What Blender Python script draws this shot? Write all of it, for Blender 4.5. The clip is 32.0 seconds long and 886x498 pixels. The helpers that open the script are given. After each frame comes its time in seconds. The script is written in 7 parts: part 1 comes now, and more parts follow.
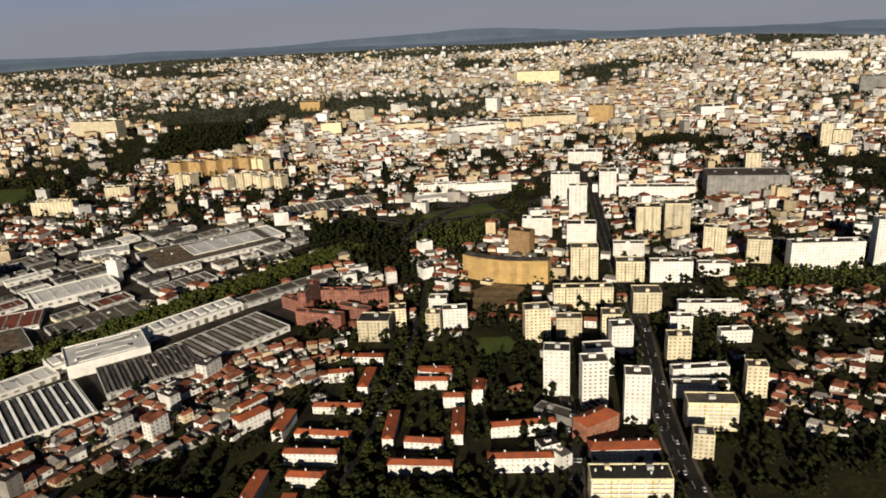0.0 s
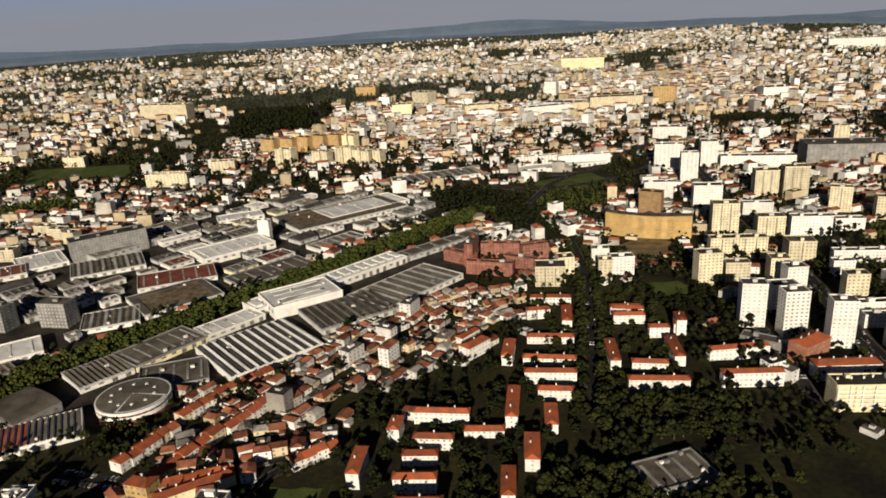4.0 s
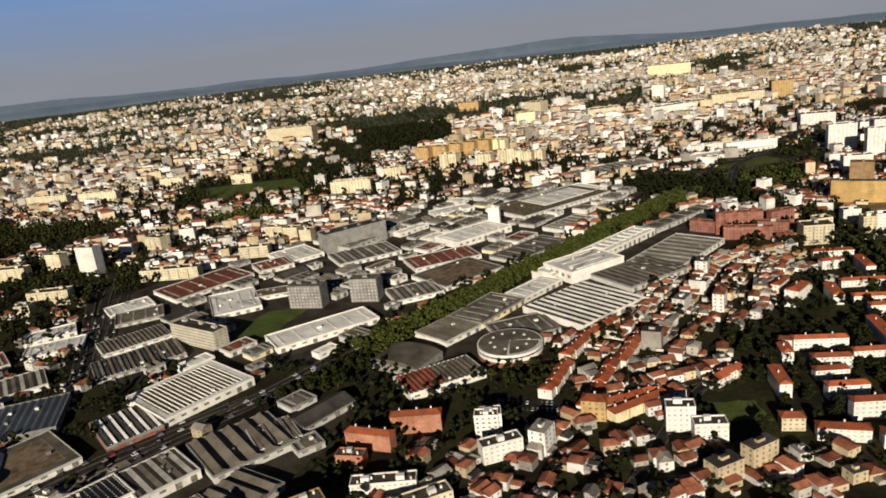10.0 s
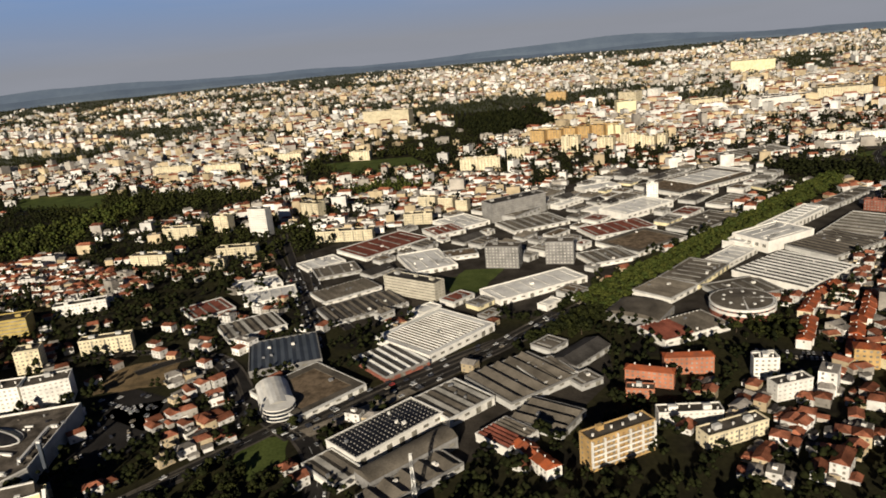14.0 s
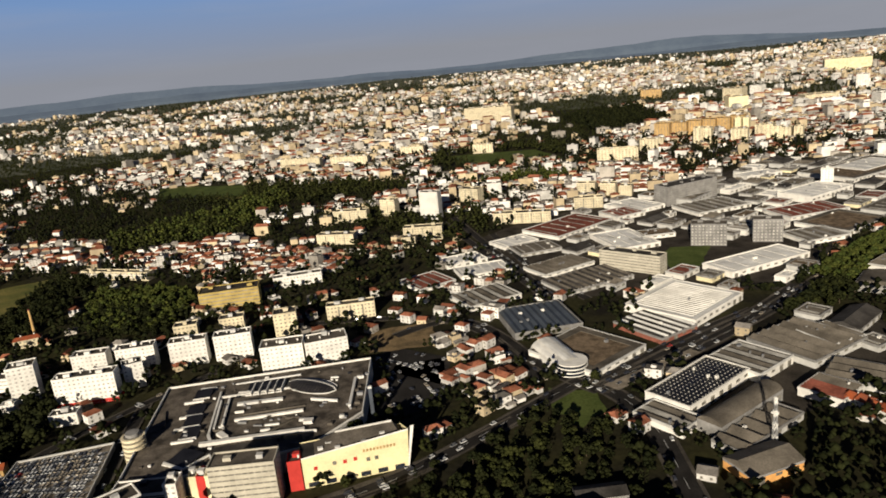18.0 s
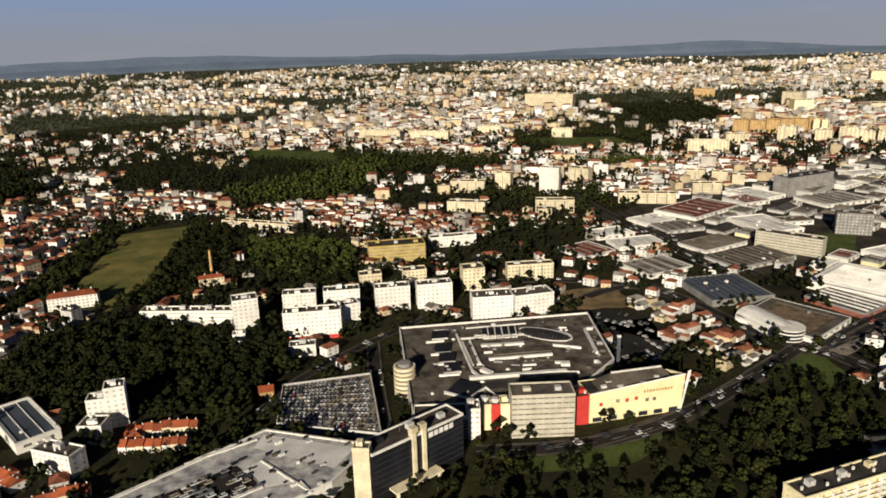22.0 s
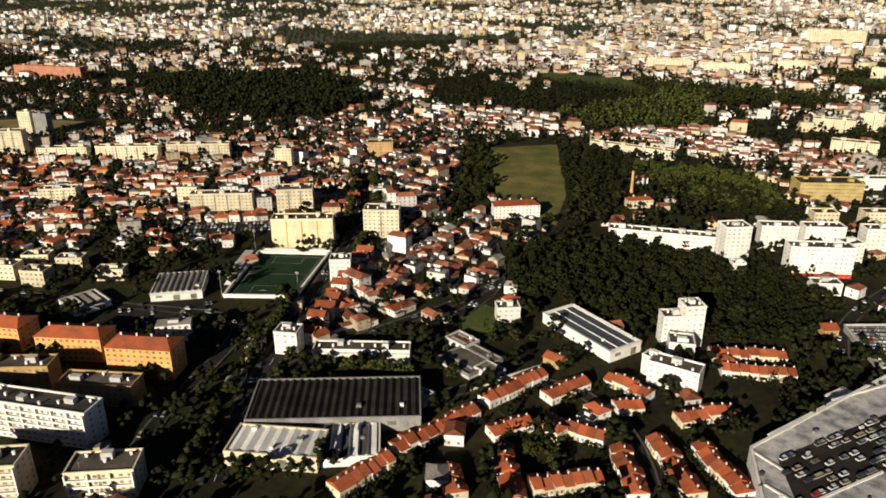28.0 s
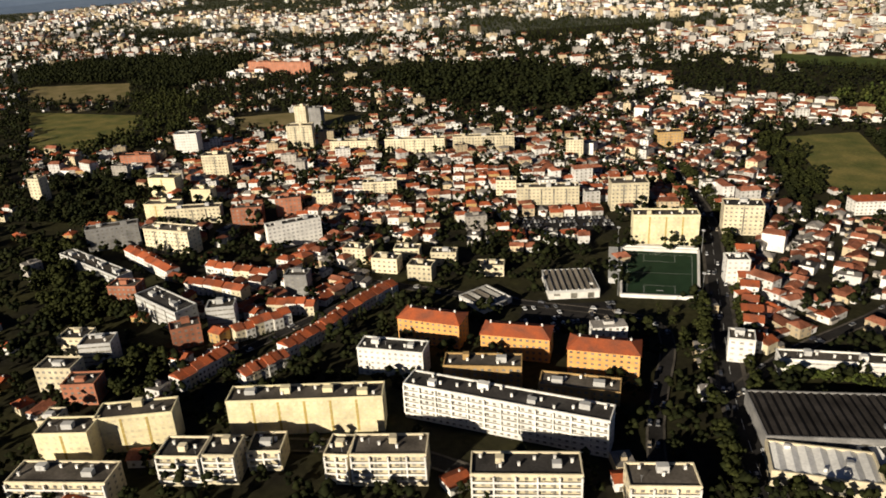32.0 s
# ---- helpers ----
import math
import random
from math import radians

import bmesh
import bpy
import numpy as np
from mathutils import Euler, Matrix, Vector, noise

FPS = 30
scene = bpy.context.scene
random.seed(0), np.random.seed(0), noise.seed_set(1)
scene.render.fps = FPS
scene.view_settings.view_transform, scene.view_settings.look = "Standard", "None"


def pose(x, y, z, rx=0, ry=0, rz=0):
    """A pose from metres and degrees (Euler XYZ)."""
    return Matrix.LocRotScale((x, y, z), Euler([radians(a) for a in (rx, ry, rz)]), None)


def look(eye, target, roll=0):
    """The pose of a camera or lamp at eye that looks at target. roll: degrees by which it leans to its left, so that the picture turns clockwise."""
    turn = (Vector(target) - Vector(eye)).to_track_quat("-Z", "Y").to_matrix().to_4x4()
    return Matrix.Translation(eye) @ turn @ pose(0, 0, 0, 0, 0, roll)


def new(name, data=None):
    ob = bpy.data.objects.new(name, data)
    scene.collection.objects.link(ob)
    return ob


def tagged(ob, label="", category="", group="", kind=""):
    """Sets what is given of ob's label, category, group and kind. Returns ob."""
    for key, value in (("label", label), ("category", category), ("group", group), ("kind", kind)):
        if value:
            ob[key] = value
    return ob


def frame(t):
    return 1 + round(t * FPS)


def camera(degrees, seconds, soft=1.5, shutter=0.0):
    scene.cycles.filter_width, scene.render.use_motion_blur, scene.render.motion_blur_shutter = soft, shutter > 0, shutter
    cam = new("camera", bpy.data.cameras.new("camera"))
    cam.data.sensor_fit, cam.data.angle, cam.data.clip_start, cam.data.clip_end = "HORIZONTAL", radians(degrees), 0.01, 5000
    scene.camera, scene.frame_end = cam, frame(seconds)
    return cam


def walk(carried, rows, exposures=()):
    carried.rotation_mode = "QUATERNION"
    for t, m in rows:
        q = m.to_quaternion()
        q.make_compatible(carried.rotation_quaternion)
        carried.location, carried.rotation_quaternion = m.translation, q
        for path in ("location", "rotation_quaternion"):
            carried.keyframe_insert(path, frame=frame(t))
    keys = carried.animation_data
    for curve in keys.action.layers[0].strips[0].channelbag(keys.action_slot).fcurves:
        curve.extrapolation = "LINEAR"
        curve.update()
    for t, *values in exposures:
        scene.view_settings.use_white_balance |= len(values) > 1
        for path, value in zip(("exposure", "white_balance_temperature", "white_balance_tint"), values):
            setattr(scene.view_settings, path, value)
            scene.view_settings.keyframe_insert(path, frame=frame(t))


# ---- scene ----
cam = camera(62.85, 32.0, soft=1.8)
ROWS = [  # seconds, x, y, z, turn about x, y, z
    (0.0, -0.38, 1.15, 225.54, 71.47, 2.88, -1.5),
    (0.5, -16.69, -4.06, 223.66, 71.69, 2.68, -1.92),
    (1.0, -33.05, -8.79, 221.59, 71.96, 2.56, -2.07),
    (1.5, -49.41, -12.86, 219.37, 72.19, 2.59, -2.1),
    (2.0, -65.77, -17.09, 217.07, 72.45, 2.61, -1.89),
    (2.5, -82.22, -22.03, 214.77, 72.52, 2.6, -1.77),
    (4.5, -149.04, -41.02, 206.93, 70.49, 3.51, -1.14),
    (5.0, -165.51, -45.44, 205.16, 69.85, 4.12, -0.75),
    (5.5, -181.68, -49.4, 203.61, 69.52, 4.61, -0.46),
    (6.0, -197.77, -53.73, 202.45, 69.44, 5.17, -0.07),
    (6.5, -213.88, -57.98, 201.55, 69.67, 5.45, 0.11),
    (7.0, -230.11, -62.56, 200.38, 70.12, 5.87, 0.19),
    (7.5, -246.56, -67.21, 199.36, 70.62, 6.1, 0.08),
    (8.0, -263.11, -71.55, 198.47, 71.1, 6.41, 0.01),
    (8.5, -279.65, -75.31, 197.5, 71.66, 6.56, -0.09),
    (9.0, -296.16, -78.55, 196.31, 72.34, 6.71, -0.07),
    (9.5, -312.45, -81.41, 195.29, 72.96, 6.65, -0.01),
    (10.0, -328.65, -85.2, 194.62, 73.48, 6.42, 0.14),
    (10.5, -344.93, -89.39, 194.45, 73.7, 5.98, 0.33),
    (11.0, -361.46, -93.67, 194.19, 73.74, 5.53, 0.76),
    (11.5, -378.24, -97.76, 193.47, 73.84, 5.18, 1.08),
    (12.0, -395.14, -101.46, 192.26, 73.9, 5.0, 1.51),
    (12.5, -412.08, -105.29, 190.89, 73.89, 4.84, 1.81),
    (13.0, -429.12, -109.68, 189.69, 73.82, 4.89, 2.24),
    (13.5, -446.13, -113.77, 188.77, 73.68, 5.01, 2.53),
    (14.0, -463.04, -117.21, 187.82, 73.52, 5.13, 3.0),
    (14.5, -479.86, -119.8, 187.06, 73.37, 5.12, 3.36),
    (16.5, -548.05, -134.62, 184.04, 73.8, 4.92, 5.21),
    (17.0, -565.6, -138.84, 182.61, 74.11, 5.17, 5.66),
    (17.5, -583.23, -142.04, 180.75, 74.37, 5.33, 5.88),
    (18.0, -600.66, -145.41, 179.23, 74.35, 5.49, 6.14),
    (18.5, -617.55, -149.79, 178.5, 74.03, 5.52, 6.27),
    (19.0, -634.19, -154.78, 178.17, 73.51, 5.67, 6.42),
    (19.5, -650.77, -159.53, 177.69, 73.02, 5.59, 6.44),
    (20.0, -667.53, -164.33, 177.26, 72.61, 5.35, 6.45),
    (20.5, -684.33, -168.59, 176.83, 72.43, 4.7, 6.33),
    (21.0, -701.39, -173.73, 176.08, 72.61, 3.87, 6.21),
    (21.5, -718.24, -177.64, 174.84, 73.02, 2.68, 6.11),
    (22.0, -735.02, -181.71, 173.55, 73.49, 1.55, 6.58),
    (22.5, -751.78, -187.16, 172.58, 73.42, 0.62, 7.28),
    (23.0, -768.59, -193.77, 171.78, 72.63, 0.04, 8.46),
    (23.5, -785.13, -199.39, 171.31, 71.78, -0.42, 9.78),
    (24.0, -801.43, -204.76, 171.32, 70.96, -0.52, 11.26),
    (24.5, -817.57, -211.31, 171.73, 70.46, -0.83, 12.56),
    (25.0, -833.65, -218.88, 172.47, 70.01, -0.95, 14.07),
    (25.5, -849.97, -224.25, 172.54, 69.57, -0.84, 15.32),
    (27.5, -918.16, -211.74, 163.49, 68.2, -0.57, 19.0),
    (28.0, -935.48, -206.79, 160.89, 68.55, -0.06, 19.55),
    (28.5, -952.86, -204.33, 158.46, 68.86, 0.26, 19.99),
    (29.0, -970.08, -205.6, 156.64, 68.97, 0.7, 20.48),
    (29.5, -986.77, -210.67, 155.86, 68.77, 1.02, 20.69),
    (30.0, -1003.03, -216.97, 155.94, 68.47, 1.52, 21.41),
    (30.5, -1019.12, -223.56, 156.76, 68.17, 1.79, 22.39),
    (31.0, -1035.5, -230.97, 158.36, 67.9, 2.16, 23.93),
    (31.5, -1051.96, -239.03, 160.68, 67.73, 2.34, 25.77),
    (32.0, -1068.56, -249.09, 163.67, 67.8, 2.86, 29.02),
]
walk(cam, [(t, pose(*p)) for t, *p in ROWS], [(0, 0.28), (10, 0.34), (18, 0.40), (25, 0.48), (28, 0.58), (32, 0.58)])

# ---------- world and light ----------
SUN = Vector((-0.14, -0.90, 0.312)).normalized()
world = bpy.data.worlds.new("sky")
scene.world = world
world.use_nodes = True
wn = world.node_tree
sky = wn.nodes.new("ShaderNodeTexSky")
sky.sky_type, sky.sun_disc = "NISHITA", False
sky.sun_elevation, sky.sun_rotation = math.asin(SUN.z), math.atan2(SUN.x, SUN.y)
sky.altitude, sky.air_density, sky.dust_density, sky.ozone_density = 200, 1.0, 0.3, 4.0
blue = wn.nodes.new("ShaderNodeMix")
blue.data_type, blue.blend_type = "RGBA", "MULTIPLY"
blue.inputs["Factor"].default_value = 1.0
blue.inputs[7].default_value = (0.24, 0.28, 0.42, 1)
wn.links.new(sky.outputs[0], blue.inputs[6])
# a bank of haze that thins from the horizon upwards
way, split, bank, thin, air = (wn.nodes.new(n) for n in ("ShaderNodeTexCoord", "ShaderNodeSeparateXYZ", "ShaderNodeValToRGB", "ShaderNodeMapRange", "ShaderNodeMix"))
wn.links.new(way.outputs["Generated"], split.inputs[0])
wn.links.new(split.outputs["Z"], bank.inputs[0])
bank.color_ramp.elements[0].position, bank.color_ramp.elements[0].color = 0.0, (6.3, 6.6, 7.5, 1)
bank.color_ramp.elements[1].position, bank.color_ramp.elements[1].color = 0.095, (4.1, 6.9, 12.4, 1)
thin.interpolation_type = "SMOOTHSTEP"
thin.inputs["From Min"].default_value, thin.inputs["From Max"].default_value = 0.08, 0.20
thin.inputs["To Min"].default_value, thin.inputs["To Max"].default_value = 0.92, 0.0
wn.links.new(split.outputs["Z"], thin.inputs["Value"])
air.data_type = "RGBA"
wn.links.new(thin.outputs[0], air.inputs["Factor"])
wn.links.new(blue.outputs[2], air.inputs[6])
wn.links.new(bank.outputs["Color"], air.inputs[7])
# thin streaks of high cloud
flat_way, veil, wisp, cloud = (wn.nodes.new(n) for n in ("ShaderNodeMapping", "ShaderNodeTexNoise", "ShaderNodeMapRange", "ShaderNodeMix"))
flat_way.inputs["Scale"].default_value = (1.0, 1.0, 9.0)
wn.links.new(way.outputs["Generated"], flat_way.inputs["Vector"])
wn.links.new(flat_way.outputs[0], veil.inputs["Vector"])
veil.inputs["Scale"].default_value, veil.inputs["Detail"].default_value = 3.4, 7
wisp.inputs["From Min"].default_value, wisp.inputs["From Max"].default_value = 0.50, 0.85
wisp.inputs["To Max"].default_value = 0.30
wn.links.new(veil.outputs["Fac"], wisp.inputs["Value"])
cloud.data_type = "RGBA"
cloud.inputs[7].default_value = (7.5, 7.8, 9.0, 1)
wn.links.new(wisp.outputs[0], cloud.inputs["Factor"])
wn.links.new(air.outputs[2], cloud.inputs[6])
wn.links.new(cloud.outputs[2], wn.nodes["Background"].inputs[0])
wn.nodes["Background"].inputs[1].default_value = 0.035
lamp = new("sun", bpy.data.lights.new("sun", "SUN"))
lamp.data.energy, lamp.data.angle, lamp.data.color = 5.0, radians(0.5), (1.0, 0.89, 0.735)
lamp.matrix_world = look((0, 0, 600), Vector((0, 0, 600)) - SUN)


# ---------- materials ----------
def material(name, colour, rough=0.8, vary=0.25, size=3.0, fine=0.3, tint=0.0, metal=0.0, bump=0.0, island=False, other=None):
    """A surface with stains of the given size, fine grain, and a shift of tone from piece to piece."""
    m = bpy.data.materials.new(name)
    m.use_nodes = True
    t = m.node_tree
    n, l = t.nodes, t.links
    p = n["Principled BSDF"]
    p.inputs["Roughness"].default_value, p.inputs["Metallic"].default_value = rough, metal
    p.inputs["Specular IOR Level"].default_value = 0.25 if rough < 0.7 else 0.04
    geo = n.new("ShaderNodeNewGeometry")
    big, small = n.new("ShaderNodeTexNoise"), n.new("ShaderNodeTexNoise")
    for node, s, det in ((big, 1.0 / size, 4), (small, 1.0 / fine, 3)):
        node.inputs["Scale"].default_value, node.inputs["Detail"].default_value = s, det
        l.new(geo.outputs["Position"], node.inputs["Vector"])
    ramp = n.new("ShaderNodeValToRGB")
    c = Vector(colour)
    o = Vector(other) if other else c * (1 - 1.6 * vary)
    ramp.color_ramp.elements[0].position, ramp.color_ramp.elements[1].position = 0.32, 0.66
    ramp.color_ramp.elements[0].color, ramp.color_ramp.elements[1].color = (*o, 1), (*c, 1)
    l.new(big.outputs["Fac"], ramp.inputs[0])
    mix = n.new("ShaderNodeMix")
    mix.data_type, mix.blend_type = "RGBA", "MULTIPLY"
    mix.inputs["Factor"].default_value = 1.0
    r2 = n.new("ShaderNodeMapRange")
    r2.inputs["From Min"].default_value, r2.inputs["From Max"].default_value = 0.3, 0.7
    r2.inputs["To Min"].default_value, r2.inputs["To Max"].default_value = 1 - vary, 1.0
    l.new(small.outputs["Fac"], r2.inputs["Value"])
    l.new(ramp.outputs["Color"], mix.inputs[6])
    l.new(r2.outputs[0], mix.inputs[7])
    out = mix.outputs[2]
    if tint:
        hsv, r3 = n.new("ShaderNodeHueSaturation"), n.new("ShaderNodeMapRange")
        if island:
            src = geo.outputs["Random Per Island"]
        else:
            src = n.new("ShaderNodeObjectInfo").outputs["Random"]
        l.new(src, r3.inputs["Value"])
        r3.inputs["To Min"].default_value, r3.inputs["To Max"].default_value = 1 - tint, 1 + tint * 0.5
        l.new(r3.outputs[0], hsv.inputs["Value"])
        l.new(out, hsv.inputs["Color"])
        out = hsv.outputs[0]
    l.new(out, p.inputs["Base Color"])
    if bump:
        b = n.new("ShaderNodeBump")
        b.inputs["Strength"].default_value, b.inputs["Distance"].default_value = 0.6, bump
        l.new(small.outputs["Fac"], b.inputs["Height"])
        l.new(b.outputs[0], p.inputs["Normal"])
    return m


M = {
    "white": material("white_render", (0.82, 0.79, 0.71), vary=0.14, size=6, fine=0.8, tint=0.12),
    "whiteflat": material("pale_grey_render", (0.55, 0.54, 0.50), vary=0.16, size=6, fine=0.8, tint=0.1),
    "cream": material("cream_render", (0.78, 0.68, 0.46), vary=0.18, size=6, fine=0.8, tint=0.22),
    "yellow": material("yellow_render", (0.84, 0.74, 0.46), vary=0.15, size=6, fine=0.8, tint=0.12),
    "ochre": material("ochre_render", (0.55, 0.36, 0.15), vary=0.2, size=6, fine=0.8, tint=0.2),
    "orange": material("orange_render", (0.78, 0.40, 0.13), vary=0.15, size=6, fine=0.8),
    "brown": material("brown_cladding", (0.36, 0.22, 0.10), vary=0.2, size=5, fine=0.8),
    "gold": material("ochre_cladding", (0.48, 0.36, 0.12), vary=0.15, size=5, fine=0.8),
    "terracotta": material("terracotta_render", (0.46, 0.19, 0.11), vary=0.2, size=5, fine=0.8, tint=0.25),
    "brick": material("red_brickwork", (0.34, 0.13, 0.09), vary=0.3, size=4, fine=0.5, tint=0.12),
    "grey": material("grey_concrete", (0.30, 0.29, 0.27), vary=0.25, size=7, fine=0.8, tint=0.2),
    "officewall": material("beige_panel_wall", (0.52, 0.48, 0.38), vary=0.15, size=6, fine=0.8),
    "red": material("red_cladding", (0.50, 0.05, 0.04), vary=0.12, size=4, fine=0.8),
    "pipe": material("galvanised_steel", (0.45, 0.45, 0.44), rough=0.45, metal=0.6, vary=0.2, size=3),
    "dark": material("dark_roofing", (0.085, 0.078, 0.07), vary=0.35, size=9, fine=0.9, tint=0.3),
    "flat": material("gravel_roofing", (0.15, 0.13, 0.105), vary=0.35, size=9, fine=0.9, tint=0.35),
    "deck": material("grey_roof_deck", (0.20, 0.17, 0.135), vary=0.45, size=7, fine=0.8),
    "black": material("black_factory_roofing", (0.042, 0.037, 0.033), vary=0.35, size=8, fine=0.8),
    "sheet": material("pale_sheet_roofing", (0.86, 0.84, 0.77), rough=0.5, vary=0.2, size=14, fine=1.0, tint=0.12),
    "fibre": material("weathered_fibre_cement", (0.19, 0.165, 0.13), vary=0.3, size=10, fine=0.9, tint=0.25),
    "bluesheet": material("blue_grey_sheeting", (0.075, 0.088, 0.105), rough=0.55, vary=0.2, size=10, fine=0.9),
    "rust": material("faded_red_sheeting", (0.27, 0.09, 0.06), vary=0.3, size=8, fine=0.9, tint=0.2),
    "tile": material("clay_roof_tiles", (0.47, 0.115, 0.042), vary=0.3, size=5, fine=0.45, tint=0.4, other=(0.26, 0.09, 0.05)),
    "pane": material("curtained_pane", (0.34, 0.32, 0.27), rough=0.35, vary=0.4, size=5, fine=1.5),
    "glass": material("window_glass", (0.03, 0.035, 0.045), rough=0.15, vary=0.3, size=5, fine=1.5),
    "shutter": material("grey_window_bay", (0.28, 0.26, 0.21), rough=0.5, vary=0.4, size=4, fine=1.2),
    "asphalt": material("asphalt", (0.036, 0.033, 0.03), vary=0.3, size=14, fine=1.2),
    "brownroof": material("brown_gravel_roofing", (0.25, 0.185, 0.12), vary=0.4, size=5, fine=0.7),
    "retail": material("patched_grey_roofing", (0.60, 0.58, 0.54), vary=0.3, size=4.5, fine=0.7, other=(0.19, 0.19, 0.20)),
    "yard": material("oily_yard_surface", (0.07, 0.06, 0.048), vary=0.4, size=14, fine=1.2),
    "paving": material("worn_paving", (0.12, 0.105, 0.085), vary=0.35, size=12, fine=1.0),
    "line": material("white_road_paint", (0.6, 0.6, 0.57), vary=0.3, size=3, fine=0.5),
    "turf": material("sports_turf", (0.022, 0.045, 0.022), vary=0.15, size=8, fine=0.8),
    "grass": material("rough_grass", (0.10, 0.125, 0.035), vary=0.4, size=16, fine=1.5, other=(0.055, 0.075, 0.02)),
    "meadow": material("dry_meadow", (0.22, 0.185, 0.06), vary=0.35, size=22, fine=2.0, other=(0.085, 0.10, 0.03)),
    "straw": material("mown_straw_field", (0.27, 0.21, 0.10), vary=0.3, size=25, fine=2.0, other=(0.15, 0.13, 0.05)),
    "earth": material("bare_earth", (0.27, 0.19, 0.10), vary=0.4, size=9, fine=1.2, other=(0.12, 0.09, 0.05)),
    "leaf": material("tree_foliage", (0.043, 0.047, 0.013), rough=0.75, vary=0.5, size=7, fine=0.8, tint=0.4, island=True, other=(0.018, 0.022, 0.007)),
    "leaf_dark": material("dark_foliage", (0.025, 0.028, 0.009), rough=0.8, vary=0.5, size=9, fine=0.9, tint=0.4, island=True, other=(0.010, 0.013, 0.005)),
    "leaf_light": material("fresh_foliage", (0.075, 0.082, 0.018), rough=0.75, vary=0.4, size=6, fine=0.8, tint=0.35, island=True, other=(0.042, 0.06, 0.015)),
    "bark": material("bark", (0.12, 0.09, 0.06), vary=0.4, size=1.0, fine=0.15),
    "car_white": material("pale_car_paint", (0.62, 0.62, 0.60), rough=0.3, vary=0.1, size=3),
    "car_dark": material("dark_car_paint", (0.05, 0.05, 0.06), rough=0.25, vary=0.2, size=3),
    "car_red": material("red_car_paint", (0.4, 0.03, 0.02), rough=0.3, vary=0.1, size=3),
    "car_tan": material("beige_car_paint", (0.42, 0.36, 0.27), rough=0.35, vary=0.2, size=3),
    "greysheet": material("dull_sheet_roofing", (0.44, 0.42, 0.37), vary=0.3, size=11, fine=0.9, tint=0.25),
    "tandeck": material("worn_concrete_deck", (0.34, 0.29, 0.22), vary=0.35, size=5, fine=0.7),
    # panes paled in place of overexposure on white blocks; light panels on grid cubes
    "lightpane": material("pale_panes", (0.62, 0.59, 0.52), rough=0.5, vary=0.35, size=4, fine=1.2),
    "solar": material("black_roof_panels", (0.02, 0.02, 0.024), rough=0.4, vary=0.3, size=6),
}
# walls and roofs of the joined quarters vary from island to island
M["w1"] = material("old_white_walls", (0.84, 0.81, 0.74), vary=0.2, size=9, fine=1.2, tint=0.35, island=True)
M["w2"] = material("cream_walls", (0.62, 0.50, 0.32), vary=0.2, size=9, fine=1.2, tint=0.35, island=True)
M["w3"] = material("grey_walls", (0.46, 0.42, 0.36), vary=0.2, size=9, fine=1.2, tint=0.4, island=True)
M["r1"] = material("quarter_clay_tiles", (0.40, 0.15, 0.085), vary=0.35, size=6, fine=0.8, tint=0.6, island=True)
M["r2"] = material("quarter_flat_roofs", (0.33, 0.30, 0.26), vary=0.3, size=8, fine=1.0, tint=0.6, island=True)
M["r3"] = material("quarter_dark_roofs", (0.09, 0.08, 0.075), vary=0.3, size=8, fine=1.0, tint=0.5, island=True)


# ---------- mesh tools ----------
class Build:
    """Collects faces of one mesh."""

    def __init__(self):
        self.v, self.f, self.m = [], [], []

    def face(self, pts, m=0):
        k = len(self.v)
        self.v += [tuple(p) for p in pts]
        self.f.append(tuple(range(k, k + len(pts))))
        self.m.append(m)
        return self

    def box(self, x0, x1, y0, y1, z0, z1, m=0, bottom=False):
        k = len(self.v)
        self.v += [(x0, y0, z0), (x1, y0, z0), (x1, y1, z0), (x0, y1, z0), (x0, y0, z1), (x1, y0, z1), (x1, y1, z1), (x0, y1, z1)]
        q = [(0, 1, 5, 4), (1, 2, 6, 5), (2, 3, 7, 6), (3, 0, 4, 7), (4, 5, 6, 7)] + ([(3, 2, 1, 0)] if bottom else [])
        self.f += [tuple(k + i for i in a) for a in q]
        self.m += [m] * len(q)
        return self

    def hip(self, x0, x1, y0, y1, z, rise, inset, m=0):
        """A hipped roof along x; inset 0 gives gables."""
        ym = (y0 + y1) / 2
        e = [(x0, y0, z), (x1, y0, z), (x1, y1, z), (x0, y1, z)]
        a, b = (x0 + inset, ym, z + rise), (x1 - inset, ym, z + rise)
        self.face([e[0], e[1], b, a], m).face([e[2], e[3], a, b], m).face([e[1], e[2], b], m).face([e[3], e[0], a], m)
        return self.face([e[3], e[2], e[1], e[0]], m)

    def tube(self, x, y, r0, r1, z0, z1, n=20, m=0, cap=True):
        k = len(self.v)
        for r, z in ((r0, z0), (r1, z1)):
            self.v += [(x + r * math.cos(6.2832 * i / n), y + r * math.sin(6.2832 * i / n), z) for i in range(n)]
        self.f += [(k + i, k + (i + 1) % n, k + n + (i + 1) % n, k + n + i) for i in range(n)]
        self.m += [m] * n
        if cap:
            self.f.append(tuple(k + n + i for i in range(n)))
            self.m.append(m)
        return self

    def mesh(self, name, mats):
        me = bpy.data.meshes.new(name)
        me.from_pydata(self.v, [], self.f)
        for q in mats:
            me.materials.append(q)
        if len(mats) > 1:
            me.polygons.foreach_set("material_index", self.m)
        me.update()
        return me


def part(name, data, mats, parent, label="", at=None):
    """Links a Build or a mesh as one object under a thing or a part."""
    if isinstance(data, Build):
        data = data.mesh(name, mats if isinstance(mats, list) else [mats])
    ob = new(name, data)
    ob.parent = parent
    if at:
        ob.location = at
    return tagged(ob, label)


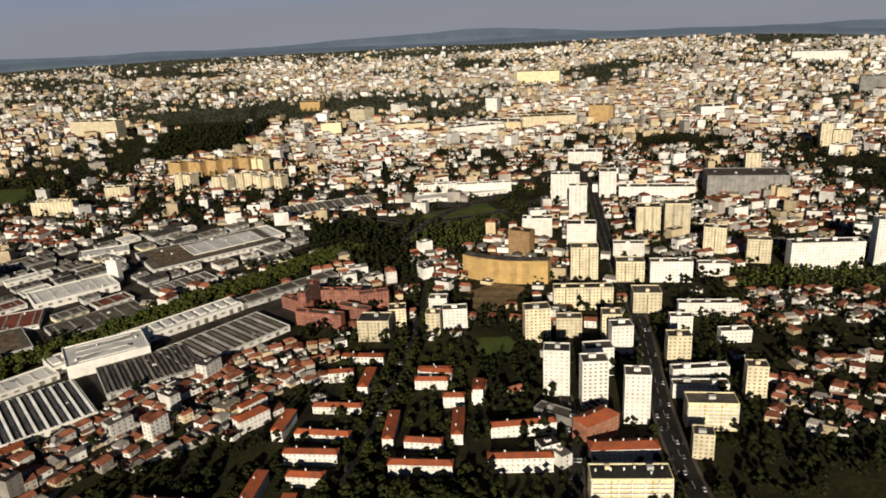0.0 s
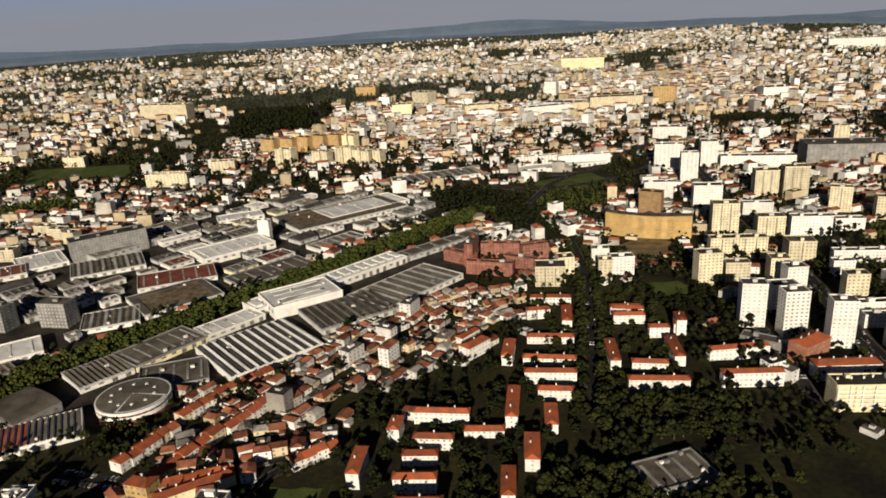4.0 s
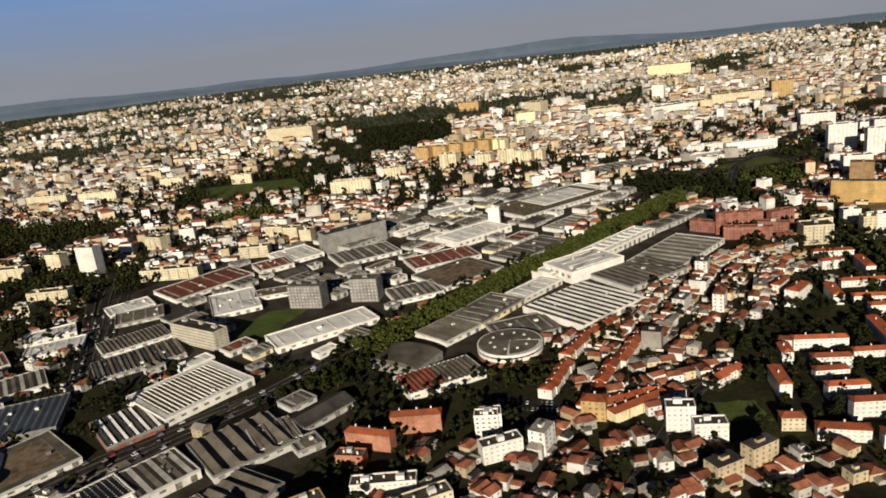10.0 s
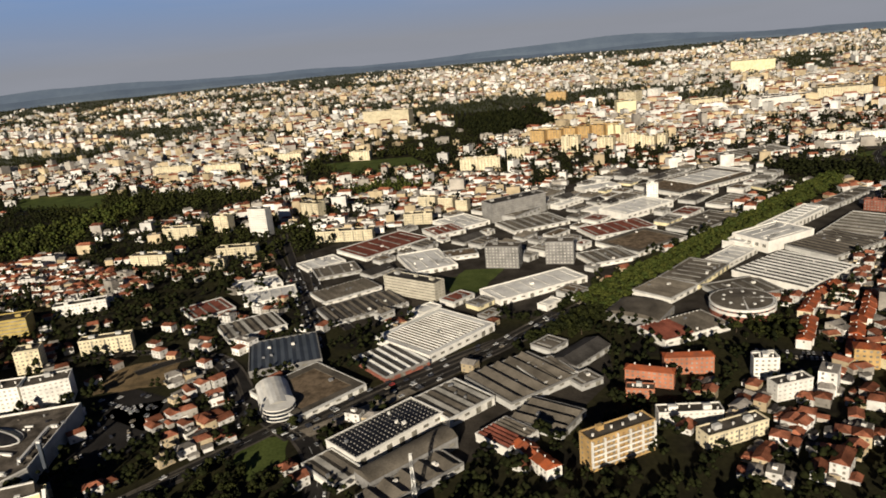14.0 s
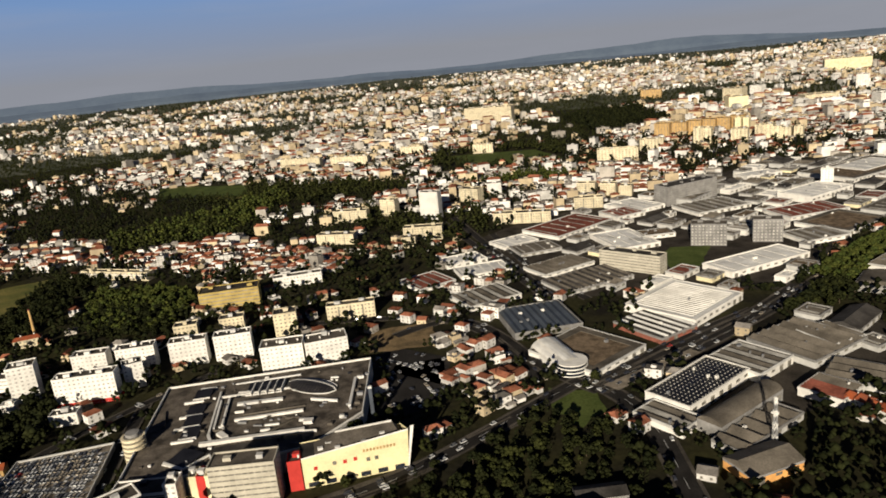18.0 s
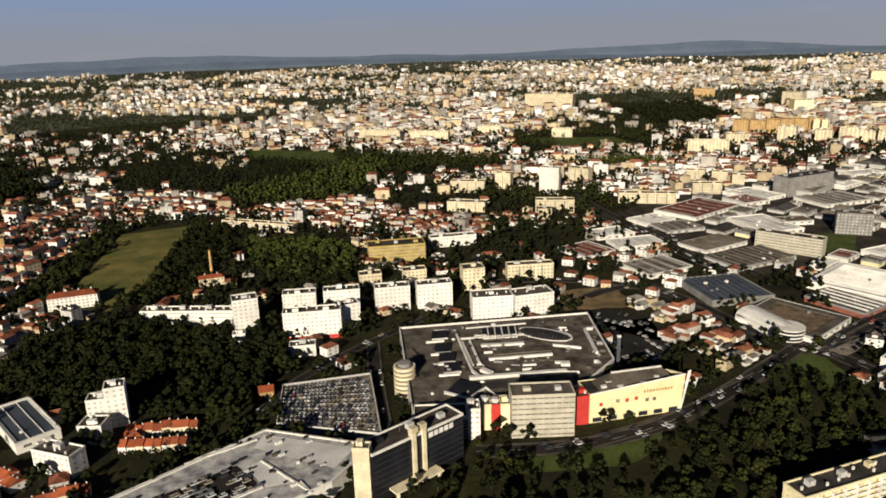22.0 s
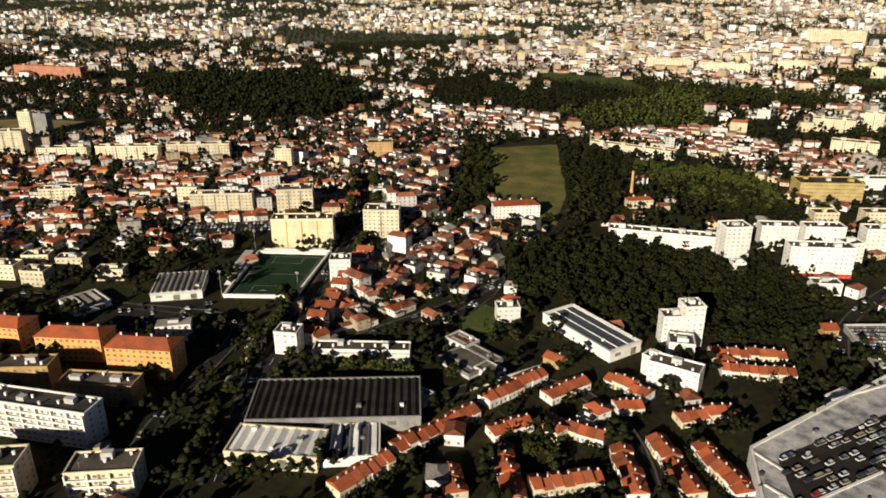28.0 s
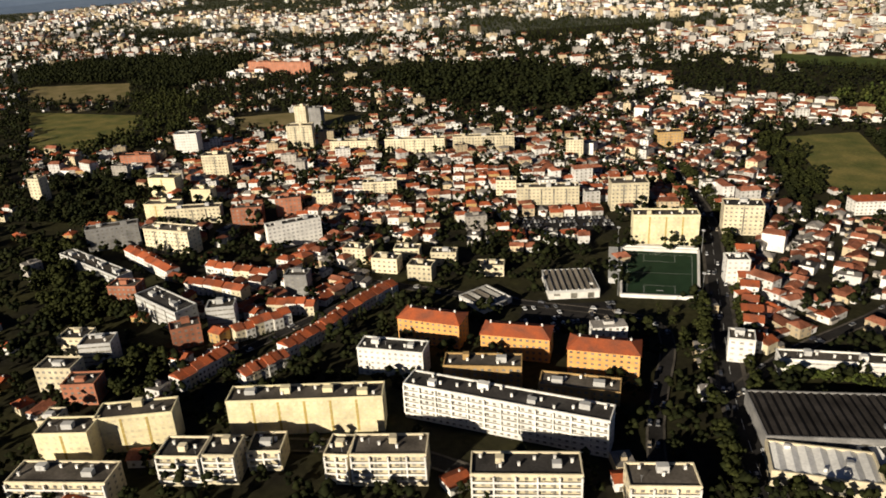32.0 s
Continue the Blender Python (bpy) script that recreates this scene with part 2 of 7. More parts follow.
def thing(name, m, label, category, group=""):
    ob = new(name)
    ob.empty_display_size = 0.5
    ob.matrix_world = m
    return tagged(ob, label, category, group)


# ---------- what stands where: a grid of two-metre cells ----------
GX, GY, CELL = -2400, -260, 2.0
TAKEN = np.zeros((1650, 960), np.uint8)  # 1 built, 2 road, 3 open field, 4 wood


def cells(pts, pad=0.0):
    pts = np.array(pts, float)
    lo, hi = pts.min(0) - pad, pts.max(0) + pad
    i0, j0 = max(0, int((lo[0] - GX) / CELL)), max(0, int((lo[1] - GY) / CELL))
    i1, j1 = min(TAKEN.shape[0], int((hi[0] - GX) / CELL) + 2), min(TAKEN.shape[1], int((hi[1] - GY) / CELL) + 2)
    if i1 <= i0 or j1 <= j0:
        return None
    x, y = np.meshgrid(GX + CELL * np.arange(i0, i1), GY + CELL * np.arange(j0, j1), indexing="ij")
    return i0, i1, j0, j1, x, y


def inside(pts, x, y):
    hit = np.zeros(x.shape, bool)
    n = len(pts)
    for k in range(n):
        (ax, ay), (bx, by) = pts[k], pts[(k + 1) % n]
        if ay != by:
            hit ^= ((ay > y) != (by > y)) & (x < (bx - ax) * (y - ay) / (by - ay) + ax)
    return hit


def mark(pts, code, over=True):
    got = cells(pts)
    if got:
        i0, i1, j0, j1, x, y = got
        view = TAKEN[i0:i1, j0:j1]
        hit = inside(pts, x, y)
        view[hit if over else hit & (view == 0)] = code


def rect(x, y, rot, w, d, pad=2.0):
    c, s = math.cos(radians(rot)), math.sin(radians(rot))
    a, b = w / 2 + pad, d / 2 + pad
    return [(x + u * c - v * s, y + u * s + v * c) for u, v in ((-a, -b), (a, -b), (a, b), (-a, b))]


def away(x, y):
    """Distance from the flight line over the ground."""
    return math.hypot(x - min(0.0, max(-1070.0, x)), y + 120)


def taken(x, y):
    i, j = int((x - GX) / CELL), int((y - GY) / CELL)
    return TAKEN[i, j] if 0 <= i < TAKEN.shape[0] and 0 <= j < TAKEN.shape[1] else 0


# ---------- ground ----------
def relief(x, y):
    """Flat about the flight path, rising to wooded hills far out."""
    d = math.hypot(x + 560, y + 120)
    k = min(1.0, max(0.0, (d - 3300) / 900.0))
    n = noise.fractal(Vector((x / 1500, y / 1500, 3.3)), 1.0, 2.0, 4)
    return k * k * (3 - 2 * k) * (15 + 22 * n)


def make_ground():
    b = Build()
    rings = [0, 300, 700, 1200, 1800, 2500, 3000] + [3200 + 70 * i for i in range(18)] + [4600, 5400, 7000]
    n = 220
    for r in rings[1:]:
        for i in range(n):
            x, y = -560 + r * math.cos(6.28319 * i / n), -120 + r * math.sin(6.28319 * i / n)
            b.v.append((x, y, relief(x, y) if r < 4450 else -60))
    b.v.append((-560, -120, 0))
    for k in range(len(rings) - 2):
        for i in range(n):
            j = (i + 1) % n
            b.f.append((k * n + i, (k + 1) * n + i, (k + 1) * n + j, k * n + j))
    b.f += [(len(b.v) - 1, i, (i + 1) % n) for i in range(n)]
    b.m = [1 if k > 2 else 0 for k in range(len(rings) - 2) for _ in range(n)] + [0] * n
    # far ground of woods and roads, its colour lifted in part for haze
    far = material("far_ground_with_haze", (0.15, 0.15, 0.11), vary=0.35, size=120, fine=14, other=(0.075, 0.085, 0.06))
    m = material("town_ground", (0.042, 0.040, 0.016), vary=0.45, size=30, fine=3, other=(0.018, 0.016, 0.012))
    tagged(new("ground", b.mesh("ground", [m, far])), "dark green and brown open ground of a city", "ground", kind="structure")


make_ground()


def far_hills():
    """Two ridges of hills that close the distance, their haze put in as a glow."""
    for r, low, swing, tone, seed in ((4230, 46, 24, 0.9, 3.3), (4385, 70, 30, 1.1, 9.1)):
        b, n = Build(), 520
        for i in range(n + 1):
            a = 6.28319 * i / n
            c, q = math.cos(a), math.sin(a)
            h = low + swing * noise.fractal(Vector((c * 3.2, q * 3.2, seed)), 0.9, 2.2, 6)
            b.v += [(-560 + r * c, -120 + r * q, -60), (-560 + r * c, -120 + r * q, h * 0.6), (-560 + (r + 60) * c, -120 + (r + 60) * q, h)]
        for i in range(n):
            for k in (0, 1):
                b.f.append((3 * i + k, 3 * i + 3 + k, 3 * i + 4 + k, 3 * i + 1 + k))
        b.m = [0] * len(b.f)
        m = material("hills_with_haze_glow", (0.05, 0.06, 0.06), vary=0.3, size=160, fine=25)
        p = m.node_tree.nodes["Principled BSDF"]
        # blue-grey emission stands in for the haze before the ridges
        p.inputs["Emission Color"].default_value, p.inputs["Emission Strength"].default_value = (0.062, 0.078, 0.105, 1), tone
        tagged(new("backdrop", b.mesh("backdrop", [m])), "distant wooded hills with a blue-grey glow for haze", "hills", kind="structure")


far_hills()


def sheet(name, pts, z, mat, label, category):
    n = len(pts)
    c = (sum(p[0] for p in pts) / n, sum(p[1] for p in pts) / n, z)
    b = Build()
    b.v = [(x, y, z) for x, y in pts] + [c]
    b.f = [(i, (i + 1) % n, n) for i in range(n)]
    b.m = [0] * n
    return tagged(new(name, b.mesh(name, [mat])), label, category, kind="structure")


ROADS = []


def road(pts, width):
    """An asphalt street with pavements along a line of corners."""
    line = [Vector((*p, 0)) for p in pts]
    dense = []
    for a, b in zip(line, line[1:]):
        k = max(1, int((b - a).length / 12))
        dense += [a.lerp(b, i / k) for i in range(k)]
    dense.append(line[-1])
    for _ in range(6):
        dense = [dense[0]] + [(dense[i - 1] + dense[i] * 2 + dense[i + 1]) / 4 for i in range(1, len(dense) - 1)] + [dense[-1]]
    side = []
    for i in range(len(dense)):
        d = (dense[min(i + 1, len(dense) - 1)] - dense[max(i - 1, 0)]).normalized()
        side.append(Vector((-d.y, d.x, 0)))
    for name, lo, hi, z, m, text in (("road", -0.5, 0.5, 0.10, "asphalt", "grey asphalt street through the town"),
                                     ("pavement", -0.68, -0.5, 0.24, "paving", "pale paved footway beside a street"),
                                     ("pavement", 0.5, 0.68, 0.24, "paving", "pale paved footway beside a street")):
        b = Build()
        z += 0.012 * len(ROADS)
        for p, s in zip(dense, side):
            for k in (lo, hi):
                q = p + s * width * k
                b.v.append((q.x, q.y, z + max(0.0, p.y) * 0.0006))
        for i in range(len(dense) - 1):
            b.f.append((2 * i + 1, 2 * i, 2 * i + 2, 2 * i + 3))
        if name == "pavement":
            e = 1 if lo < 0 else 0
            for i in range(len(dense) - 1):
                k = len(b.v)
                p, q = b.v[2 * i + e], b.v[2 * i + 2 + e]
                b.v += [(p[0], p[1], 0.0), (q[0], q[1], 0.0)]
                b.f.append((2 * i + e, 2 * i + 2 + e, k + 1, k))
        b.m = [0] * len(b.f)
        tagged(new(name, b.mesh(name, [M[m]])), text, name, kind="structure")
    lift = 0.14 + 0.012 * len(ROADS) + max(0.0, dense[0].y, dense[-1].y) * 0.0006
    if width >= 8:
        b = Build()
        for i in range(0, len(dense) - 1, 1):
            p, q = dense[i], dense[i].lerp(dense[i + 1], 0.5)
            s = side[i] * 0.12
            b.face([p - s + Vector((0, 0, lift)), q - s + Vector((0, 0, lift)), q + s + Vector((0, 0, lift)), p + s + Vector((0, 0, lift))])
        tagged(new("road_marking", b.mesh("road_marking", [M["line"]])), "white dashed centre line on asphalt", "road marking", kind="structure")
    for i in range(len(dense) - 1):
        a, c, s, u = dense[i], dense[i + 1], side[i], side[i + 1]
        k = width * 0.72
        mark([(a - s * k)[:2], (c - u * k)[:2], (c + u * k)[:2], (a + s * k)[:2]], 2)
    ROADS.append((dense, side, width))


WOODS = []


def wood(pts, density, tall):
    mark(pts, {"dense": 4, "loose": 5, "sparse": 6}[density], over=False)
    WOODS.append((pts, density, tall))


def field(pts, kind):
    got = cells(pts)
    mark(pts, 3)
    text = {"meadow": "dry yellow-green meadow", "grass": "rough green grass", "straw": "mown pale straw field", "earth": "bare brown building plot"}[kind]
    c = Vector((sum(p[0] for p in pts), sum(p[1] for p in pts))) / len(pts)
    edge = []
    for k in range(len(pts)):
        a, b = Vector(pts[k]), Vector(pts[(k + 1) % len(pts)])
        for i in range(8):
            p = a.lerp(b, i / 8)
            edge.append(tuple(p + (p - c).normalized() * 3.0 * noise.noise(Vector((p.x / 9, p.y / 9, 0)))))
    sheet("field", edge, 0.06 + max(0.0, c.y) * 0.0002, M[kind], text + " among houses and trees", "field")


# ---------- buildings ----------
LABELS = {
    "white": "white rendered apartment block with rows of windows", "whiteflat": "pale grey apartment block with window bands",
    "cream": "cream rendered apartment block with flat roof", "yellow": "yellow rendered apartment block in the sun",
    "ochre": "ochre apartment block with flat roof", "orange": "orange apartment slab with a red roof",
    "brown": "brown clad office block with flat roof", "gold": "long ochre office building with window bands",
    "terracotta": "terracotta rendered flats with small windows", "brick": "red brick courtyard block", "grey": "grey concrete block with flat roof",
    "slab": "low white housing slab with a clay roof", "longwhite": "long low white building with flat roof",
    "office": "grey and white office block with strip windows", "redpanel": "bright red panelled facade piece of the shopping centre",
    "yellowpanel": "yellow panelled facade piece of the shopping centre", "darkglass": "dark glass office wing with pale roof edge",
    "grid": "grey office cube with a grid facade", "redbase": "white apartment block on a red ground floor", "creamtower": "narrow cream stair tower of an office block",
}
WALL = {"slab": "white", "longwhite": "white", "office": "officewall", "redpanel": "red", "yellowpanel": "yellow", "darkglass": "solar", "grid": "grey", "redbase": "white", "creamtower": "cream"}
NBLOCK = [0]


def block(x, y, rot, w, d, h, style, roof="flat", balcony=False):
    """A house of several storeys: walls, a row of panes for each storey, roof, parapet, roof boxes."""
    NBLOCK[0] += 1
    rnd = random.Random(NBLOCK[0])
    far = away(x, y) > 850
    wall = M[WALL.get(style, style)]
    root = thing("apartment_block" if style not in ("office", "grid", "gold", "brown", "darkglass") else "office_block", pose(x, y, 0, 0, 0, rot), LABELS[style] if roof == "flat" else LABELS[style].replace("flat roof", "clay roof"), "building")
    mark(rect(x, y, rot, w, d, 3), 1)
    a, b = w / 2, d / 2
    part("wall", Build().box(-a, a, -b, b, -0.5, h), wall, root)
    storeys = max(1, round(h / 2.5))
    step = h / storeys
    plain = style in ("redpanel", "yellowpanel", "darkglass", "creamtower")
    if not plain:
        strip = style in ("office", "gold", "whiteflat", "longwhite")
        n = max(1, int(w / (2.6 if not far else 4.5)))
        row = Build()
        hi, lo = step * (0.70 if strip else 0.72), step * (0.42 if strip else 0.34)
        for s in (-1, 1):
            for i in range(n):
                c = -a + (i + 0.5) * w / n
                k = w / n * (0.44 if strip else 0.22)
                y0, y1 = (s * b - 0.03, s * b + 0.05) if s > 0 else (-b - 0.05, -b + 0.03)
                row.box(c - k, c + k, y0, y1, lo, hi, 0, True)
                if not strip and not far:
                    row.box(c - k - 0.08, c + k + 0.08, y0 - 0.06, y1 + 0.06, lo - 0.12, lo - 0.02, 1, True)
        m = max(1, int(d / 3.6))
        for s in (-1, 1):
            for i in range(m):
                c = -b + (i + 0.5) * d / m
                x0, x1 = (a - 0.03, a + 0.05) if s > 0 else (-a - 0.05, -a + 0.03)
                row.box(x0, x1, c - 0.55, c + 0.55, lo, hi, 0, True)
        me = row.mesh("glazing", [M["cream"] if style == "yellow" else M["lightpane"] if style == "grid" else M["lightpane"] if style in ("white", "redbase", "longwhite", "slab") and rnd.random() < 0.92 and not balcony else M["pane"] if rnd.random() < 0.6 and not far else M["shutter"], wall])
        if away(x, y) < 420 and storeys < 14:
            for k in range(storeys):
                tagged(part("glazing", me, None, root, at=(0, 0, k * step)), kind="stuff")
        else:
            allrows = Build()
            for k in range(storeys):
                o = len(allrows.v)
                allrows.v += [(p[0], p[1], p[2] + k * step) for p in row.v]
                allrows.f += [tuple(q + o for q in f) for f in row.f]
                allrows.m += row.m
            tagged(part("glazing", allrows, list(me.materials), root), kind="stuff")
    if style in ("yellow", "cream", "whiteflat", "ochre") and w > 18 and not far:
        n = max(2, round(w / 9))
        for i in range(1, n):
            c = -a + i * w / n
            part("stairwell", Build().box(c - 0.45, c + 0.45, -b - 0.09, -b + 0.1, 0.4, h - 0.5, 0, True), M["brown" if style == "ochre" else "gold" if style == "yellow" else "shutter"], root, "narrow recessed stair strip")
    if style == "redbase":
        part("plinth", Build().box(-a - 0.1, a + 0.1, -b - 0.1, b + 0.1, 0, step * 1.0), M["red"], root, "red ground floor")
    if balcony:
        bal = Build().box(-a + 0.4, a - 0.4, -b - 1.0, -b, 0.0, 0.14, 0, True).box(-a + 0.4, a - 0.4, -b - 1.0, -b - 0.9, 0.14, 0.8, 0, True)
        n = max(2, int(w / 6))
        for i in range(n + 1):
            c = -a + 0.4 + i * (w - 0.8) / n
            bal.box(c - 0.28, c + 0.28, -b - 1.05, -b, 0.14, step, 0, True)
        me = bal.mesh("balcony", [M["white"]])
        for k in range(1, storeys):
            part("balcony", me, None, root, at=(0, 0, k * step))
    if roof == "red":
        rise = 0.16 * d + 0.5
        part("roof", Build().hip(-a - 0.5, a + 0.5, -b - 0.5, b + 0.5, h + 0.02, rise, min(b, a) * 0.7), M["tile"], root, "clay tiled hipped roof")
        n = max(1, int(w / (7 if style != "slab" else 13)))
        for i in range(n):
            c = -a + (i + 0.5) * w / n + rnd.uniform(-0.6, 0.6)
            part("chimney", Build().box(c - 0.35, c + 0.35, 0.5, 1.1, h + rise * 0.3, h + rise + 0.9), M["white"], root)
    else:
        t = 0.35
        part("roof", Build().face([(-a, -b, h + 0.05), (a, -b, h + 0.05), (a, b, h + 0.05), (-a, b, h + 0.05)]), M["flat"] if rnd.random() < 0.7 else M["dark"], root, "flat gravelled roof")
        p = Build()
        for q in ((-a - 0.1, a + 0.1, -b - 0.1, -b + t), (-a - 0.1, a + 0.1, b - t, b + 0.1), (-a - 0.1, -a + t, -b + t, b - t), (a - t, a + 0.1, -b + t, b - t)):
            p.box(*q, h - 0.35, h + 0.75, 0, True)
        part("parapet", p, wall if style != "darkglass" else M["white"], root)
        for i in range(1 if w < 20 else min(4, int(w / 14))):
            n = 1 if w < 20 else min(4, int(w / 14))
            c = -a + (i + 0.5) * w / n + rnd.uniform(-1, 1)
            k, q = rnd.uniform(1.2, 2.2), rnd.uniform(-0.2, 0.25) * d
            part("lift_housing", Build().box(c - k, c + k, q - 1.2, q + 1.2, h, h + rnd.uniform(1.6, 2.6)), wall if rnd.random() < 0.6 else M["whiteflat"], root)
        if away(x, y) < 420 and style not in ("office", "grid", "darkglass", "creamtower"):
            n = max(2, int(w / 5.5))
            flue = Build().box(-0.42, 0.42, -0.28, 0.28, 0, 1.25).box(-0.5, 0.5, -0.36, 0.36, 1.25, 1.4, 0, True).mesh("flue", [M["white"]])
            for i in range(n):
                c, q = -a + (i + 0.5) * w / n + rnd.uniform(-0.7, 0.7), rnd.uniform(-0.3, 0.3) * d
                part("flue", flue, None, root, at=(c, q, h))
        if away(x, y) < 430:
            c, q = rnd.uniform(-a, a) * 0.8, rnd.uniform(-b, b) * 0.7
            part("aerial", Build().box(c - 0.05, c + 0.05, q - 0.05, q + 0.05, h, h + 2.4).box(c - 0.5, c + 0.5, q - 0.04, q + 0.04, h + 2.2, h + 2.3, 0, True), M["pipe"], root)
    return root


SHEDS = {  # walls, roof, form, words
    "white": ("white", "sheet", "low", "large white hall with a pale sheet roof"), "grey": ("whiteflat", "fibre", "low", "grey warehouse with a weathered roof"),
    "whitegrey": ("white", "fibre", "ridges", "white warehouse with ribbed grey and white roof"), "louvre": ("white", "sheet", "monitor", "long white factory hall with roof monitors"),
    "dark": ("whiteflat", "dark", "saw", "factory hall with dark slatted roof"), "striped": ("white", "dark", "saw", "white hall with dark and white sawtooth roof"),
    "yellow": ("yellow", "fibre", "low", "warehouse with a yellow side wall"), "ribbed": ("white", "fibre", "saw", "white hall with ribbed sawtooth roof"),
    "barrel": ("grey", "fibre", "barrel", "grey market hall with a barrel roof"), "court": ("white", "brownroof", "frame", "white framed hall with a brown sunken roof"),
    "brickhall": ("brick", "dark", "saw", "brick hall with white slatted roof"), "blue": ("grey", "bluesheet", "ridges", "hall with dark blue-grey ribbed roof"),
    "brownflat": ("white", "brownroof", "frame", "low building with brown gravel roof"), "solar": ("white", "solar", "dots", "white hall with black panelled roof"),
    "redwhite": ("white", "rust", "saw", "white hall with red and white striped roof"),
    "gables": ("whiteflat", "fibre", "gables", "row of grey gabled workshops"), "darkgable": ("whiteflat", "dark", "gable", "workshop with dark gabled roof"),
    "orangegable": ("orange", "fibre", "gable", "workshop with a dark gabled roof and an orange front"),
    "red": ("white", "rust", "low", "workshop with faded red sheet roof"), "sawtooth": ("grey", "black", "ridges", "old factory with a black ridged roof"),
    "factory": ("cream", "sheet", "ridges", "cream factory front with pale sheet roof"), "blackflat": ("whiteflat", "brownroof", "low", "low workshop with a dark brown flat roof"), "skylit": ("white", "bluesheet", "frame", "white pavilion with a grey glazed roof"),
}


def shed(x, y, rot, w, d, h, kind):
    """An industrial hall with walls, roof bays and skylights."""
    wall, cover, form, words = SHEDS[kind]
    NBLOCK[0] += 1
    rnd = random.Random(NBLOCK[0] * 7)
    root = thing("warehouse", pose(x, y, 0, 0, 0, rot), words, "industrial hall")
    mark(rect(x, y, rot, w, d, 2), 1)
    a, b = w / 2, d / 2
    part("wall", Build().box(-a, a, -b, b, -0.5, h - 0.3), M[wall], root)
    t = 0.5
    p = Build()
    for q in ((-a - 0.1, a + 0.1, -b - 0.1, -b + t), (-a - 0.1, a + 0.1, b - t, b + 0.1), (-a - 0.1, -a + t, -b + t, b - t), (a - t, a + 0.1, -b + t, b - t)):
        p.box(*q, h - 0.9, h + 0.5, 0, True)
    part("parapet", p, M[wall if kind in ("white", "louvre", "court", "solar", "skylit", "factory", "redwhite", "striped") else "whiteflat" if wall == "white" else "grey"], root)
    doors = Build()
    for i in range(max(2, int(w / 7))):
        c = -a + (i + 0.5) * w / max(2, int(w / 7))
        doors.box(c - 1.6, c + 1.6, -b - 0.12, -b, 0.2 if rnd.random() < 0.4 else h * 0.45, h * 0.72, 0, True)
    tagged(part("glazing", doors, M["shutter"], root), kind="stuff")
    if form in ("saw", "ridges", "gables", "court"):
        bay = {"saw": 3.2, "ridges": 5.0, "gables": 9.0, "court": 3.0}[form]
        if kind == "sawtooth":
            bay = 3.0
        n = max(2, min(20 if kind != "sawtooth" else 28, round(w / bay)))
        k = (w - 2 * t) / n
        me = Build()
        rise = {"saw": 1.2, "ridges": 0.7, "gables": 2.3, "court": 0.9}[form]
        pk = 0.78 if form in ("saw", "court") else 0.5
        me.face([(0, -b + t, 0), (k * pk, -b + t, rise), (k * pk, b - t, rise), (0, b - t, 0)], 0)
        me.face([(k * pk, -b + t, rise), (k, -b + t, 0), (k, b - t, 0), (k * pk, b - t, rise)], 1)
        me.face([(0, -b + t, 0), (k, -b + t, 0), (k * pk, -b + t, rise)], 1)
        me.face([(k, b - t, 0), (0, b - t, 0), (k * pk, b - t, rise)], 1)
        data = [me.mesh("roof_bay", [M[cover], M["sheet"] if form in ("saw", "court") else M[cover]])]
        if kind in ("striped", "brickhall", "dark", "whitegrey"):
            data.append(me.mesh("roof_bay", [M["fibre" if kind == "dark" else "greysheet" if kind == "whitegrey" else "sheet"], M["sheet"] if kind != "whitegrey" else M["fibre"]]))
        pale = me.mesh("roof_bay", [M["fibre"], M["sheet"]])
        for i in range(n):
            pick = data[i % len(data)]
            if kind == "redwhite" and i >= n * 0.45:
                pick = pale
            part("roof_bay", pick, None, root, at=(-a + t + i * k, 0, h - 0.3))
    elif form == "frame":
        part("roof", Build().face([(-a + 0.5, -b + 0.5, h - 0.28), (a - 0.5, -b + 0.5, h - 0.28), (a - 0.5, b - 0.5, h - 0.28), (-a + 0.5, b - 0.5, h - 0.28)]), M[cover], root)
        k = min(a, b) * (0.26 if kind not in ("court", "skylit") else 0.16)
        for q in ((-a + 0.5, a - 0.5, -b + 0.5, -b + k), (-a + 0.5, a - 0.5, b - k, b - 0.5), (-a + 0.5, -a + k, -b + k, b - k), (a - k, a - 0.5, -b + k, b - k)):
            part("roof_border", Build().box(*q, h - 0.25, h + 0.2), M["sheet" if kind in ("court", "skylit") else "fibre"], root, "raised sheet roof border")
        if kind == "skylit":
            n = int(w / 5)
            rib = Build().box(-0.2, 0.2, -b + k, b - k, h - 0.25, h + 0.1).mesh("roof_slat", [M["sheet"]])
            for i in range(1, n):
                part("roof_slat", rib, None, root, at=(-a + i * w / n, 0, 0))
        if kind == "court":
            n = int((w - 2 * k) / 2.9)
            slat = Build().box(-0.22, 0.22, -b + k, b - k, h - 0.25, h + 0.55).mesh("roof_slat", [M["sheet"]])
            for i in range(n):
                part("roof_slat", slat, None, root, at=(-a + k + (i + 0.5) * (w - 2 * k) / n, 0, 0))
    elif form == "gable":
        part("roof", Build().hip(-a - 0.4, a + 0.4, -b - 0.4, b + 0.4, h + 0.52, d * 0.18, 0), M[cover], root)
    elif form == "barrel":
        bl = Build()
        n = 12
        for i in range(n):
            q0, q1 = math.pi * i / n, math.pi * (i + 1) / n
            bl.face([(-a, -b * math.cos(q0), h + 3.4 * math.sin(q0)), (a, -b * math.cos(q0), h + 3.4 * math.sin(q0)), (a, -b * math.cos(q1), h + 3.4 * math.sin(q1)), (-a, -b * math.cos(q1), h + 3.4 * math.sin(q1))])
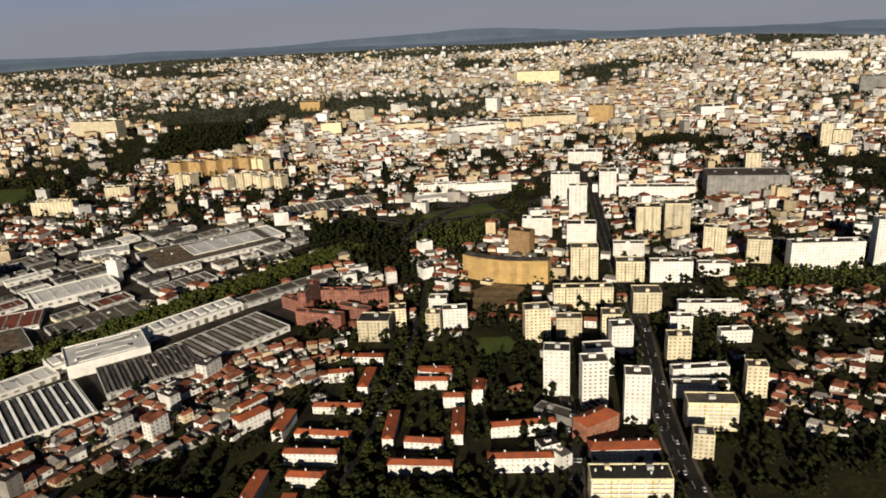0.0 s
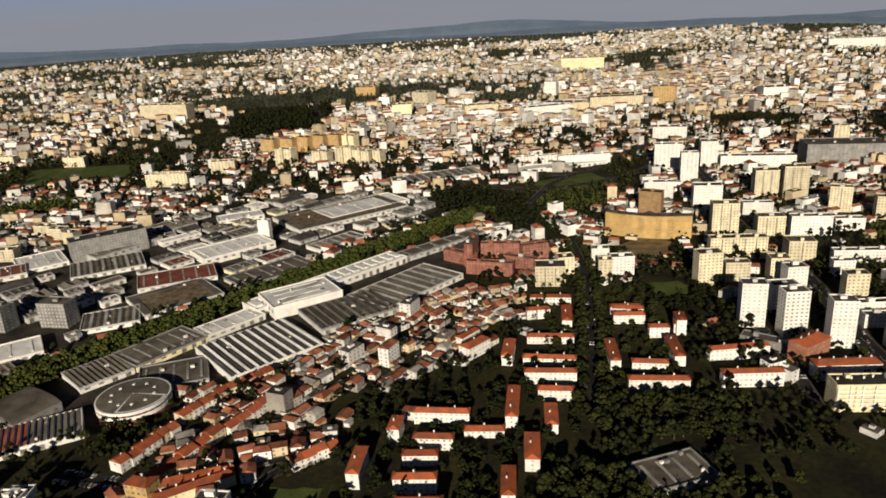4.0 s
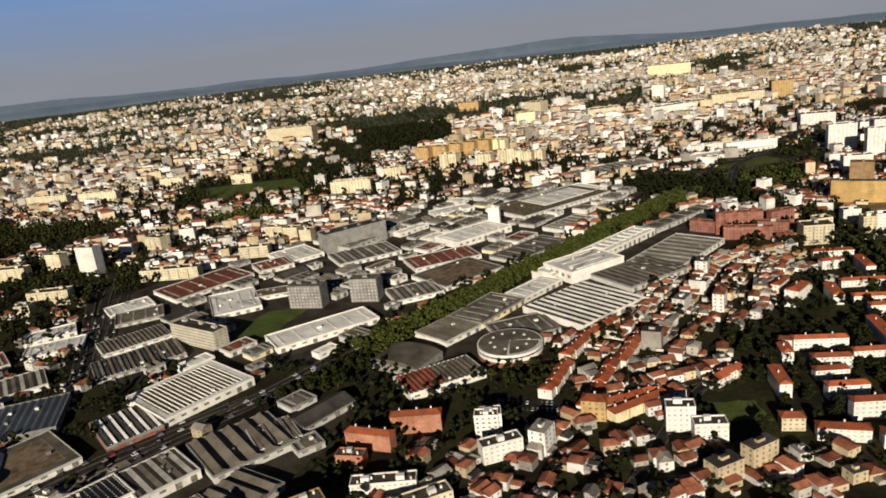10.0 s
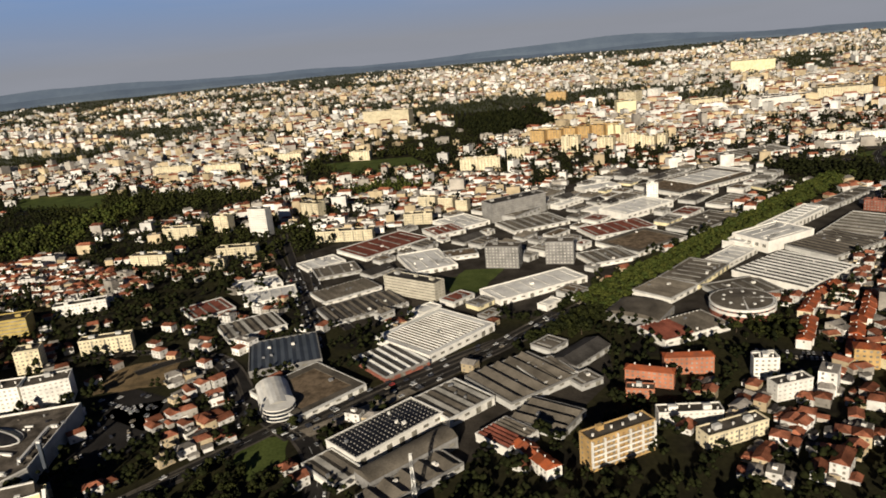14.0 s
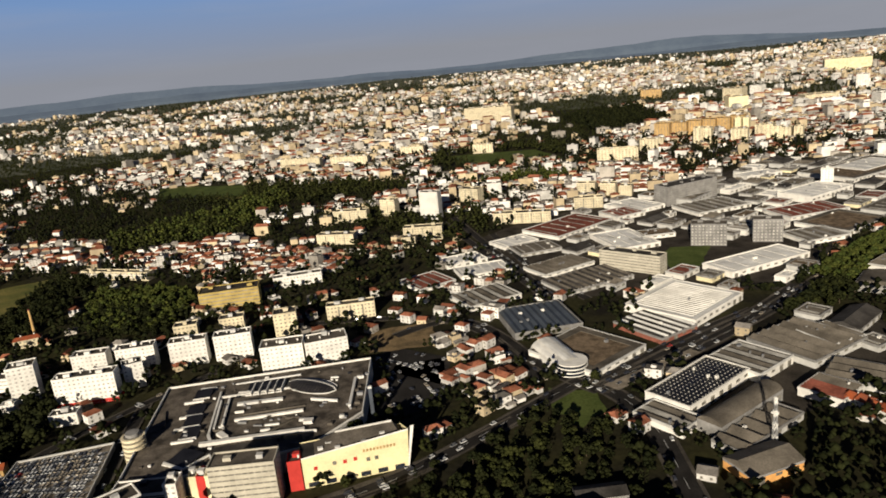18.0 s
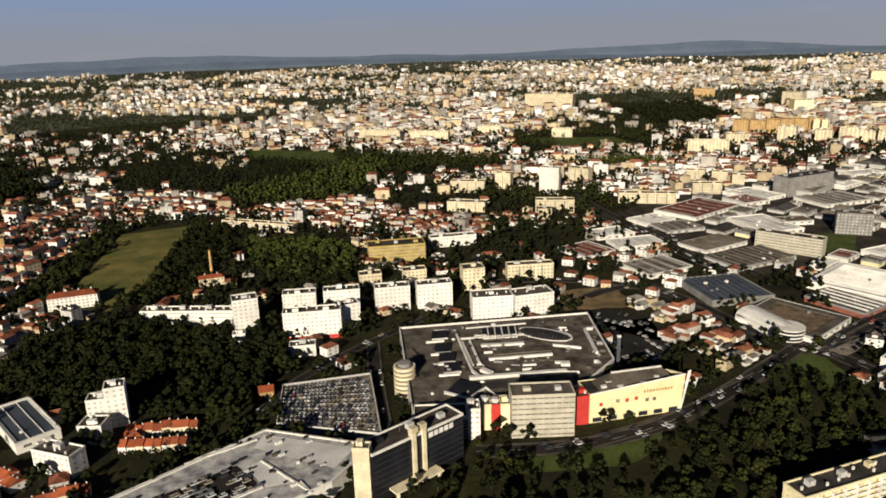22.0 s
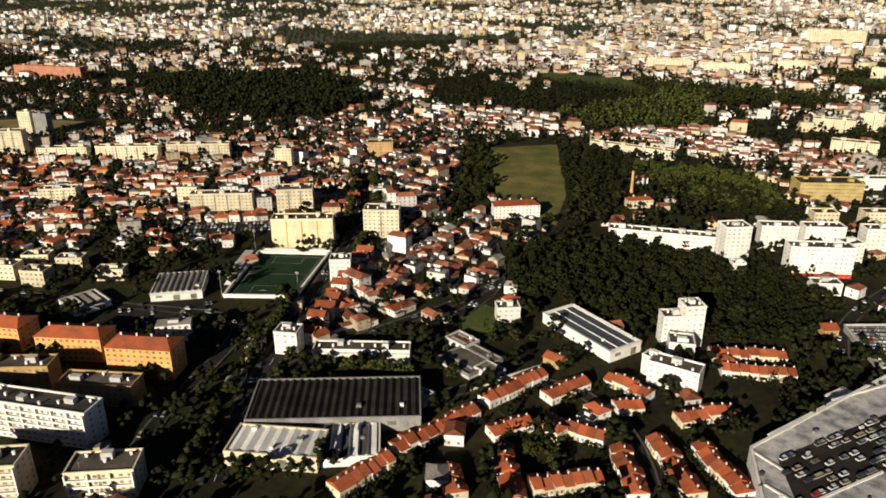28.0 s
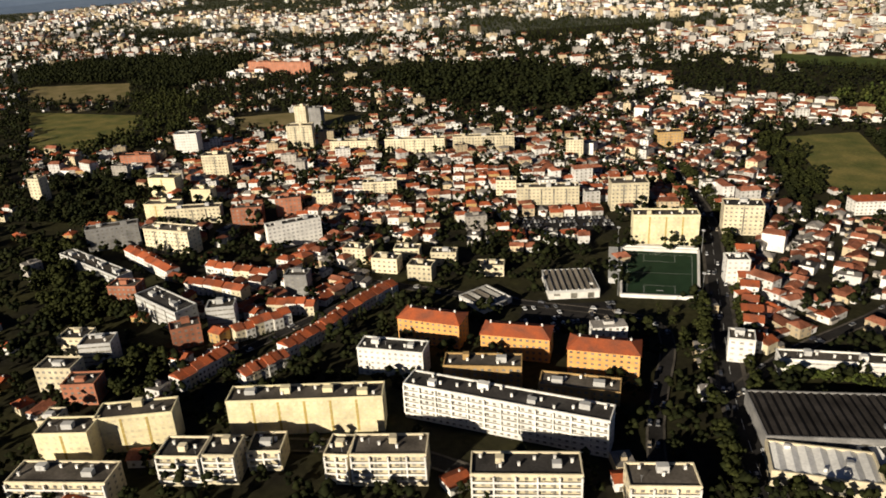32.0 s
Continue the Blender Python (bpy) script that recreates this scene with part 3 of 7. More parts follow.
        for s in (-a, a):
            bl.face([(s, -b * math.cos(math.pi * i / n), h + 3.4 * math.sin(math.pi * i / n)) for i in range(n + 1)])
        part("roof", bl, M[cover], root, "curved barrel roof")
    else:
        rise = 0.4
        part("roof", Build().hip(-a + t, a - t, -b + t, b - t, h - 0.25, rise, b * 0.9), M[cover], root)
        if form == "dots":
            nx, ny = max(2, int(w / 2.8)), max(2, int(d / 2.4))
            for i in range(nx):
                dots = Build()
                for j in range(ny):
                    cx, cy = -a + (i + 0.5) * w / nx, -b + (j + 0.5) * d / ny
                    dots.box(cx - 0.24, cx + 0.24, cy - 0.3, cy + 0.3, h - 0.2, h + 0.35)
                tagged(part("rooflights", dots, M["greysheet"], root), kind="stuff")
        elif form == "monitor":
            n = max(4, int(w / 9))
            for i in range(n):
                c = -a + (i + 0.5) * w / n
                part("roof_monitor", Build().box(c - w / n * 0.3, c + w / n * 0.3, -b * 0.55, b * 0.55, h - 0.2, h + 1.4), M["sheet"], root)
        else:
            n = max(2, min(6, int(w / 8)))
            for i in range(n):
                c = -a + (i + 0.5) * w / n
                part("skylight", Build().box(c - 0.7, c + 0.7, -b * 0.7, b * 0.7, h - 0.2, h + 0.25), M["greysheet" if cover != "sheet" else "white"], root)
    for i in range(rnd.randint(2, 4) if w > 26 else 1):
        c, q, k = rnd.uniform(-a, a) * 0.8, rnd.uniform(-b, b) * 0.8, rnd.uniform(0.5, 1.3)
        part("roof_vent", Build().box(c - k, c + k, q - k * 0.7, q + k * 0.7, h - 0.2, h + rnd.uniform(0.9, 1.7)), M["pipe" if rnd.random() < 0.5 else "white"], root)


HOUSE = {}


def house_parts(kind, w, d, h):
    """Meshes of one dwelling, shared by all of its size."""
    key = (kind, round(w * 2), round(d * 2), round(h * 2))
    if key not in HOUSE:
        a, b = w / 2, d / 2
        over = 0.0 if kind == "row" else 0.4
        roof = Build().hip(-a - over, a + over, -b - 0.4, b + 0.4, h, 0.24 * d, 0 if kind != "hip" else b * 0.75)
        wall = Build().box(-a, a, -b, b, -0.4, h)
        win = Build()
        for s in (-1, 1):
            for k in range(max(1, int(h / 2.5))):
                z = k * 2.5 + 0.8
                n = max(2, int(w / 2.8))
                for i in range(n):
                    c = -a + (i + 0.5) * w / n
                    y0, y1 = (b - 0.03, b + 0.05) if s > 0 else (-b - 0.05, -b + 0.03)
                    win.box(c - 0.5, c + 0.5, y0, y1, z - (0.7 if i == 0 and k == 0 else 0), z + 1.1, 0, True)
        for s in (-1, 1):
            x0, x1 = (a - 0.03, a + 0.05) if s > 0 else (-a - 0.05, -a + 0.03)
            win.box(x0, x1, -0.5, 0.5, h - 1.7, h - 0.6, 0, True)
        c = a * 0.4
        chim = Build().box(c, c + 0.42, 0.3, 0.75, h + 0.1 * d, h + 0.24 * d + 0.45).box(c - 0.06, c + 0.48, 0.24, 0.81, h + 0.24 * d + 0.45, h + 0.24 * d + 0.57, 0, True)
        HOUSE[key] = (wall, roof.mesh("roof", [M["tile"]]), win.mesh("glazing", [M["shutter"]]), chim.mesh("chimney", [M["white"]]), {})
    return HOUSE[key]


def dwelling(x, y, rot, w, d, h, colour, kind="hip", name="house", label="", group=""):
    wall, roof, win, chim, made = house_parts(kind, w, d, h)
    if colour not in made:
        made[colour] = wall.mesh("wall", [M[colour]])
    root = thing(name, pose(x, y, 0, 0, 0, rot), label, "house", group)
    part("wall", made[colour], None, root)
    part("roof", roof, None, root)
    tagged(part("glazing", win, None, root), kind="stuff")
    part("chimney", chim, None, root)
    return root


NROW, BUSHES = [0], []


def terrace(x0, y0, x1, y1, n, d, h):
    """A street of joined houses from one corner to another, each a little higher or lower than the next."""
    NROW[0] += 1
    rnd = random.Random(NROW[0] + 500)
    rot = math.degrees(math.atan2(y1 - y0, x1 - x0))
    ln = math.hypot(x1 - x0, y1 - y0)
    nx, ny = -(y1 - y0) / ln, (x1 - x0) / ln
    if ny < 0:
        nx, ny = -nx, -ny
    mark(rect((x0 + x1) / 2 + nx * d / 2, (y0 + y1) / 2 + ny * d / 2, rot, ln, d, 2), 1)
    for i in range(n):
        k = (i + 0.5) / n
        off = d / 2 + rnd.uniform(-0.5, 0.5)
        dwelling(x0 + (x1 - x0) * k + nx * off, y0 + (y1 - y0) * k + ny * off, rot, ln / n - 0.02, d, h + rnd.choice((0, 0, 0.5, -0.5)), rnd.choice(("white", "white", "cream")), "row",
                 "row_house", "pale row house with red clay tiles in a terrace", "terrace of row houses")
        for e in (0.2, 0.55, 0.85):
            if rnd.random() < 0.62:
                g = -rnd.uniform(1.8, 4.2)
                BUSHES.append((x0 + (x1 - x0) * (i + e) / n + nx * g, y0 + (y1 - y0) * (i + e) / n + ny * g, rnd.uniform(0.3, 0.52), "garden"))


def estate(pts, turn, fill):
    """Yards and workshops between the named halls, all squared to one street."""
    rnd = random.Random(len(pts) * 13 + int(turn))
    c, s = math.cos(radians(turn)), math.sin(radians(turn))
    cx, cy = sum(p[0] for p in pts) / len(pts), sum(p[1] for p in pts) / len(pts)
    sheet("yard", pts, 0.04, M["yard"], "grey asphalt yards of a trading estate", "yard")
    for j in range(-20, 21):
        u = -520.0
        while u < 520:
            w, d = rnd.uniform(16, 34), rnd.uniform(15, 20)
            x, y = cx + (u + w / 2) * c - j * 21 * s, cy + (u + w / 2) * s + j * 21 * c
            u += w + rnd.uniform(0.8, 4)
            if rnd.random() > fill or not bool(inside(pts, np.array(x), np.array(y))):
                continue
            free = 0
            for k in (1.0, 0.75, 0.5):
                box = rect(x, y, turn, w * k, d * k, 0.3)
                if not any(taken(*p) in (1, 2, 3, 4) for p in box + [(x, y)] + [((p[0] + x) / 2, (p[1] + y) / 2) for p in box] + [((p[0] + q[0]) / 2, (p[1] + q[1]) / 2) for p, q in zip(box, box[1:] + box[:1])]):
                    free = k
                    break
            if not free:
                continue
            w, d = w * free, d * free
            shed(round(x, 1), round(y, 1), turn, w, d, rnd.choice((3, 3.5, 4, 4, 5)), rnd.choice(("grey", "grey", "whitegrey", "dark", "brownflat", "grey", "white", "red", "darkgable", "gables", "gables", "yellow", "blackflat")))
    mark(pts, 1)


# ---------- single large buildings ----------
def crescent(x0, y0, x1, y1, h):
    """A long ochre housing crescent, bowed towards the viewer."""
    root = thing("crescent_building", pose(0, 0, 0), "long curved ochre apartment building with flat roof", "building")
    a, b = Vector((x0, y0)), Vector((x1, y1))
    n = (b - a).normalized()
    q = Vector((-n.y, n.x))
    seg = 15
    bow = (b - a).length * 0.10
    def edge(i, off):
        u = i / seg
        return a.lerp(b, u) + q * (off - bow * 4 * u * (1 - u) + bow * 0.4)
    for i in range(seg):
        p = [edge(i, 0), edge(i + 1, 0), edge(i + 1, 13), edge(i, 13)]
        mark([tuple(v) for v in p], 1)
        w = Build()
        for s, t in ((0, 1), (1, 2), (2, 3), (3, 0)):
            w.face([(*p[s], -0.5), (*p[t], -0.5), (*p[t], h), (*p[s], h)])
        bay = part("facade_bay", w, M["ochre"], root)
        part("roof", Build().face([(*v, h + 0.02) for v in p]), M["flat"], bay)
        d = (p[1] - p[0]).normalized()
        o = -q * 0.06
        ln = (p[1] - p[0]).length
        for k in range(max(3, int(h / 2.5))):
            z = k * h / max(3, int(h / 2.5))
            win = Build()
            for j in range(5):
                c0, c1 = p[0] + d * ln * (j + 0.22) / 5 + o, p[0] + d * ln * (j + 0.72) / 5 + o
                win.face([(*c0, z + 0.6), (*c1, z + 0.6), (*c1, z + 1.7), (*c0, z + 1.7)])
            tagged(part("glazing", win, M["gold"], bay), kind="stuff")
        e = Build()
        u0, u1 = p[0] - q * 0.25, p[1] - q * 0.25
        e.face([(*u0, h - 0.4), (*u1, h - 0.4), (*u1, h + 0.9), (*u0, h + 0.9)]).face([(*u0, h + 0.9), (*u1, h + 0.9), (*(p[1] + q * 0.3), h + 0.9), (*(p[0] + q * 0.3), h + 0.9)])
        part("parapet", e, M["ochre"], bay)


def round_hall(x, y, r, h):
    root = thing("round_hall", pose(x, y, 0), "low round hall with brick band and grey roof", "industrial hall")
    part("wall", Build().tube(0, 0, r, r, -0.5, h, 40), M["brick"], root)
    part("fascia", Build().tube(0, 0, r + 0.4, r + 0.4, h * 0.45, h * 0.7, 40).tube(0, 0, r + 0.4, r + 0.4, h * 0.85, h + 0.4, 40), M["white"], root, "white horizontal bands")
    part("roof", Build().tube(0, 0, r - 0.4, 1.0, h + 0.42, h + 1.6, 40), M["fibre"], root)
    part("roof_field", Build().face([(0, 0, h + 1.66)] + [((r - 0.6) * math.cos(0.13 * k - 1.75), (r - 0.6) * math.sin(0.13 * k - 1.75), h + 0.52) for k in range(14)]), M["sheet"], root, "pale relaid roof section")
    win = Build()
    for i in range(34):
        t = 0.1848 * i
        c, q = math.cos(t), math.sin(t)
        win.face([((r + 0.06) * c - e * q, (r + 0.06) * q + e * c, z) for e, z in ((-1.1, h * 0.72), (1.1, h * 0.72), (1.1, h * 0.83), (-1.1, h * 0.83))])
    tagged(part("glazing", win, M["glass"], root), kind="stuff")
    for i in range(10):
        t = 0.628 * i
        part("skylight", Build().box(math.cos(t) * r * 0.6 - 0.8, math.cos(t) * r * 0.6 + 0.8, math.sin(t) * r * 0.6 - 0.8, math.sin(t) * r * 0.6 + 0.8, h + 0.4, h + 1.4), M["sheet"], root)
    mark(rect(x, y, 0, 2 * r, 2 * r), 1)


def glass_barrel(x0, y0, x1, y1, r):
    """A white half-cylinder hall with a glazed round front."""
    ln = math.hypot(x1 - x0, y1 - y0)
    root = thing("showroom", pose(x0, y0, 0, 0, 0, math.degrees(math.atan2(y1 - y0, x1 - x0))), "white barrel-roofed showroom with a round glass front", "building")
    mark(rect((x0 + x1) / 2, (y0 + y1) / 2, math.degrees(math.atan2(y1 - y0, x1 - x0)), ln, 2 * r), 1)
    n = 14
    for i in range(n):
        q0, q1 = math.pi * i / n, math.pi * (i + 1) / n
        p = [(x, -r * math.cos(q), 2 + r * 0.62 * math.sin(q)) for x, q in ((0, q0), (ln, q0), (ln, q1), (0, q1))]
        part("roof_panel", Build().face(p), M["sheet"] if i % 3 else M["white"], root)
    part("wall", Build().box(0, ln, -r, r, -0.5, 2).face([(ln, -r * math.cos(math.pi * i / n), 2 + r * 0.62 * math.sin(math.pi * i / n)) for i in range(n + 1)]), M["white"], root)
    part("glazed_front", Build().tube(0, 0, r * 0.92, r * 0.92, 0, r * 0.7, 28), M["glass"], root, "round glass drum")
    for k in range(4):
        part("band", Build().tube(0, 0, r * 0.95, r * 0.95, k * r * 0.22 + 0.3, k * r * 0.22 + 0.9, 28), M["white"], root, "white horizontal band")


def cars(name, spots, label, pale=False):
    """Parked cars, too many to count."""
    b = Build()
    rnd = random.Random(len(spots))
    for x, y, z, rot in spots:
        c, s = math.cos(rot), math.sin(rot)
        m = rnd.choice((0, 0, 0, 0, 0, 4, 4, 4, 5, 1, 1, 1, 1) if not pale else (0, 0, 0, 5, 5, 5, 4, 4, 1)) if rnd.random() < 0.985 else 2
        k = len(b.v)
        for hw, hl0, hl1, zz in ((0.7, -1.6, 1.6, 0.12), (0.7, -1.65, 1.65, 0.7), (0.55, -1.1, 0.65, 1.1)):
            for u, v in ((-hw, hl0), (hw, hl0), (hw, hl1), (-hw, hl1)):
                b.v.append((x + u * c - v * s, y + u * s + v * c, z + zz))
        for lo, hi in ((0, 4), (4, 8)):
            for i in range(4):
                b.f.append((k + lo + i, k + lo + (i + 1) % 4, k + hi + (i + 1) % 4, k + hi + i))
                b.m.append(m if lo == 0 else 3)
        b.f.append((k + 8, k + 9, k + 10, k + 11))
        b.m.append(m)
    tagged(new(name, b.mesh(name, [M["car_white"], M["car_dark"], M["car_red"], M["glass"], M["pipe"], M["car_tan"]])), label, "cars", kind="stuff")


LOTS = [0]


def car_lot(ax, ay, bx, by, cx, cy, dx, dy, full):
    """A surface car park with rows of cars and painted bays."""
    a, b, c, d = Vector((ax, ay)), Vector((bx, by)), Vector((cx, cy)), Vector((dx, dy))
    LOTS[0] += 1
    rnd = random.Random(LOTS[0] + 300)
    mark([tuple(q) for q in (a, b, c, d)], 1)
    sheet("parking_lot", [tuple(q) for q in (a, b, c, d)], 0.09, M["asphalt"], "dark asphalt car park with rows of cars", "car park")
    nv, nu = max(2, int((d - a).length / 6.5)), max(3, int((b - a).length / 2.4))
    spots = []
    for j in range(nv):
        for i in range(nu):
            if rnd.random() < full:
                p = bilinear(a, b, c, d, (i + 0.5) / nu, (j + 0.5) / nv)
                spots.append((p.x, p.y, 0.09, math.atan2((b - a).y, (b - a).x) + rnd.uniform(-0.05, 0.05)))
    cars("parked_cars", spots, "cars parked in rows on asphalt")


def bilinear(a, b, c, d, u, v):
    return a.lerp(b, u).lerp(d.lerp(c, u), v)


def mall(ax, ay, bx, by, cx, cy, dx, dy, ex, ey):
    """The shopping centre: a wide low body with a cluttered roof terrace and an oval glazed dome."""
    a, b, c, d = Vector((ax, ay)), Vector((bx, by)), Vector((dx, dy)), Vector((cx, cy))
    h = 10.0
    root = thing("shopping_centre", pose(0, 0, 0), "large dark-roofed shopping centre with rows of rooflights", "shopping centre")
    mark([tuple(q) for q in (a, b, c, d)], 1)
    rnd = random.Random(11)
    e = Vector((ex, ey))
    mark([tuple(q) for q in (b, e, c)], 1)
    w = Build()
    for p, q in ((a, b), (b, e), (e, c), (c, d), (d, a)):
        w.face([(*p, -0.5), (*q, -0.5), (*q, h), (*p, h)])
    part("wall", w, M["whiteflat"], root)
    part("roof", Build().face([(*p, h - 0.35) for p in (b, e, c)]), M["deck"], root)
    for i in range(14):
        p = b.lerp(e, rnd.uniform(0.2, 0.9)).lerp(c, rnd.uniform(0.1, 0.8))
        k = rnd.uniform(0.5, 1.6)
        part("roof_unit", Build().box(p.x - k, p.x + k, p.y - k * 0.6, p.y + k * 0.6, h - 0.4, h + rnd.uniform(0.5, 1.5)), M[rnd.choice(("pipe", "sheet", "flat"))], root)
    t = thing("advertising_pylon", pose(e.x + 3, e.y + 8, 0), "tall slim blue pylon beside the shopping centre", "pylon")
    part("mast", Build().box(-0.9, 0.9, -0.6, 0.6, -0.3, 19), M["bluesheet"], t)
    part("cap", Build().box(-1.0, 1.0, -0.7, 0.7, 19, 20), M["sheet"], t)
    part("roof", Build().face([(*p, h - 0.3) for p in (a, b, c, d)]), M["deck"], root, "dark grey roof deck")
    for p, q in ((a, b), (b, e), (e, c), (c, d), (d, a)):
        n = (q - p).normalized()
        o = Vector((-n.y, n.x)) * 0.5
        rim = Build()
        rim.face([(*p, h - 0.8), (*q, h - 0.8), (*q, h + 0.8), (*p, h + 0.8)]).face([(*p, h + 0.8), (*q, h + 0.8), (*(q + o), h + 0.8), (*(p + o), h + 0.8)]).face([(*(q + o), h - 0.3), (*(p + o), h - 0.3), (*(p + o), h + 0.8), (*(q + o), h + 0.8)])
        part("parapet", rim, M["white"], root)
    for i in range(46):
        u, v, k = rnd.uniform(0.04, 0.94), rnd.uniform(0.05, 0.93), rnd.uniform(0.4, 1.1)
        p = bilinear(a, b, c, d, u, v)
        part("roof_unit", Build().box(p.x - k, p.x + k, p.y - k * 0.6, p.y + k * 0.6, h - 0.3, h + rnd.uniform(0.3, 1.2)), M[rnd.choice(("pipe", "sheet", "flat", "solar"))], root)
    return root


def oval_dome(root, x, y, rot, a, b, z, h):
    """A lens-shaped dome of dark glass with pale ribs, a white rim and a white ridge."""
    m = pose(x, y, z, 0, 0, rot)
    n = 16
    def at(i, u, lift=0.0):
        e = -a + 2 * a * i / n
        k = math.sqrt(max(0.0, 1 - (e / a) ** 2))
        return (e, b * k * u, h * k * (1 - u * u) + lift)
    g = Build()
    for i in range(n):
        for j in range(8):
            u0, u1 = -1 + j / 4, -1 + (j + 1) / 4
            g.face([at(i, u0), at(i + 1, u0), at(i + 1, u1), at(i, u1)])
    part("glass_dome", g, M["solar"], root, "oval dome of dark glass").matrix_local = m
    for i in range(1, n):
        r = Build()
        for j in range(8):
            u0, u1 = -1 + j / 4, -1 + (j + 1) / 4
            p, q = at(i, u0, 0.12), at(i, u1, 0.12)
            r.face([(p[0] - 0.12, p[1], p[2]), (p[0] + 0.12, p[1], p[2]), (q[0] + 0.12, q[1], q[2]), (q[0] - 0.12, q[1], q[2])])
        part("dome_rib", r, M["fibre"], root).matrix_local = m
    ridge, rim = Build(), Build()
    for i in range(n):
        p, q = at(i, 0.25, 0.2), at(i + 1, 0.25, 0.2)
        ridge.face([(p[0], p[1] - 0.55, p[2]), (q[0], q[1] - 0.55, q[2]), (q[0], q[1] + 0.55, q[2]), (p[0], p[1] + 0.55, p[2])])
        for u in (-1, 1):
            p, q = at(i, u), at(i + 1, u)
            rim.face([(p[0], p[1], -0.2), (q[0], q[1], -0.2), (q[0], q[1] + 0.4 * u, 0.7), (p[0], p[1] + 0.4 * u, 0.7)])
    part("dome_ridge", ridge, M["white"], root, "white ridge").matrix_local = m
    part("dome_rim", rim, M["sheet"], root, "white rim").matrix_local = m


def roof_wedge(root, ax, ay, bx, by, cx, cy, dx, dy, z, rise):
    """A black glazed wedge that rises to one side, with a white kerb along its foot."""
    p = [(ax, ay), (bx, by), (cx, cy), (dx, dy)]
    g = Build().face([(*p[0], z), (*p[1], z), (*p[2], z + rise), (*p[3], z + rise)])
    g.face([(*p[3], z), (*p[3], z + rise), (*p[2], z + rise), (*p[2], z)]).face([(*p[0], z), (*p[3], z + rise), (*p[3], z)]).face([(*p[1], z), (*p[2], z), (*p[2], z + rise)])
    part("glazed_wedge", g, M["solar"], root, "black sloping rooflight")
    roof_bar(root, ax, ay, bx, by, 0.8, z, 0.5, "white")


def sign_wall(x, y, rot, w, d, h):
    """The pale yellow department store front that rises to one end in a white fin."""
    root = thing("department_store", pose(x, y, 0, 0, 0, rot), "pale yellow store front with red signs and a white end fin", "shop")
    mark(rect(x, y, rot, w, d), 1)
    a, b = w / 2, d / 2
    h0, h1 = h * 0.82, h * 1.05
    wl = Build().face([(-a, -b, -0.5), (a, -b, -0.5), (a + 1.5, -b, h1), (-a, -b, h0)]).face([(a, -b, -0.5), (a, b, -0.5), (a, b, h0), (a + 1.5, -b, h1)]).face([(a, b, -0.5), (-a, b, -0.5), (-a, b, h0), (a, b, h0)]).face([(-a, b, -0.5), (-a, -b, -0.5), (-a, -b, h0), (-a, b, h0)])
    part("wall", wl, material("pale_yellow_cladding", (0.80, 0.70, 0.40), vary=0.1, size=8, fine=1), root)
    part("roof", Build().face([(-a, -b, h0 - 0.5), (a + 1, -b, h0 - 0.5), (a, b, h0 - 0.5), (-a, b, h0 - 0.5)]), M["dark"], root)
    part("fin", Build().face([(a + 0.2, -b - 0.3, 0), (a + 4.2, -b - 0.3, h1 + 1.5), (a + 4.2, -b + 0.6, h1 + 1.5), (a + 0.2, -b + 0.6, 0)]).face([(a + 4.2, -b - 0.3, h1 + 1.5), (a + 0.2, -b - 0.3, 0), (a - 0.4, -b - 0.3, 0), (a + 2.6, -b - 0.3, h1 + 1.5)]), M["white"], root, "white leaning end fin")
    part("coping", Build().face([(-a, -b - 0.12, h0 - 0.5), (a + 1.5, -b - 0.12, h1 - 0.5), (a + 1.5, -b - 0.12, h1 + 0.2), (-a, -b - 0.12, h0 + 0.2)]), M["white"], root)
    for i in range(10):
        c = -a + w * 0.58 + i * 1.5
        part("sign_bar", Build().box(c, c + 0.85, -b - 0.3, -b - 0.05, h0 * 0.82, h0 * 0.82 + 1.2, 0, True), M["ochre"], root, "raised sign piece")
    for i, (u, v, mt) in enumerate(((0.12, 0.55, "red"), (0.30, 0.60, "shutter"), (0.40, 0.58, "red"), (0.50, 0.60, "red"), (0.62, 0.50, "shutter"), (0.70, 0.50, "shutter"))):
        c = -a + w * u
        part("poster", Build().box(c - 0.8, c + 0.8, -b - 0.2, -b - 0.04, h0 * v, h0 * v + 1.7, 0, True), M[mt], root)
    for i in range(6):
        c = -a + w * (i + 0.5) / 6
        part("shop_window", Build().box(c - 2.2, c + 2.2, -b - 0.12, -b - 0.03, 0.4, 2.6, 0, True), M["glass"], root)
    part("raised_roof", Build().face([(-a + 6, -b + 1.5, h0 - 0.45), (a - 1, -b + 1.5, h0 - 0.45), (a - 4, b - 1, h0 + 2.6), (-a + 16, b - 1, h0 + 2.6)]).face([(a - 1, -b + 1.5, h0 - 0.45), (a - 1, b - 1, h0 - 0.45), (a - 4, b - 1, h0 + 2.6)]).face([(-a + 6, -b + 1.5, h0 - 0.45), (-a + 16, b - 1, h0 + 2.6), (-a + 6, b - 1, h0 - 0.45)]), M["flat"], root, "sloping grey upper roof")
    part("roof_edge", Build().box(-a + 16, a - 4, b - 1.6, b - 0.9, h0 + 2.4, h0 + 3.2, 0, True), M["white"], root, "white roof edge")
    for i in range(9):
        c, q = random.Random(i).uniform(-a, a) * 0.85, random.Random(i + 50).uniform(-b, b) * 0.7
        part("roof_unit", Build().box(c - 1.2, c + 1.2, q - 0.8, q + 0.8, h0 - 0.5, h0 + 1.2), M["sheet"], root)


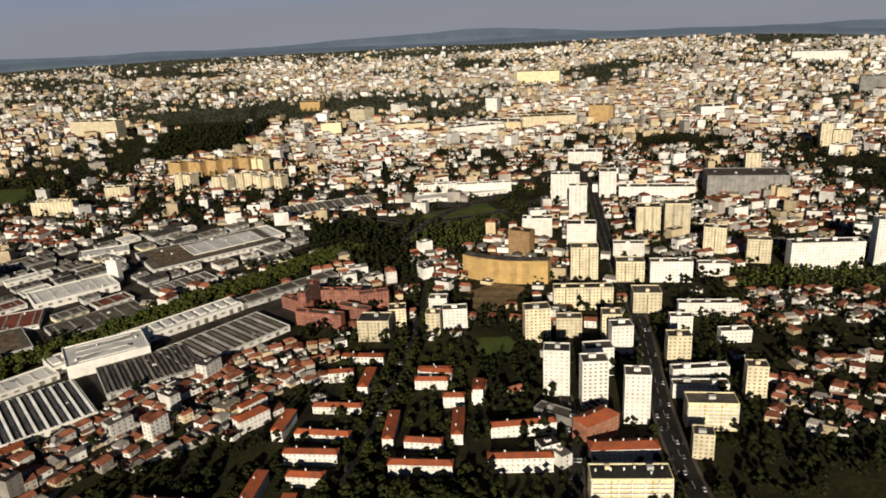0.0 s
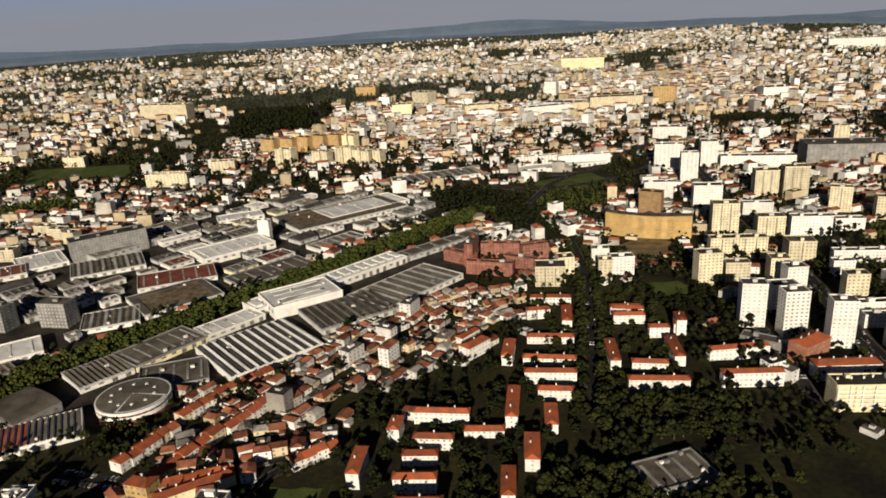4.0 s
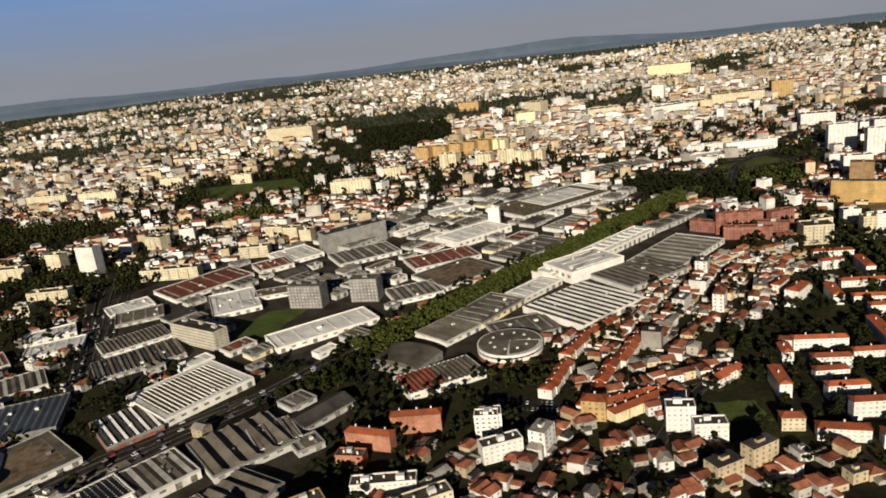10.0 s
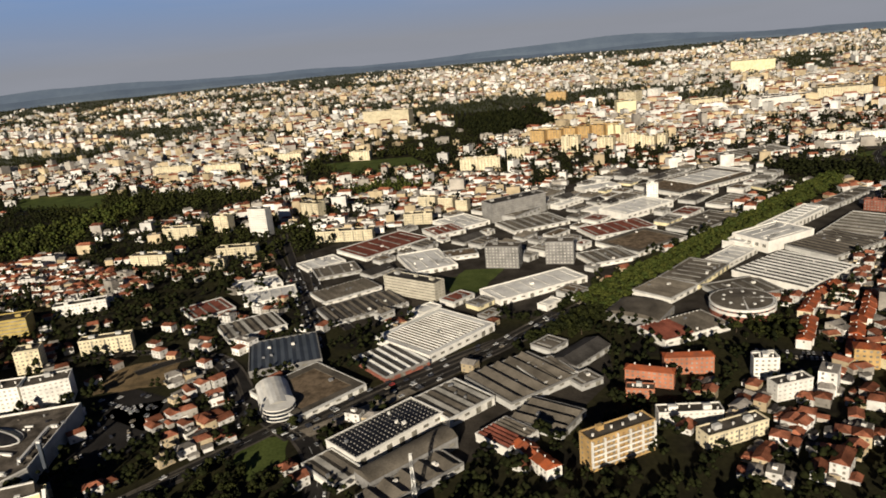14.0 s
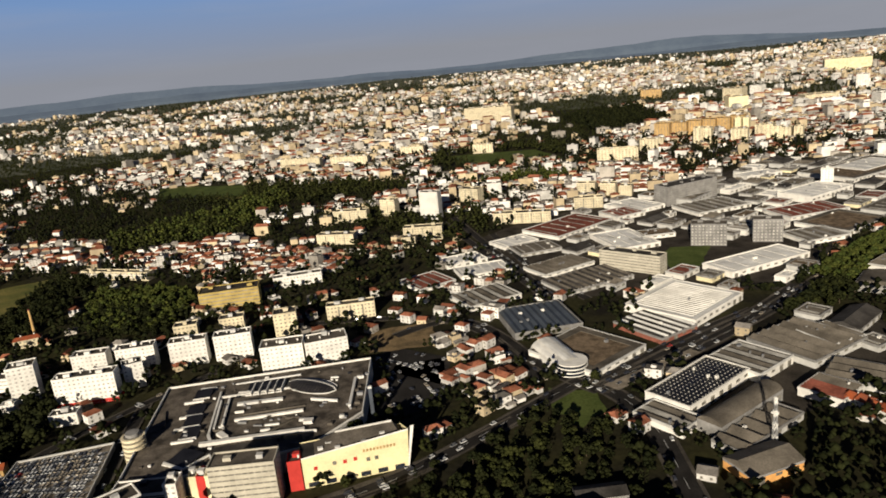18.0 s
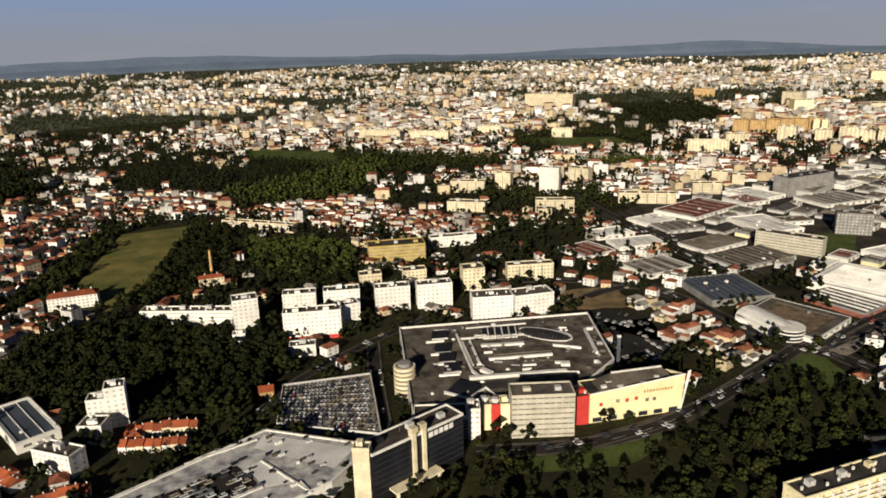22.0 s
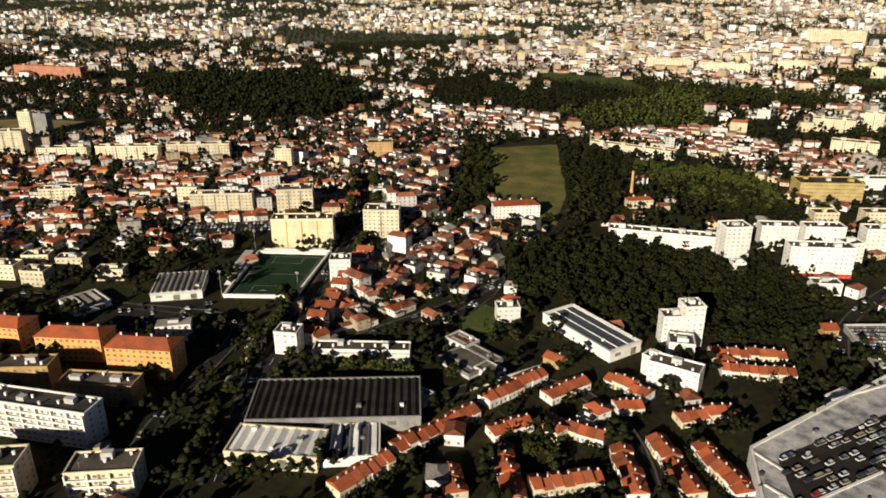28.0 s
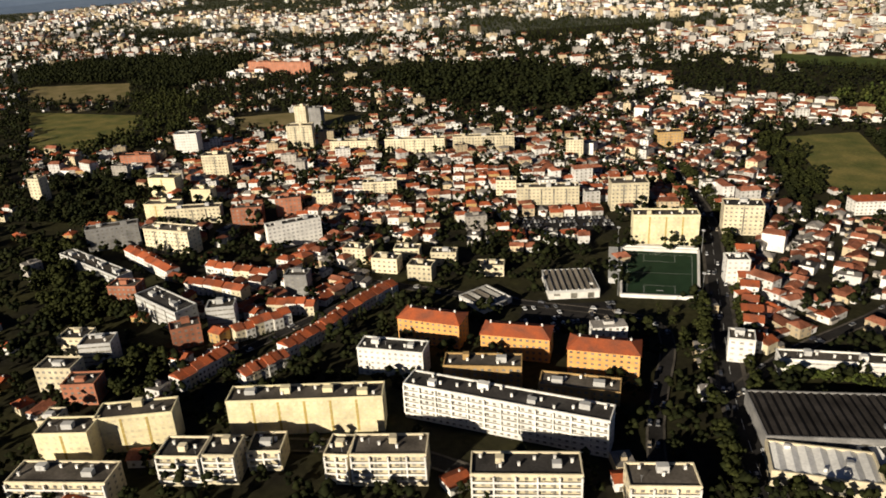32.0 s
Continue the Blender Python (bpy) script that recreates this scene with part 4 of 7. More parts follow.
def helix_ramp(x, y, r, h):
    root = thing("ramp_tower", pose(x, y, 0), "round white spiral car ramp tower with open decks", "car ramp")
    mark(rect(x, y, 0, 2 * r, 2 * r), 1)
    part("core", Build().tube(0, 0, r * 0.8, r * 0.8, -0.5, h, 24), M["shutter"], root)
    n = 7
    for i in range(n):
        z = h * (i + 0.4) / n
        part("deck_ring", Build().tube(0, 0, r, r, z, z + h / n * 0.5, 28), M["cream"], root)
    part("cap", Build().tube(0, 0, r * 0.6, r * 0.6, h, h + 1.6, 24), M["grey"], root)


def car_deck(ax, ay, bx, by, cx, cy, dx, dy):
    """A roof car park full of cars."""
    a, b, c, d = Vector((ax, ay)), Vector((bx, by)), Vector((cx, cy)), Vector((dx, dy))
    root = thing("car_park", pose(0, 0, 0), "open car park deck filled with parked cars", "car park")
    mark([tuple(q) for q in (a, b, c, d)], 1)
    w = Build()
    for p, q in ((a, b), (b, c), (c, d), (d, a)):
        w.face([(*p, -0.5), (*q, -0.5), (*q, 3.9), (*p, 3.9)])
    part("wall", w, M["grey"], root)
    part("deck", Build().face([(*p, 3.0) for p in (a, b, c, d)]), M["tandeck"], root)
    spots = []
    rnd = random.Random(5)
    for j in range(11):
        for i in range(22):
            if rnd.random() < 0.9:
                p = bilinear(a, b, c, d, 0.03 + 0.94 * (i + 0.5) / 22, 0.04 + 0.92 * (j + 0.5) / 11)
                spots.append((p.x, p.y, 3.0, math.atan2((b - a).y, (b - a).x) + (j % 2) * 3.14))
        p, q = bilinear(a, b, c, d, 0.03, 0.04 + 0.92 * j / 11), bilinear(a, b, c, d, 0.97, 0.04 + 0.92 * j / 11)
        part("bay_line", Build().face([(*p, 3.02), (*q, 3.02), (q.x, q.y + 0.9, 3.02), (p.x, p.y + 0.9, 3.02)]), M["line"], root)
    cars("parked_cars", spots, "rows of parked cars on the deck", True)
    for p, q in ((a, b), (b, c), (c, d), (d, a)):
        roof_bar(root, p.x, p.y, q.x, q.y, 0.5, 3.0, 0.95, "whiteflat")


def retail_hall(ax, ay, bx, by, cx, cy, ex, ey, dx, dy, fx, fy):
    """A long pale retail hall, six-cornered, with a lower dark aisle along its front."""
    pts = [Vector(p) for p in ((ax, ay), (bx, by), (cx, cy), (ex, ey), (dx, dy), (fx, fy))]
    h = 7.0
    root = thing("retail_hall", pose(0, 0, 0), "long pale retail hall with a dark roof car park", "shop")
    mark([tuple(q) for q in pts], 1)
    w, rim = Build(), Build()
    for p, q in zip(pts, pts[1:] + pts[:1]):
        w.face([(*p, -0.5), (*q, -0.5), (*q, h - 0.1), (*p, h - 0.1)])
        t = (q - p).normalized()
        o = Vector((-t.y, t.x)) * 0.9
        rim.face([(*p, h - 0.3), (*q, h - 0.3), (*q, h + 0.6), (*p, h + 0.6)]).face([(*p, h + 0.6), (*q, h + 0.6), (*(q + o), h + 0.6), (*(p + o), h + 0.6)]).face([(*(q + o), h - 0.1), (*(p + o), h - 0.1), (*(p + o), h + 0.6), (*(q + o), h + 0.6)])
    part("wall", w, M["white"], root)
    part("parapet", rim, M["white"], root, "white parapet")
    part("roof", Build().face([(*p, h) for p in pts]), M["retail"], root, "pale patched roof")
    rnd = random.Random(8)
    lo, hi = (min(p.x for p in pts), min(p.y for p in pts)), (max(p.x for p in pts), max(p.y for p in pts))
    shape = [tuple(p) for p in pts]
    turn = math.degrees(math.atan2(cy - by, cx - bx))
    for i in range(150):
        x, y, k = rnd.uniform(lo[0], hi[0]), rnd.uniform(lo[1], hi[1]), rnd.uniform(0.4, 1.1)
        if inside(shape, np.array([x]), np.array([y]))[0]:
            part("roof_unit", Build().box(-k * rnd.uniform(0.8, 2.4), k, -k * 0.6, k * 0.6, 0, rnd.uniform(0.4, 1.2)), M[rnd.choice(("pipe", "sheet", "flat", "solar"))], root).matrix_local = pose(x, y, h, 0, 0, turn)
    return root


def roof_field(root, ax, ay, bx, by, cx, cy, dx, dy, z, mat, full=0.0, words=""):
    """A four-cornered field of other roofing, with rows of parked cars where it is full."""
    a, b, c, d = Vector((ax, ay)), Vector((bx, by)), Vector((cx, cy)), Vector((dx, dy))
    part("roof_field", Build().face([(*p, z) for p in (a, b, c, d)]), M[mat], root, words)
    if full:
        rnd = random.Random(int(abs(ax * 7)))
        nu, nv = max(3, int(max((b - a).length, (c - d).length) / 3.4)), max(3, int((c - b).length / 1.9))
        spots = []
        for j in range(nv):
            for i in range(nu):
                if rnd.random() < full:
                    p = bilinear(a, b, c, d, (i + 0.5) / nu, (j + 0.5) / nv)
                    spots.append((p.x, p.y, z + 0.03, math.atan2((c - b).y, (c - b).x) + 1.57 + rnd.uniform(-0.05, 0.05)))
        cars("parked_cars", spots, "cars parked in rows on a roof deck", full < 0.5)


def roof_bar(root, x0, y0, x1, y1, wide, z, tall, mat):
    """A long raised bar on a roof: a rooflight upstand, a gallery or a kerb."""
    ln = math.hypot(x1 - x0, y1 - y0)
    part("roof_gallery", Build().box(0, ln, -wide / 2, wide / 2, 0, tall), M[mat], root).matrix_local = pose(x0, y0, z, 0, 0, math.degrees(math.atan2(y1 - y0, x1 - x0)))


def lean_to(ax, ay, bx, by, cx, cy, dx, dy, h, mat, words):
    """A low four-cornered wing with a white kerb round its flat roof."""
    pts = [Vector(p) for p in ((ax, ay), (bx, by), (cx, cy), (dx, dy))]
    root = thing("retail_wing", pose(0, 0, 0), words, "shop wing")
    mark([tuple(q) for q in pts], 1)
    w = Build()
    for p, q in zip(pts, pts[1:] + pts[:1]):
        w.face([(*p, -0.5), (*q, -0.5), (*q, h), (*p, h)])
    part("wall", w, M["white"], root)
    part("roof", Build().face([(*p, h - 0.2) for p in pts]), M[mat], root)
    for p, q in zip(pts, pts[1:] + pts[:1]):
        roof_bar(root, p.x, p.y, q.x, q.y, 0.8, h - 0.2, 0.6, "white")
    return root


def lattice_mast(x, y, h, tones=("red", "white"), words="red and white striped steel lattice mast"):
    """A slim square mast in alternate lengths with crossed braces."""
    root = thing("lattice_mast", pose(x, y, 0), words, "mast")
    n = 8
    for k in range(n):
        z0, z1 = h * k / n, h * (k + 1) / n
        r = 0.9 - 0.5 * k / n
        g = Build()
        for sx, sy in ((-1, -1), (1, -1), (1, 1), (-1, 1)):
            g.box(sx * r - 0.14, sx * r + 0.14, sy * r - 0.14, sy * r + 0.14, z0, z1, 0, True)
        for s in (-1, 1):
            g.face([(-r, s * r, z0), (-r + 0.3, s * r, z0), (r, s * r, z1), (r - 0.3, s * r, z1)]).face([(s * r, r, z0), (s * r, r - 0.3, z0), (s * r, -r, z1), (s * r, -r + 0.3, z1)])
            g.box(-r, r, s * r - 0.12, s * r + 0.12, z1 - 0.25, z1, 0, True)
        part("mast_length", g, M[tones[k % 2]], root)


def chimney_stack(x, y, r, h):
    root = thing("factory_chimney", pose(x, y, 0), "tall tapering brick factory chimney", "chimney")
    part("shaft", Build().tube(0, 0, r, r * 0.6, -0.5, h, 16), M["ochre"], root)
    part("cap", Build().tube(0, 0, r * 0.75, r * 0.75, h, h + 0.6, 16), M["brick"], root)
    part("base", Build().box(-r * 1.3, r * 1.3, -r * 1.3, r * 1.3, -0.5, 2.5), M["brick"], root)


def football_ground(ax, ay, bx, by, cx, cy, dx, dy):
    """A dark green pitch with white lines, a wall, a small stand, goals and light masts."""
    a, b, c, d = Vector((ax, ay)), Vector((bx, by)), Vector((cx, cy)), Vector((dx, dy))
    mark([tuple(q) for q in (a, b, c, d)], 1)
    root = thing("football_ground", pose(0, 0, 0), "dark green football pitch inside white walls", "football pitch")
    part("turf", Build().face([(*p, 0.1) for p in (a, b, c, d)]), M["turf"], root)
    def strip(u0, v0, u1, v1, wid, name="line", z=0.14, mat="line", tall=0):
        p, q = bilinear(a, b, c, d, u0, v0), bilinear(a, b, c, d, u1, v1)
        t = (q - p).normalized()
        ob = part(name, Build().box(0, (q - p).length, -wid, wid, 0, max(tall, 0.01)), M[mat], root)
        ob.matrix_local = pose(p.x, p.y, z, 0, 0, math.degrees(math.atan2(t.y, t.x)))
    for q in ((0.08, 0.08, 0.92, 0.08), (0.08, 0.92, 0.92, 0.92), (0.08, 0.08, 0.08, 0.92), (0.92, 0.08, 0.92, 0.92), (0.08, 0.5, 0.92, 0.5), (0.3, 0.08, 0.3, 0.24), (0.7, 0.08, 0.7, 0.24), (0.3, 0.24, 0.7, 0.24), (0.3, 0.92, 0.3, 0.76), (0.7, 0.92, 0.7, 0.76), (0.3, 0.76, 0.7, 0.76)):
        strip(*q, 0.07)
    for q in ((0, 0, 1, 0), (1, 0, 1, 1), (1, 1, 0, 1), (0, 1, 0, 0)):
        strip(*q, 0.6, "wall", 0, "white", 1.8)
    strip(-0.10, 0.25, -0.10, 0.95, 2.6, "stand", 0, "whiteflat", 3.0)
    strip(0.0, 1.06, 1.0, 1.06, 1.5, "stand", 0, "white", 2.2)
    for v in (0.09, 0.91):
        strip(0.45, v, 0.55, v, 0.06, "goal", 1.6, "line", 0.12)
    for u, v in ((-0.04, 0.02), (1.04, 0.02), (1.04, 1.0), (-0.04, 1.0)):
        p = bilinear(a, b, c, d, u, v)
        part("light_mast", Build().tube(p.x, p.y, 0.2, 0.12, 0, 14, 8).box(p.x - 0.9, p.x + 0.9, p.y - 0.15, p.y + 0.15, 13.4, 14.4, 0, True), M["pipe"], root)


# ---------- the plan ----------

# roads
road([(116, 277), (120, 343), (147, 492), (165, 666), (199, 892), (201, 1023)], 10)
road([(-58, 293), (-47, 338), (-31, 411), (-15, 515), (-13, 580)], 6)
road([(129, 1395), (274, 3025)], 14)
road([(-347, 1388), (-455, 1926)], 12)
road([(60, 290), (71, 348), (72, 385)], 6)
road([(-160, 976), (-46, 835), (62, 838), (150, 969), (200, 1031)], 9)
road([(-50, 765), (19, 774), (98, 804), (156, 872)], 8)
road([(-591, 343), (-649, 502), (-688, 613)], 6)
road([(-574, 202), (-529, 246), (-466, 298), (-426, 346)], 9)
road([(-574, 210), (-531, 255), (-468, 305)], 5)
road([(-603, 216), (-636, 290), (-668, 323), (-713, 321), (-759, 318)], 6)
road([(-724, 95), (-688, 114), (-660, 130), (-639, 153), (-616, 174)], 7)
road([(-570, 204), (-552, 193), (-548, 125), (-544, 90)], 9)
road([(-576, 202), (-523, 240), (-447, 313), (-390, 375)], 9)
road([(-568, 339), (-603, 406), (-643, 533)], 6)
road([(-696, 288), (-659, 324), (-629, 288), (-600, 225), (-573, 201)], 7)
road([(-757, 93), (-713, 97), (-681, 112), (-651, 140), (-572, 225)], 8)
road([(-864, 108), (-863, 145), (-829, 204), (-799, 246)], 5)
road([(-797, 97), (-817, 166), (-826, 205)], 6)
road([(-1073, -47), (-1091, -0), (-1113, 96), (-1139, 211), (-1191, 319)], 9)
road([(-1093, 11), (-1076, 57), (-1046, 97), (-1025, 146)], 5)
road([(-1103, -60), (-1115, -33), (-1126, 64), (-1189, 51), (-1284, 41)], 5)
road([(-1304, -81), (-1292, -30), (-1273, 46)], 5)
road([(-1152, -76), (-1183, -68), (-1259, -102)], 6)
road([(-1033, 16), (-1010, 35), (-985, 61), (-943, 36), (-934, -6)], 5)
road([(-1035, 97), (-1020, 137), (-1047, 199)], 5)
road([(-272, 180), (-252, 211), (-218, 262), (-184, 287)], 5)
road([(-307, 240), (-257, 257), (-211, 271)], 4)
road([(-583, 312), (-630, 430), (-698, 593)], 6)

# woods, fields and parks
wood([(-1037, 193), (-978, 222), (-912, 209), (-869, 199), (-869, 137), (-882, 116), (-920, 110), (-944, 104), (-989, 134), (-1016, 128)], 'dense', 8)
wood([(-1694, 640), (-1614, 759), (-1515, 828), (-1322, 629), (-1332, 494), (-1508, 500)], 'dense', 12)
field([(-1117, 440), (-1061, 474), (-1023, 315), (-1016, 244), (-1069, 288)], 'meadow')
wood([(-1143, 435), (-1120, 448), (-1074, 289), (-1087, 256)], 'loose', 6)
wood([(-1059, 475), (-999, 463), (-979, 323), (-991, 265), (-1013, 257)], 'loose', 7)
wood([(-985, 425), (-903, 417), (-868, 371), (-871, 320), (-930, 312), (-983, 406)], 'loose', 7)
wood([(-1080, 619), (-977, 753), (-949, 585), (-1047, 535)], 'loose', 9)
wood([(-531, 1472), (-357, 1650), (-329, 1315), (-480, 1195)], 'dense', 12)
field([(-509, 436), (-469, 442), (-475, 398), (-501, 397)], 'grass')
field([(-1187, 975), (-1043, 915), (-1001, 811), (-1109, 856)], 'meadow')
wood([(-767, 1102), (-555, 1118), (-527, 1010), (-640, 930), (-764, 960)], 'loose', 10)
wood([(-690, 800), (-610, 850), (-540, 820), (-600, 770)], 'loose', 8)
wood([(-1150, 930), (-1007, 920), (-782, 860), (-757, 800), (-922, 740), (-1034, 770)], 'loose', 8)
wood([(-456, 305), (-430, 342), (-395, 361), (-398, 322), (-439, 279)], 'loose', 7)
wood([(-321, 302), (-284, 313), (-288, 281), (-321, 278)], 'loose', 7)
wood([(-155, 764), (-82, 771), (-30, 701), (-18, 588), (-67, 596), (-91, 676)], 'dense', 9)
wood([(-81, 760), (21, 841), (153, 918), (127, 824), (77, 730), (-7, 679)], 'sparse', 9)
field([(-19, 804), (62, 838), (81, 772), (5, 744)], 'grass')
road([(-41, 685), (7, 799), (94, 886), (186, 996)], 8)
road([(-112, 823), (-32, 772), (48, 746), (90, 698)], 8)
wood([(-42, 703), (18, 752), (66, 743), (31, 672), (-7, 662)], 'loose', 8)
wood([(15, 471), (63, 465), (65, 430), (33, 403), (17, 436)], 'loose', 6)
field([(19, 470), (47, 471), (56, 448), (25, 435)], 'grass')
wood([(-56, 307), (26, 299), (5, 261), (-62, 265)], 'loose', 9)
wood([(-84, 253), (-16, 224), (-48, 168), (-117, 176)], 'loose', 8)
wood([(247, 573), (369, 553), (344, 513), (231, 534)], 'loose', 7)
wood([(117, 457), (155, 452), (187, 415), (214, 483), (143, 493)], 'loose', 6)
wood([(-77, 465), (18, 452), (9, 294), (-66, 301)], 'sparse', 7)
wood([(-183, 329), (-31, 364), (-94, 197), (-186, 220)], 'sparse', 7)
wood([(-664, 86), (-644, 125), (-613, 152), (-575, 177), (-566, 170), (-587, 122), (-611, 85)], 'sparse', 6)
wood([(-698, 47), (-659, 103), (-591, 179), (-640, 55)], 'sparse', 7)
wood([(-790, 62), (-757, 90), (-700, 110), (-660, 128), (-640, 158), (-588, 205), (-545, 192), (-540, 96), (-600, 46), (-700, 30)], 'sparse', 6)
wood([(-766, 74), (-744, 100), (-712, 100), (-743, 86), (-757, 75)], 'sparse', 5)
field([(-737, 94), (-670, 118), (-691, 89), (-734, 79)], 'grass')
wood([(-447, 313), (-406, 340), (-428, 289), (-452, 292)], 'loose', 7)
wood([(-956, 370), (-891, 367), (-862, 309), (-917, 306)], 'dense', 7)
field([(-716, 300), (-673, 310), (-669, 270), (-711, 262)], 'earth')
field([(-1203, 962), (-1047, 933), (-1004, 835), (-1157, 866)], 'grass')
wood([(-1095, 617), (-987, 762), (-974, 873), (-929, 778), (-930, 599), (-1028, 554)], 'loose', 9)
wood([(-813, 737), (-755, 626), (-655, 651), (-648, 503), (-786, 584)], 'loose', 8)
wood([(-459, 344), (-407, 383), (-377, 394), (-381, 333), (-441, 303)], 'loose', 7)
field([(-512, 410), (-491, 453), (-459, 450), (-482, 392)], 'grass')
field([(-750, 1063), (-594, 1064), (-553, 957), (-688, 935)], 'grass')
field([(-2213, 441), (-2059, 511), (-1923, 398), (-2059, 343)], 'straw')
field([(-1997, 303), (-1822, 333), (-1747, 265), (-1736, 171), (-1783, 167)], 'meadow')
field([(-1694, 353), (-1642, 399), (-1545, 409), (-1517, 359), (-1636, 311)], 'straw')
wood([(-2464, 601), (-2063, 811), (-1934, 606), (-1909, 442), (-2053, 512), (-2231, 453)], 'dense', 11)
wood([(-1963, 429), (-1850, 448), (-1683, 284), (-1691, 175), (-1736, 171), (-1753, 277)], 'loose', 9)
wood([(-1663, 91), (-1596, 149), (-1540, 119), (-1525, 44), (-1542, 14)], 'sparse', 8)
wood([(-1521, 1), (-1499, 9), (-1369, -37), (-1390, -71), (-1407, -72)], 'loose', 8)
wood([(-1359, -70), (-1321, -64), (-1300, -93), (-1320, -102)], 'loose', 8)
wood([(-1293, -76), (-1222, -31), (-1208, -52), (-1276, -74)], 'sparse', 7)
wood([(-1154, 66), (-1112, 70), (-1095, 33), (-1130, 39)], 'sparse', 6)
wood([(-1122, 130), (-1127, 193), (-1103, 74), (-1080, -25), (-1087, -28)], 'loose', 6)
wood([(-1139, 434), (-1103, 332), (-1073, 213), (-1081, 211), (-1133, 390)], 'loose', 6)
wood([(-1040, 70), (-1012, 105), (-989, 77), (-1007, 50), (-1022, 36)], 'sparse', 6)
wood([(-996, 5), (-967, 15), (-967, -8), (-979, -18)], 'loose', 6)
wood([(-921, 55), (-878, 106), (-860, 99), (-905, 54)], 'sparse', 6)
wood([(-765, 94), (-705, 110), (-713, 80), (-765, 74)], 'sparse', 6)
field([(17, 556), (55, 579), (72, 561), (53, 522), (30, 514)], 'earth')

field([(-599.6, 207), (-575, 202), (-572, 180), (-584.4, 166), (-596.5, 180)], 'grass')
field([(-216.8, 249), (-192, 245.7), (-190.8, 225), (-211.5, 230)], 'grass')
field([(-1035.7, 102), (-1027, 114.7), (-1014.3, 109.3), (-1013, 88.8), (-1028, 81)], 'grass')
sheet("pavement", [(-570.9, 207.1), (-518.3, 246.9), (-513, 241.8), (-563.8, 200.3)], 0.75, M["tandeck"], "pale concrete ramp of an underpass", "pavement")

# avenue towers and blocks
block(67.8, 390.3, -11.4, 15.5, 11, 29.5, 'white')
block(86.4, 374, -1.6, 15, 11, 29.6, 'white')
block(106.3, 355.1, -10.8, 14, 11, 30, 'white')
block(97.4, 411, 0.3, 17.8, 11, 18.9, 'white')
block(119.2, 439.2, -0.6, 14.3, 11, 19.8, 'white')
block(150.6, 418.1, -7, 14.8, 10, 20.3, 'cream')
block(180.2, 371.4, -12.6, 11.7, 9, 21.3, 'cream')
block(130.2, 318.5, -13.7, 10.4, 9, 14, 'cream')
block(66.6, 464.1, 1.2, 17.8, 12, 24.8, 'cream')
block(90, 467.8, -7.5, 17.7, 10, 14.3, 'cream')
block(118.7, 463.2, -7.5, 13.5, 12, 18, 'cream')
block(155.3, 504.3, -8.1, 20.6, 16, 16, 'cream')
block(124.2, 579.4, -9, 22.6, 14, 27.9, 'cream')
block(253.7, 624.8, -24, 19.3, 12, 23.8, 'cream')
block(279.9, 593.7, -18, 19.5, 12, 20.8, 'cream')
block(-5.3, 483.2, -7.5, 10.3, 10, 16.9, 'cream')
block(-47.6, 482.4, -7.4, 22.7, 16, 15.5, 'cream')
block(-32.3, 503.4, 1.3, 12.7, 12, 13.8, 'cream')
block(109.5, 514.2, -5.4, 44.8, 10, 17.7, 'cream')
block(159.8, 567.1, -8.9, 22.9, 14, 17.5, 'cream')
block(144, 344.8, -8.4, 26.5, 12, 16.5, 'yellow', balcony=True)
block(84, 287, -5.2, 37.5, 12, 15, 'yellow', balcony=True)
block(79.7, 648.2, -31.8, 21.5, 12, 23.5, 'brown')
block(102.8, 701.6, -10.5, 29.4, 12, 19.1, 'white')
block(156.4, 837.4, -12.3, 33, 14, 30.9, 'white')
block(156.4, 763.3, -11.4, 18.8, 12, 34.8, 'white')
block(138.7, 660.2, -10, 27.5, 14, 23.7, 'white')
block(192.1, 560.1, -8.9, 33.8, 10, 17.4, 'white')
block(229.9, 566.8, -9.1, 24.9, 9, 11.1, 'white')
block(175.1, 626.7, -9.7, 27.6, 9, 12.5, 'white')
block(-1.1, 517.9, -8, 14, 10, 14.1, 'white')
block(10.6, 494.6, -1.4, 17.9, 10, 14.5, 'white')
block(197.1, 489.1, -8, 44, 8, 9.9, 'white')
block(149.8, 376.4, -6.4, 32.2, 7, 8.6, 'white')
block(156, 394.2, -0.9, 34.5, 7, 9.3, 'white')
block(326, 571.1, -5.3, 59.4, 12, 23.1, 'white')
block(376.3, 571.9, -9.4, 17.7, 12, 39.8, 'white')
block(208, 842.4, -12.5, 19.7, 20, 30.9, 'white')
block(198.3, 444.6, -2.6, 20.7, 8, 8.4, 'white')
block(167.8, 463.9, -7.6, 15.4, 8, 12.1, 'white')
block(211.9, 692.8, -10.6, 23.4, 16, 27.5, 'cream')
block(237.3, 682.4, -10.5, 24, 16, 32.3, 'cream')
block(418.5, 926.8, -14.3, 18.6, 16, 24.7, 'cream')
block(579.8, 1051, -16.5, 15.1, 16, 34.9, 'cream')
block(600.3, 1044.9, -16.5, 24.6, 16, 24.9, 'cream')
block(260.9, 823.4, -12.4, 85.7, 16, 13.7, 'white')
block(364.5, 823.2, -12.6, 88.8, 40, 24.2, 'grey')
block(89.4, 317.7, -3.2, 35, 9, 9.4, 'white', roof='red')
block(80.1, 339.8, 30.3, 22.5, 12, 13.1, 'terracotta', roof='red')
block(65.6, 358.5, -38.8, 32.2, 9, 4.8, 'grey')
crescent(20.6, 592.8, 90.2, 564.4, 19.9)

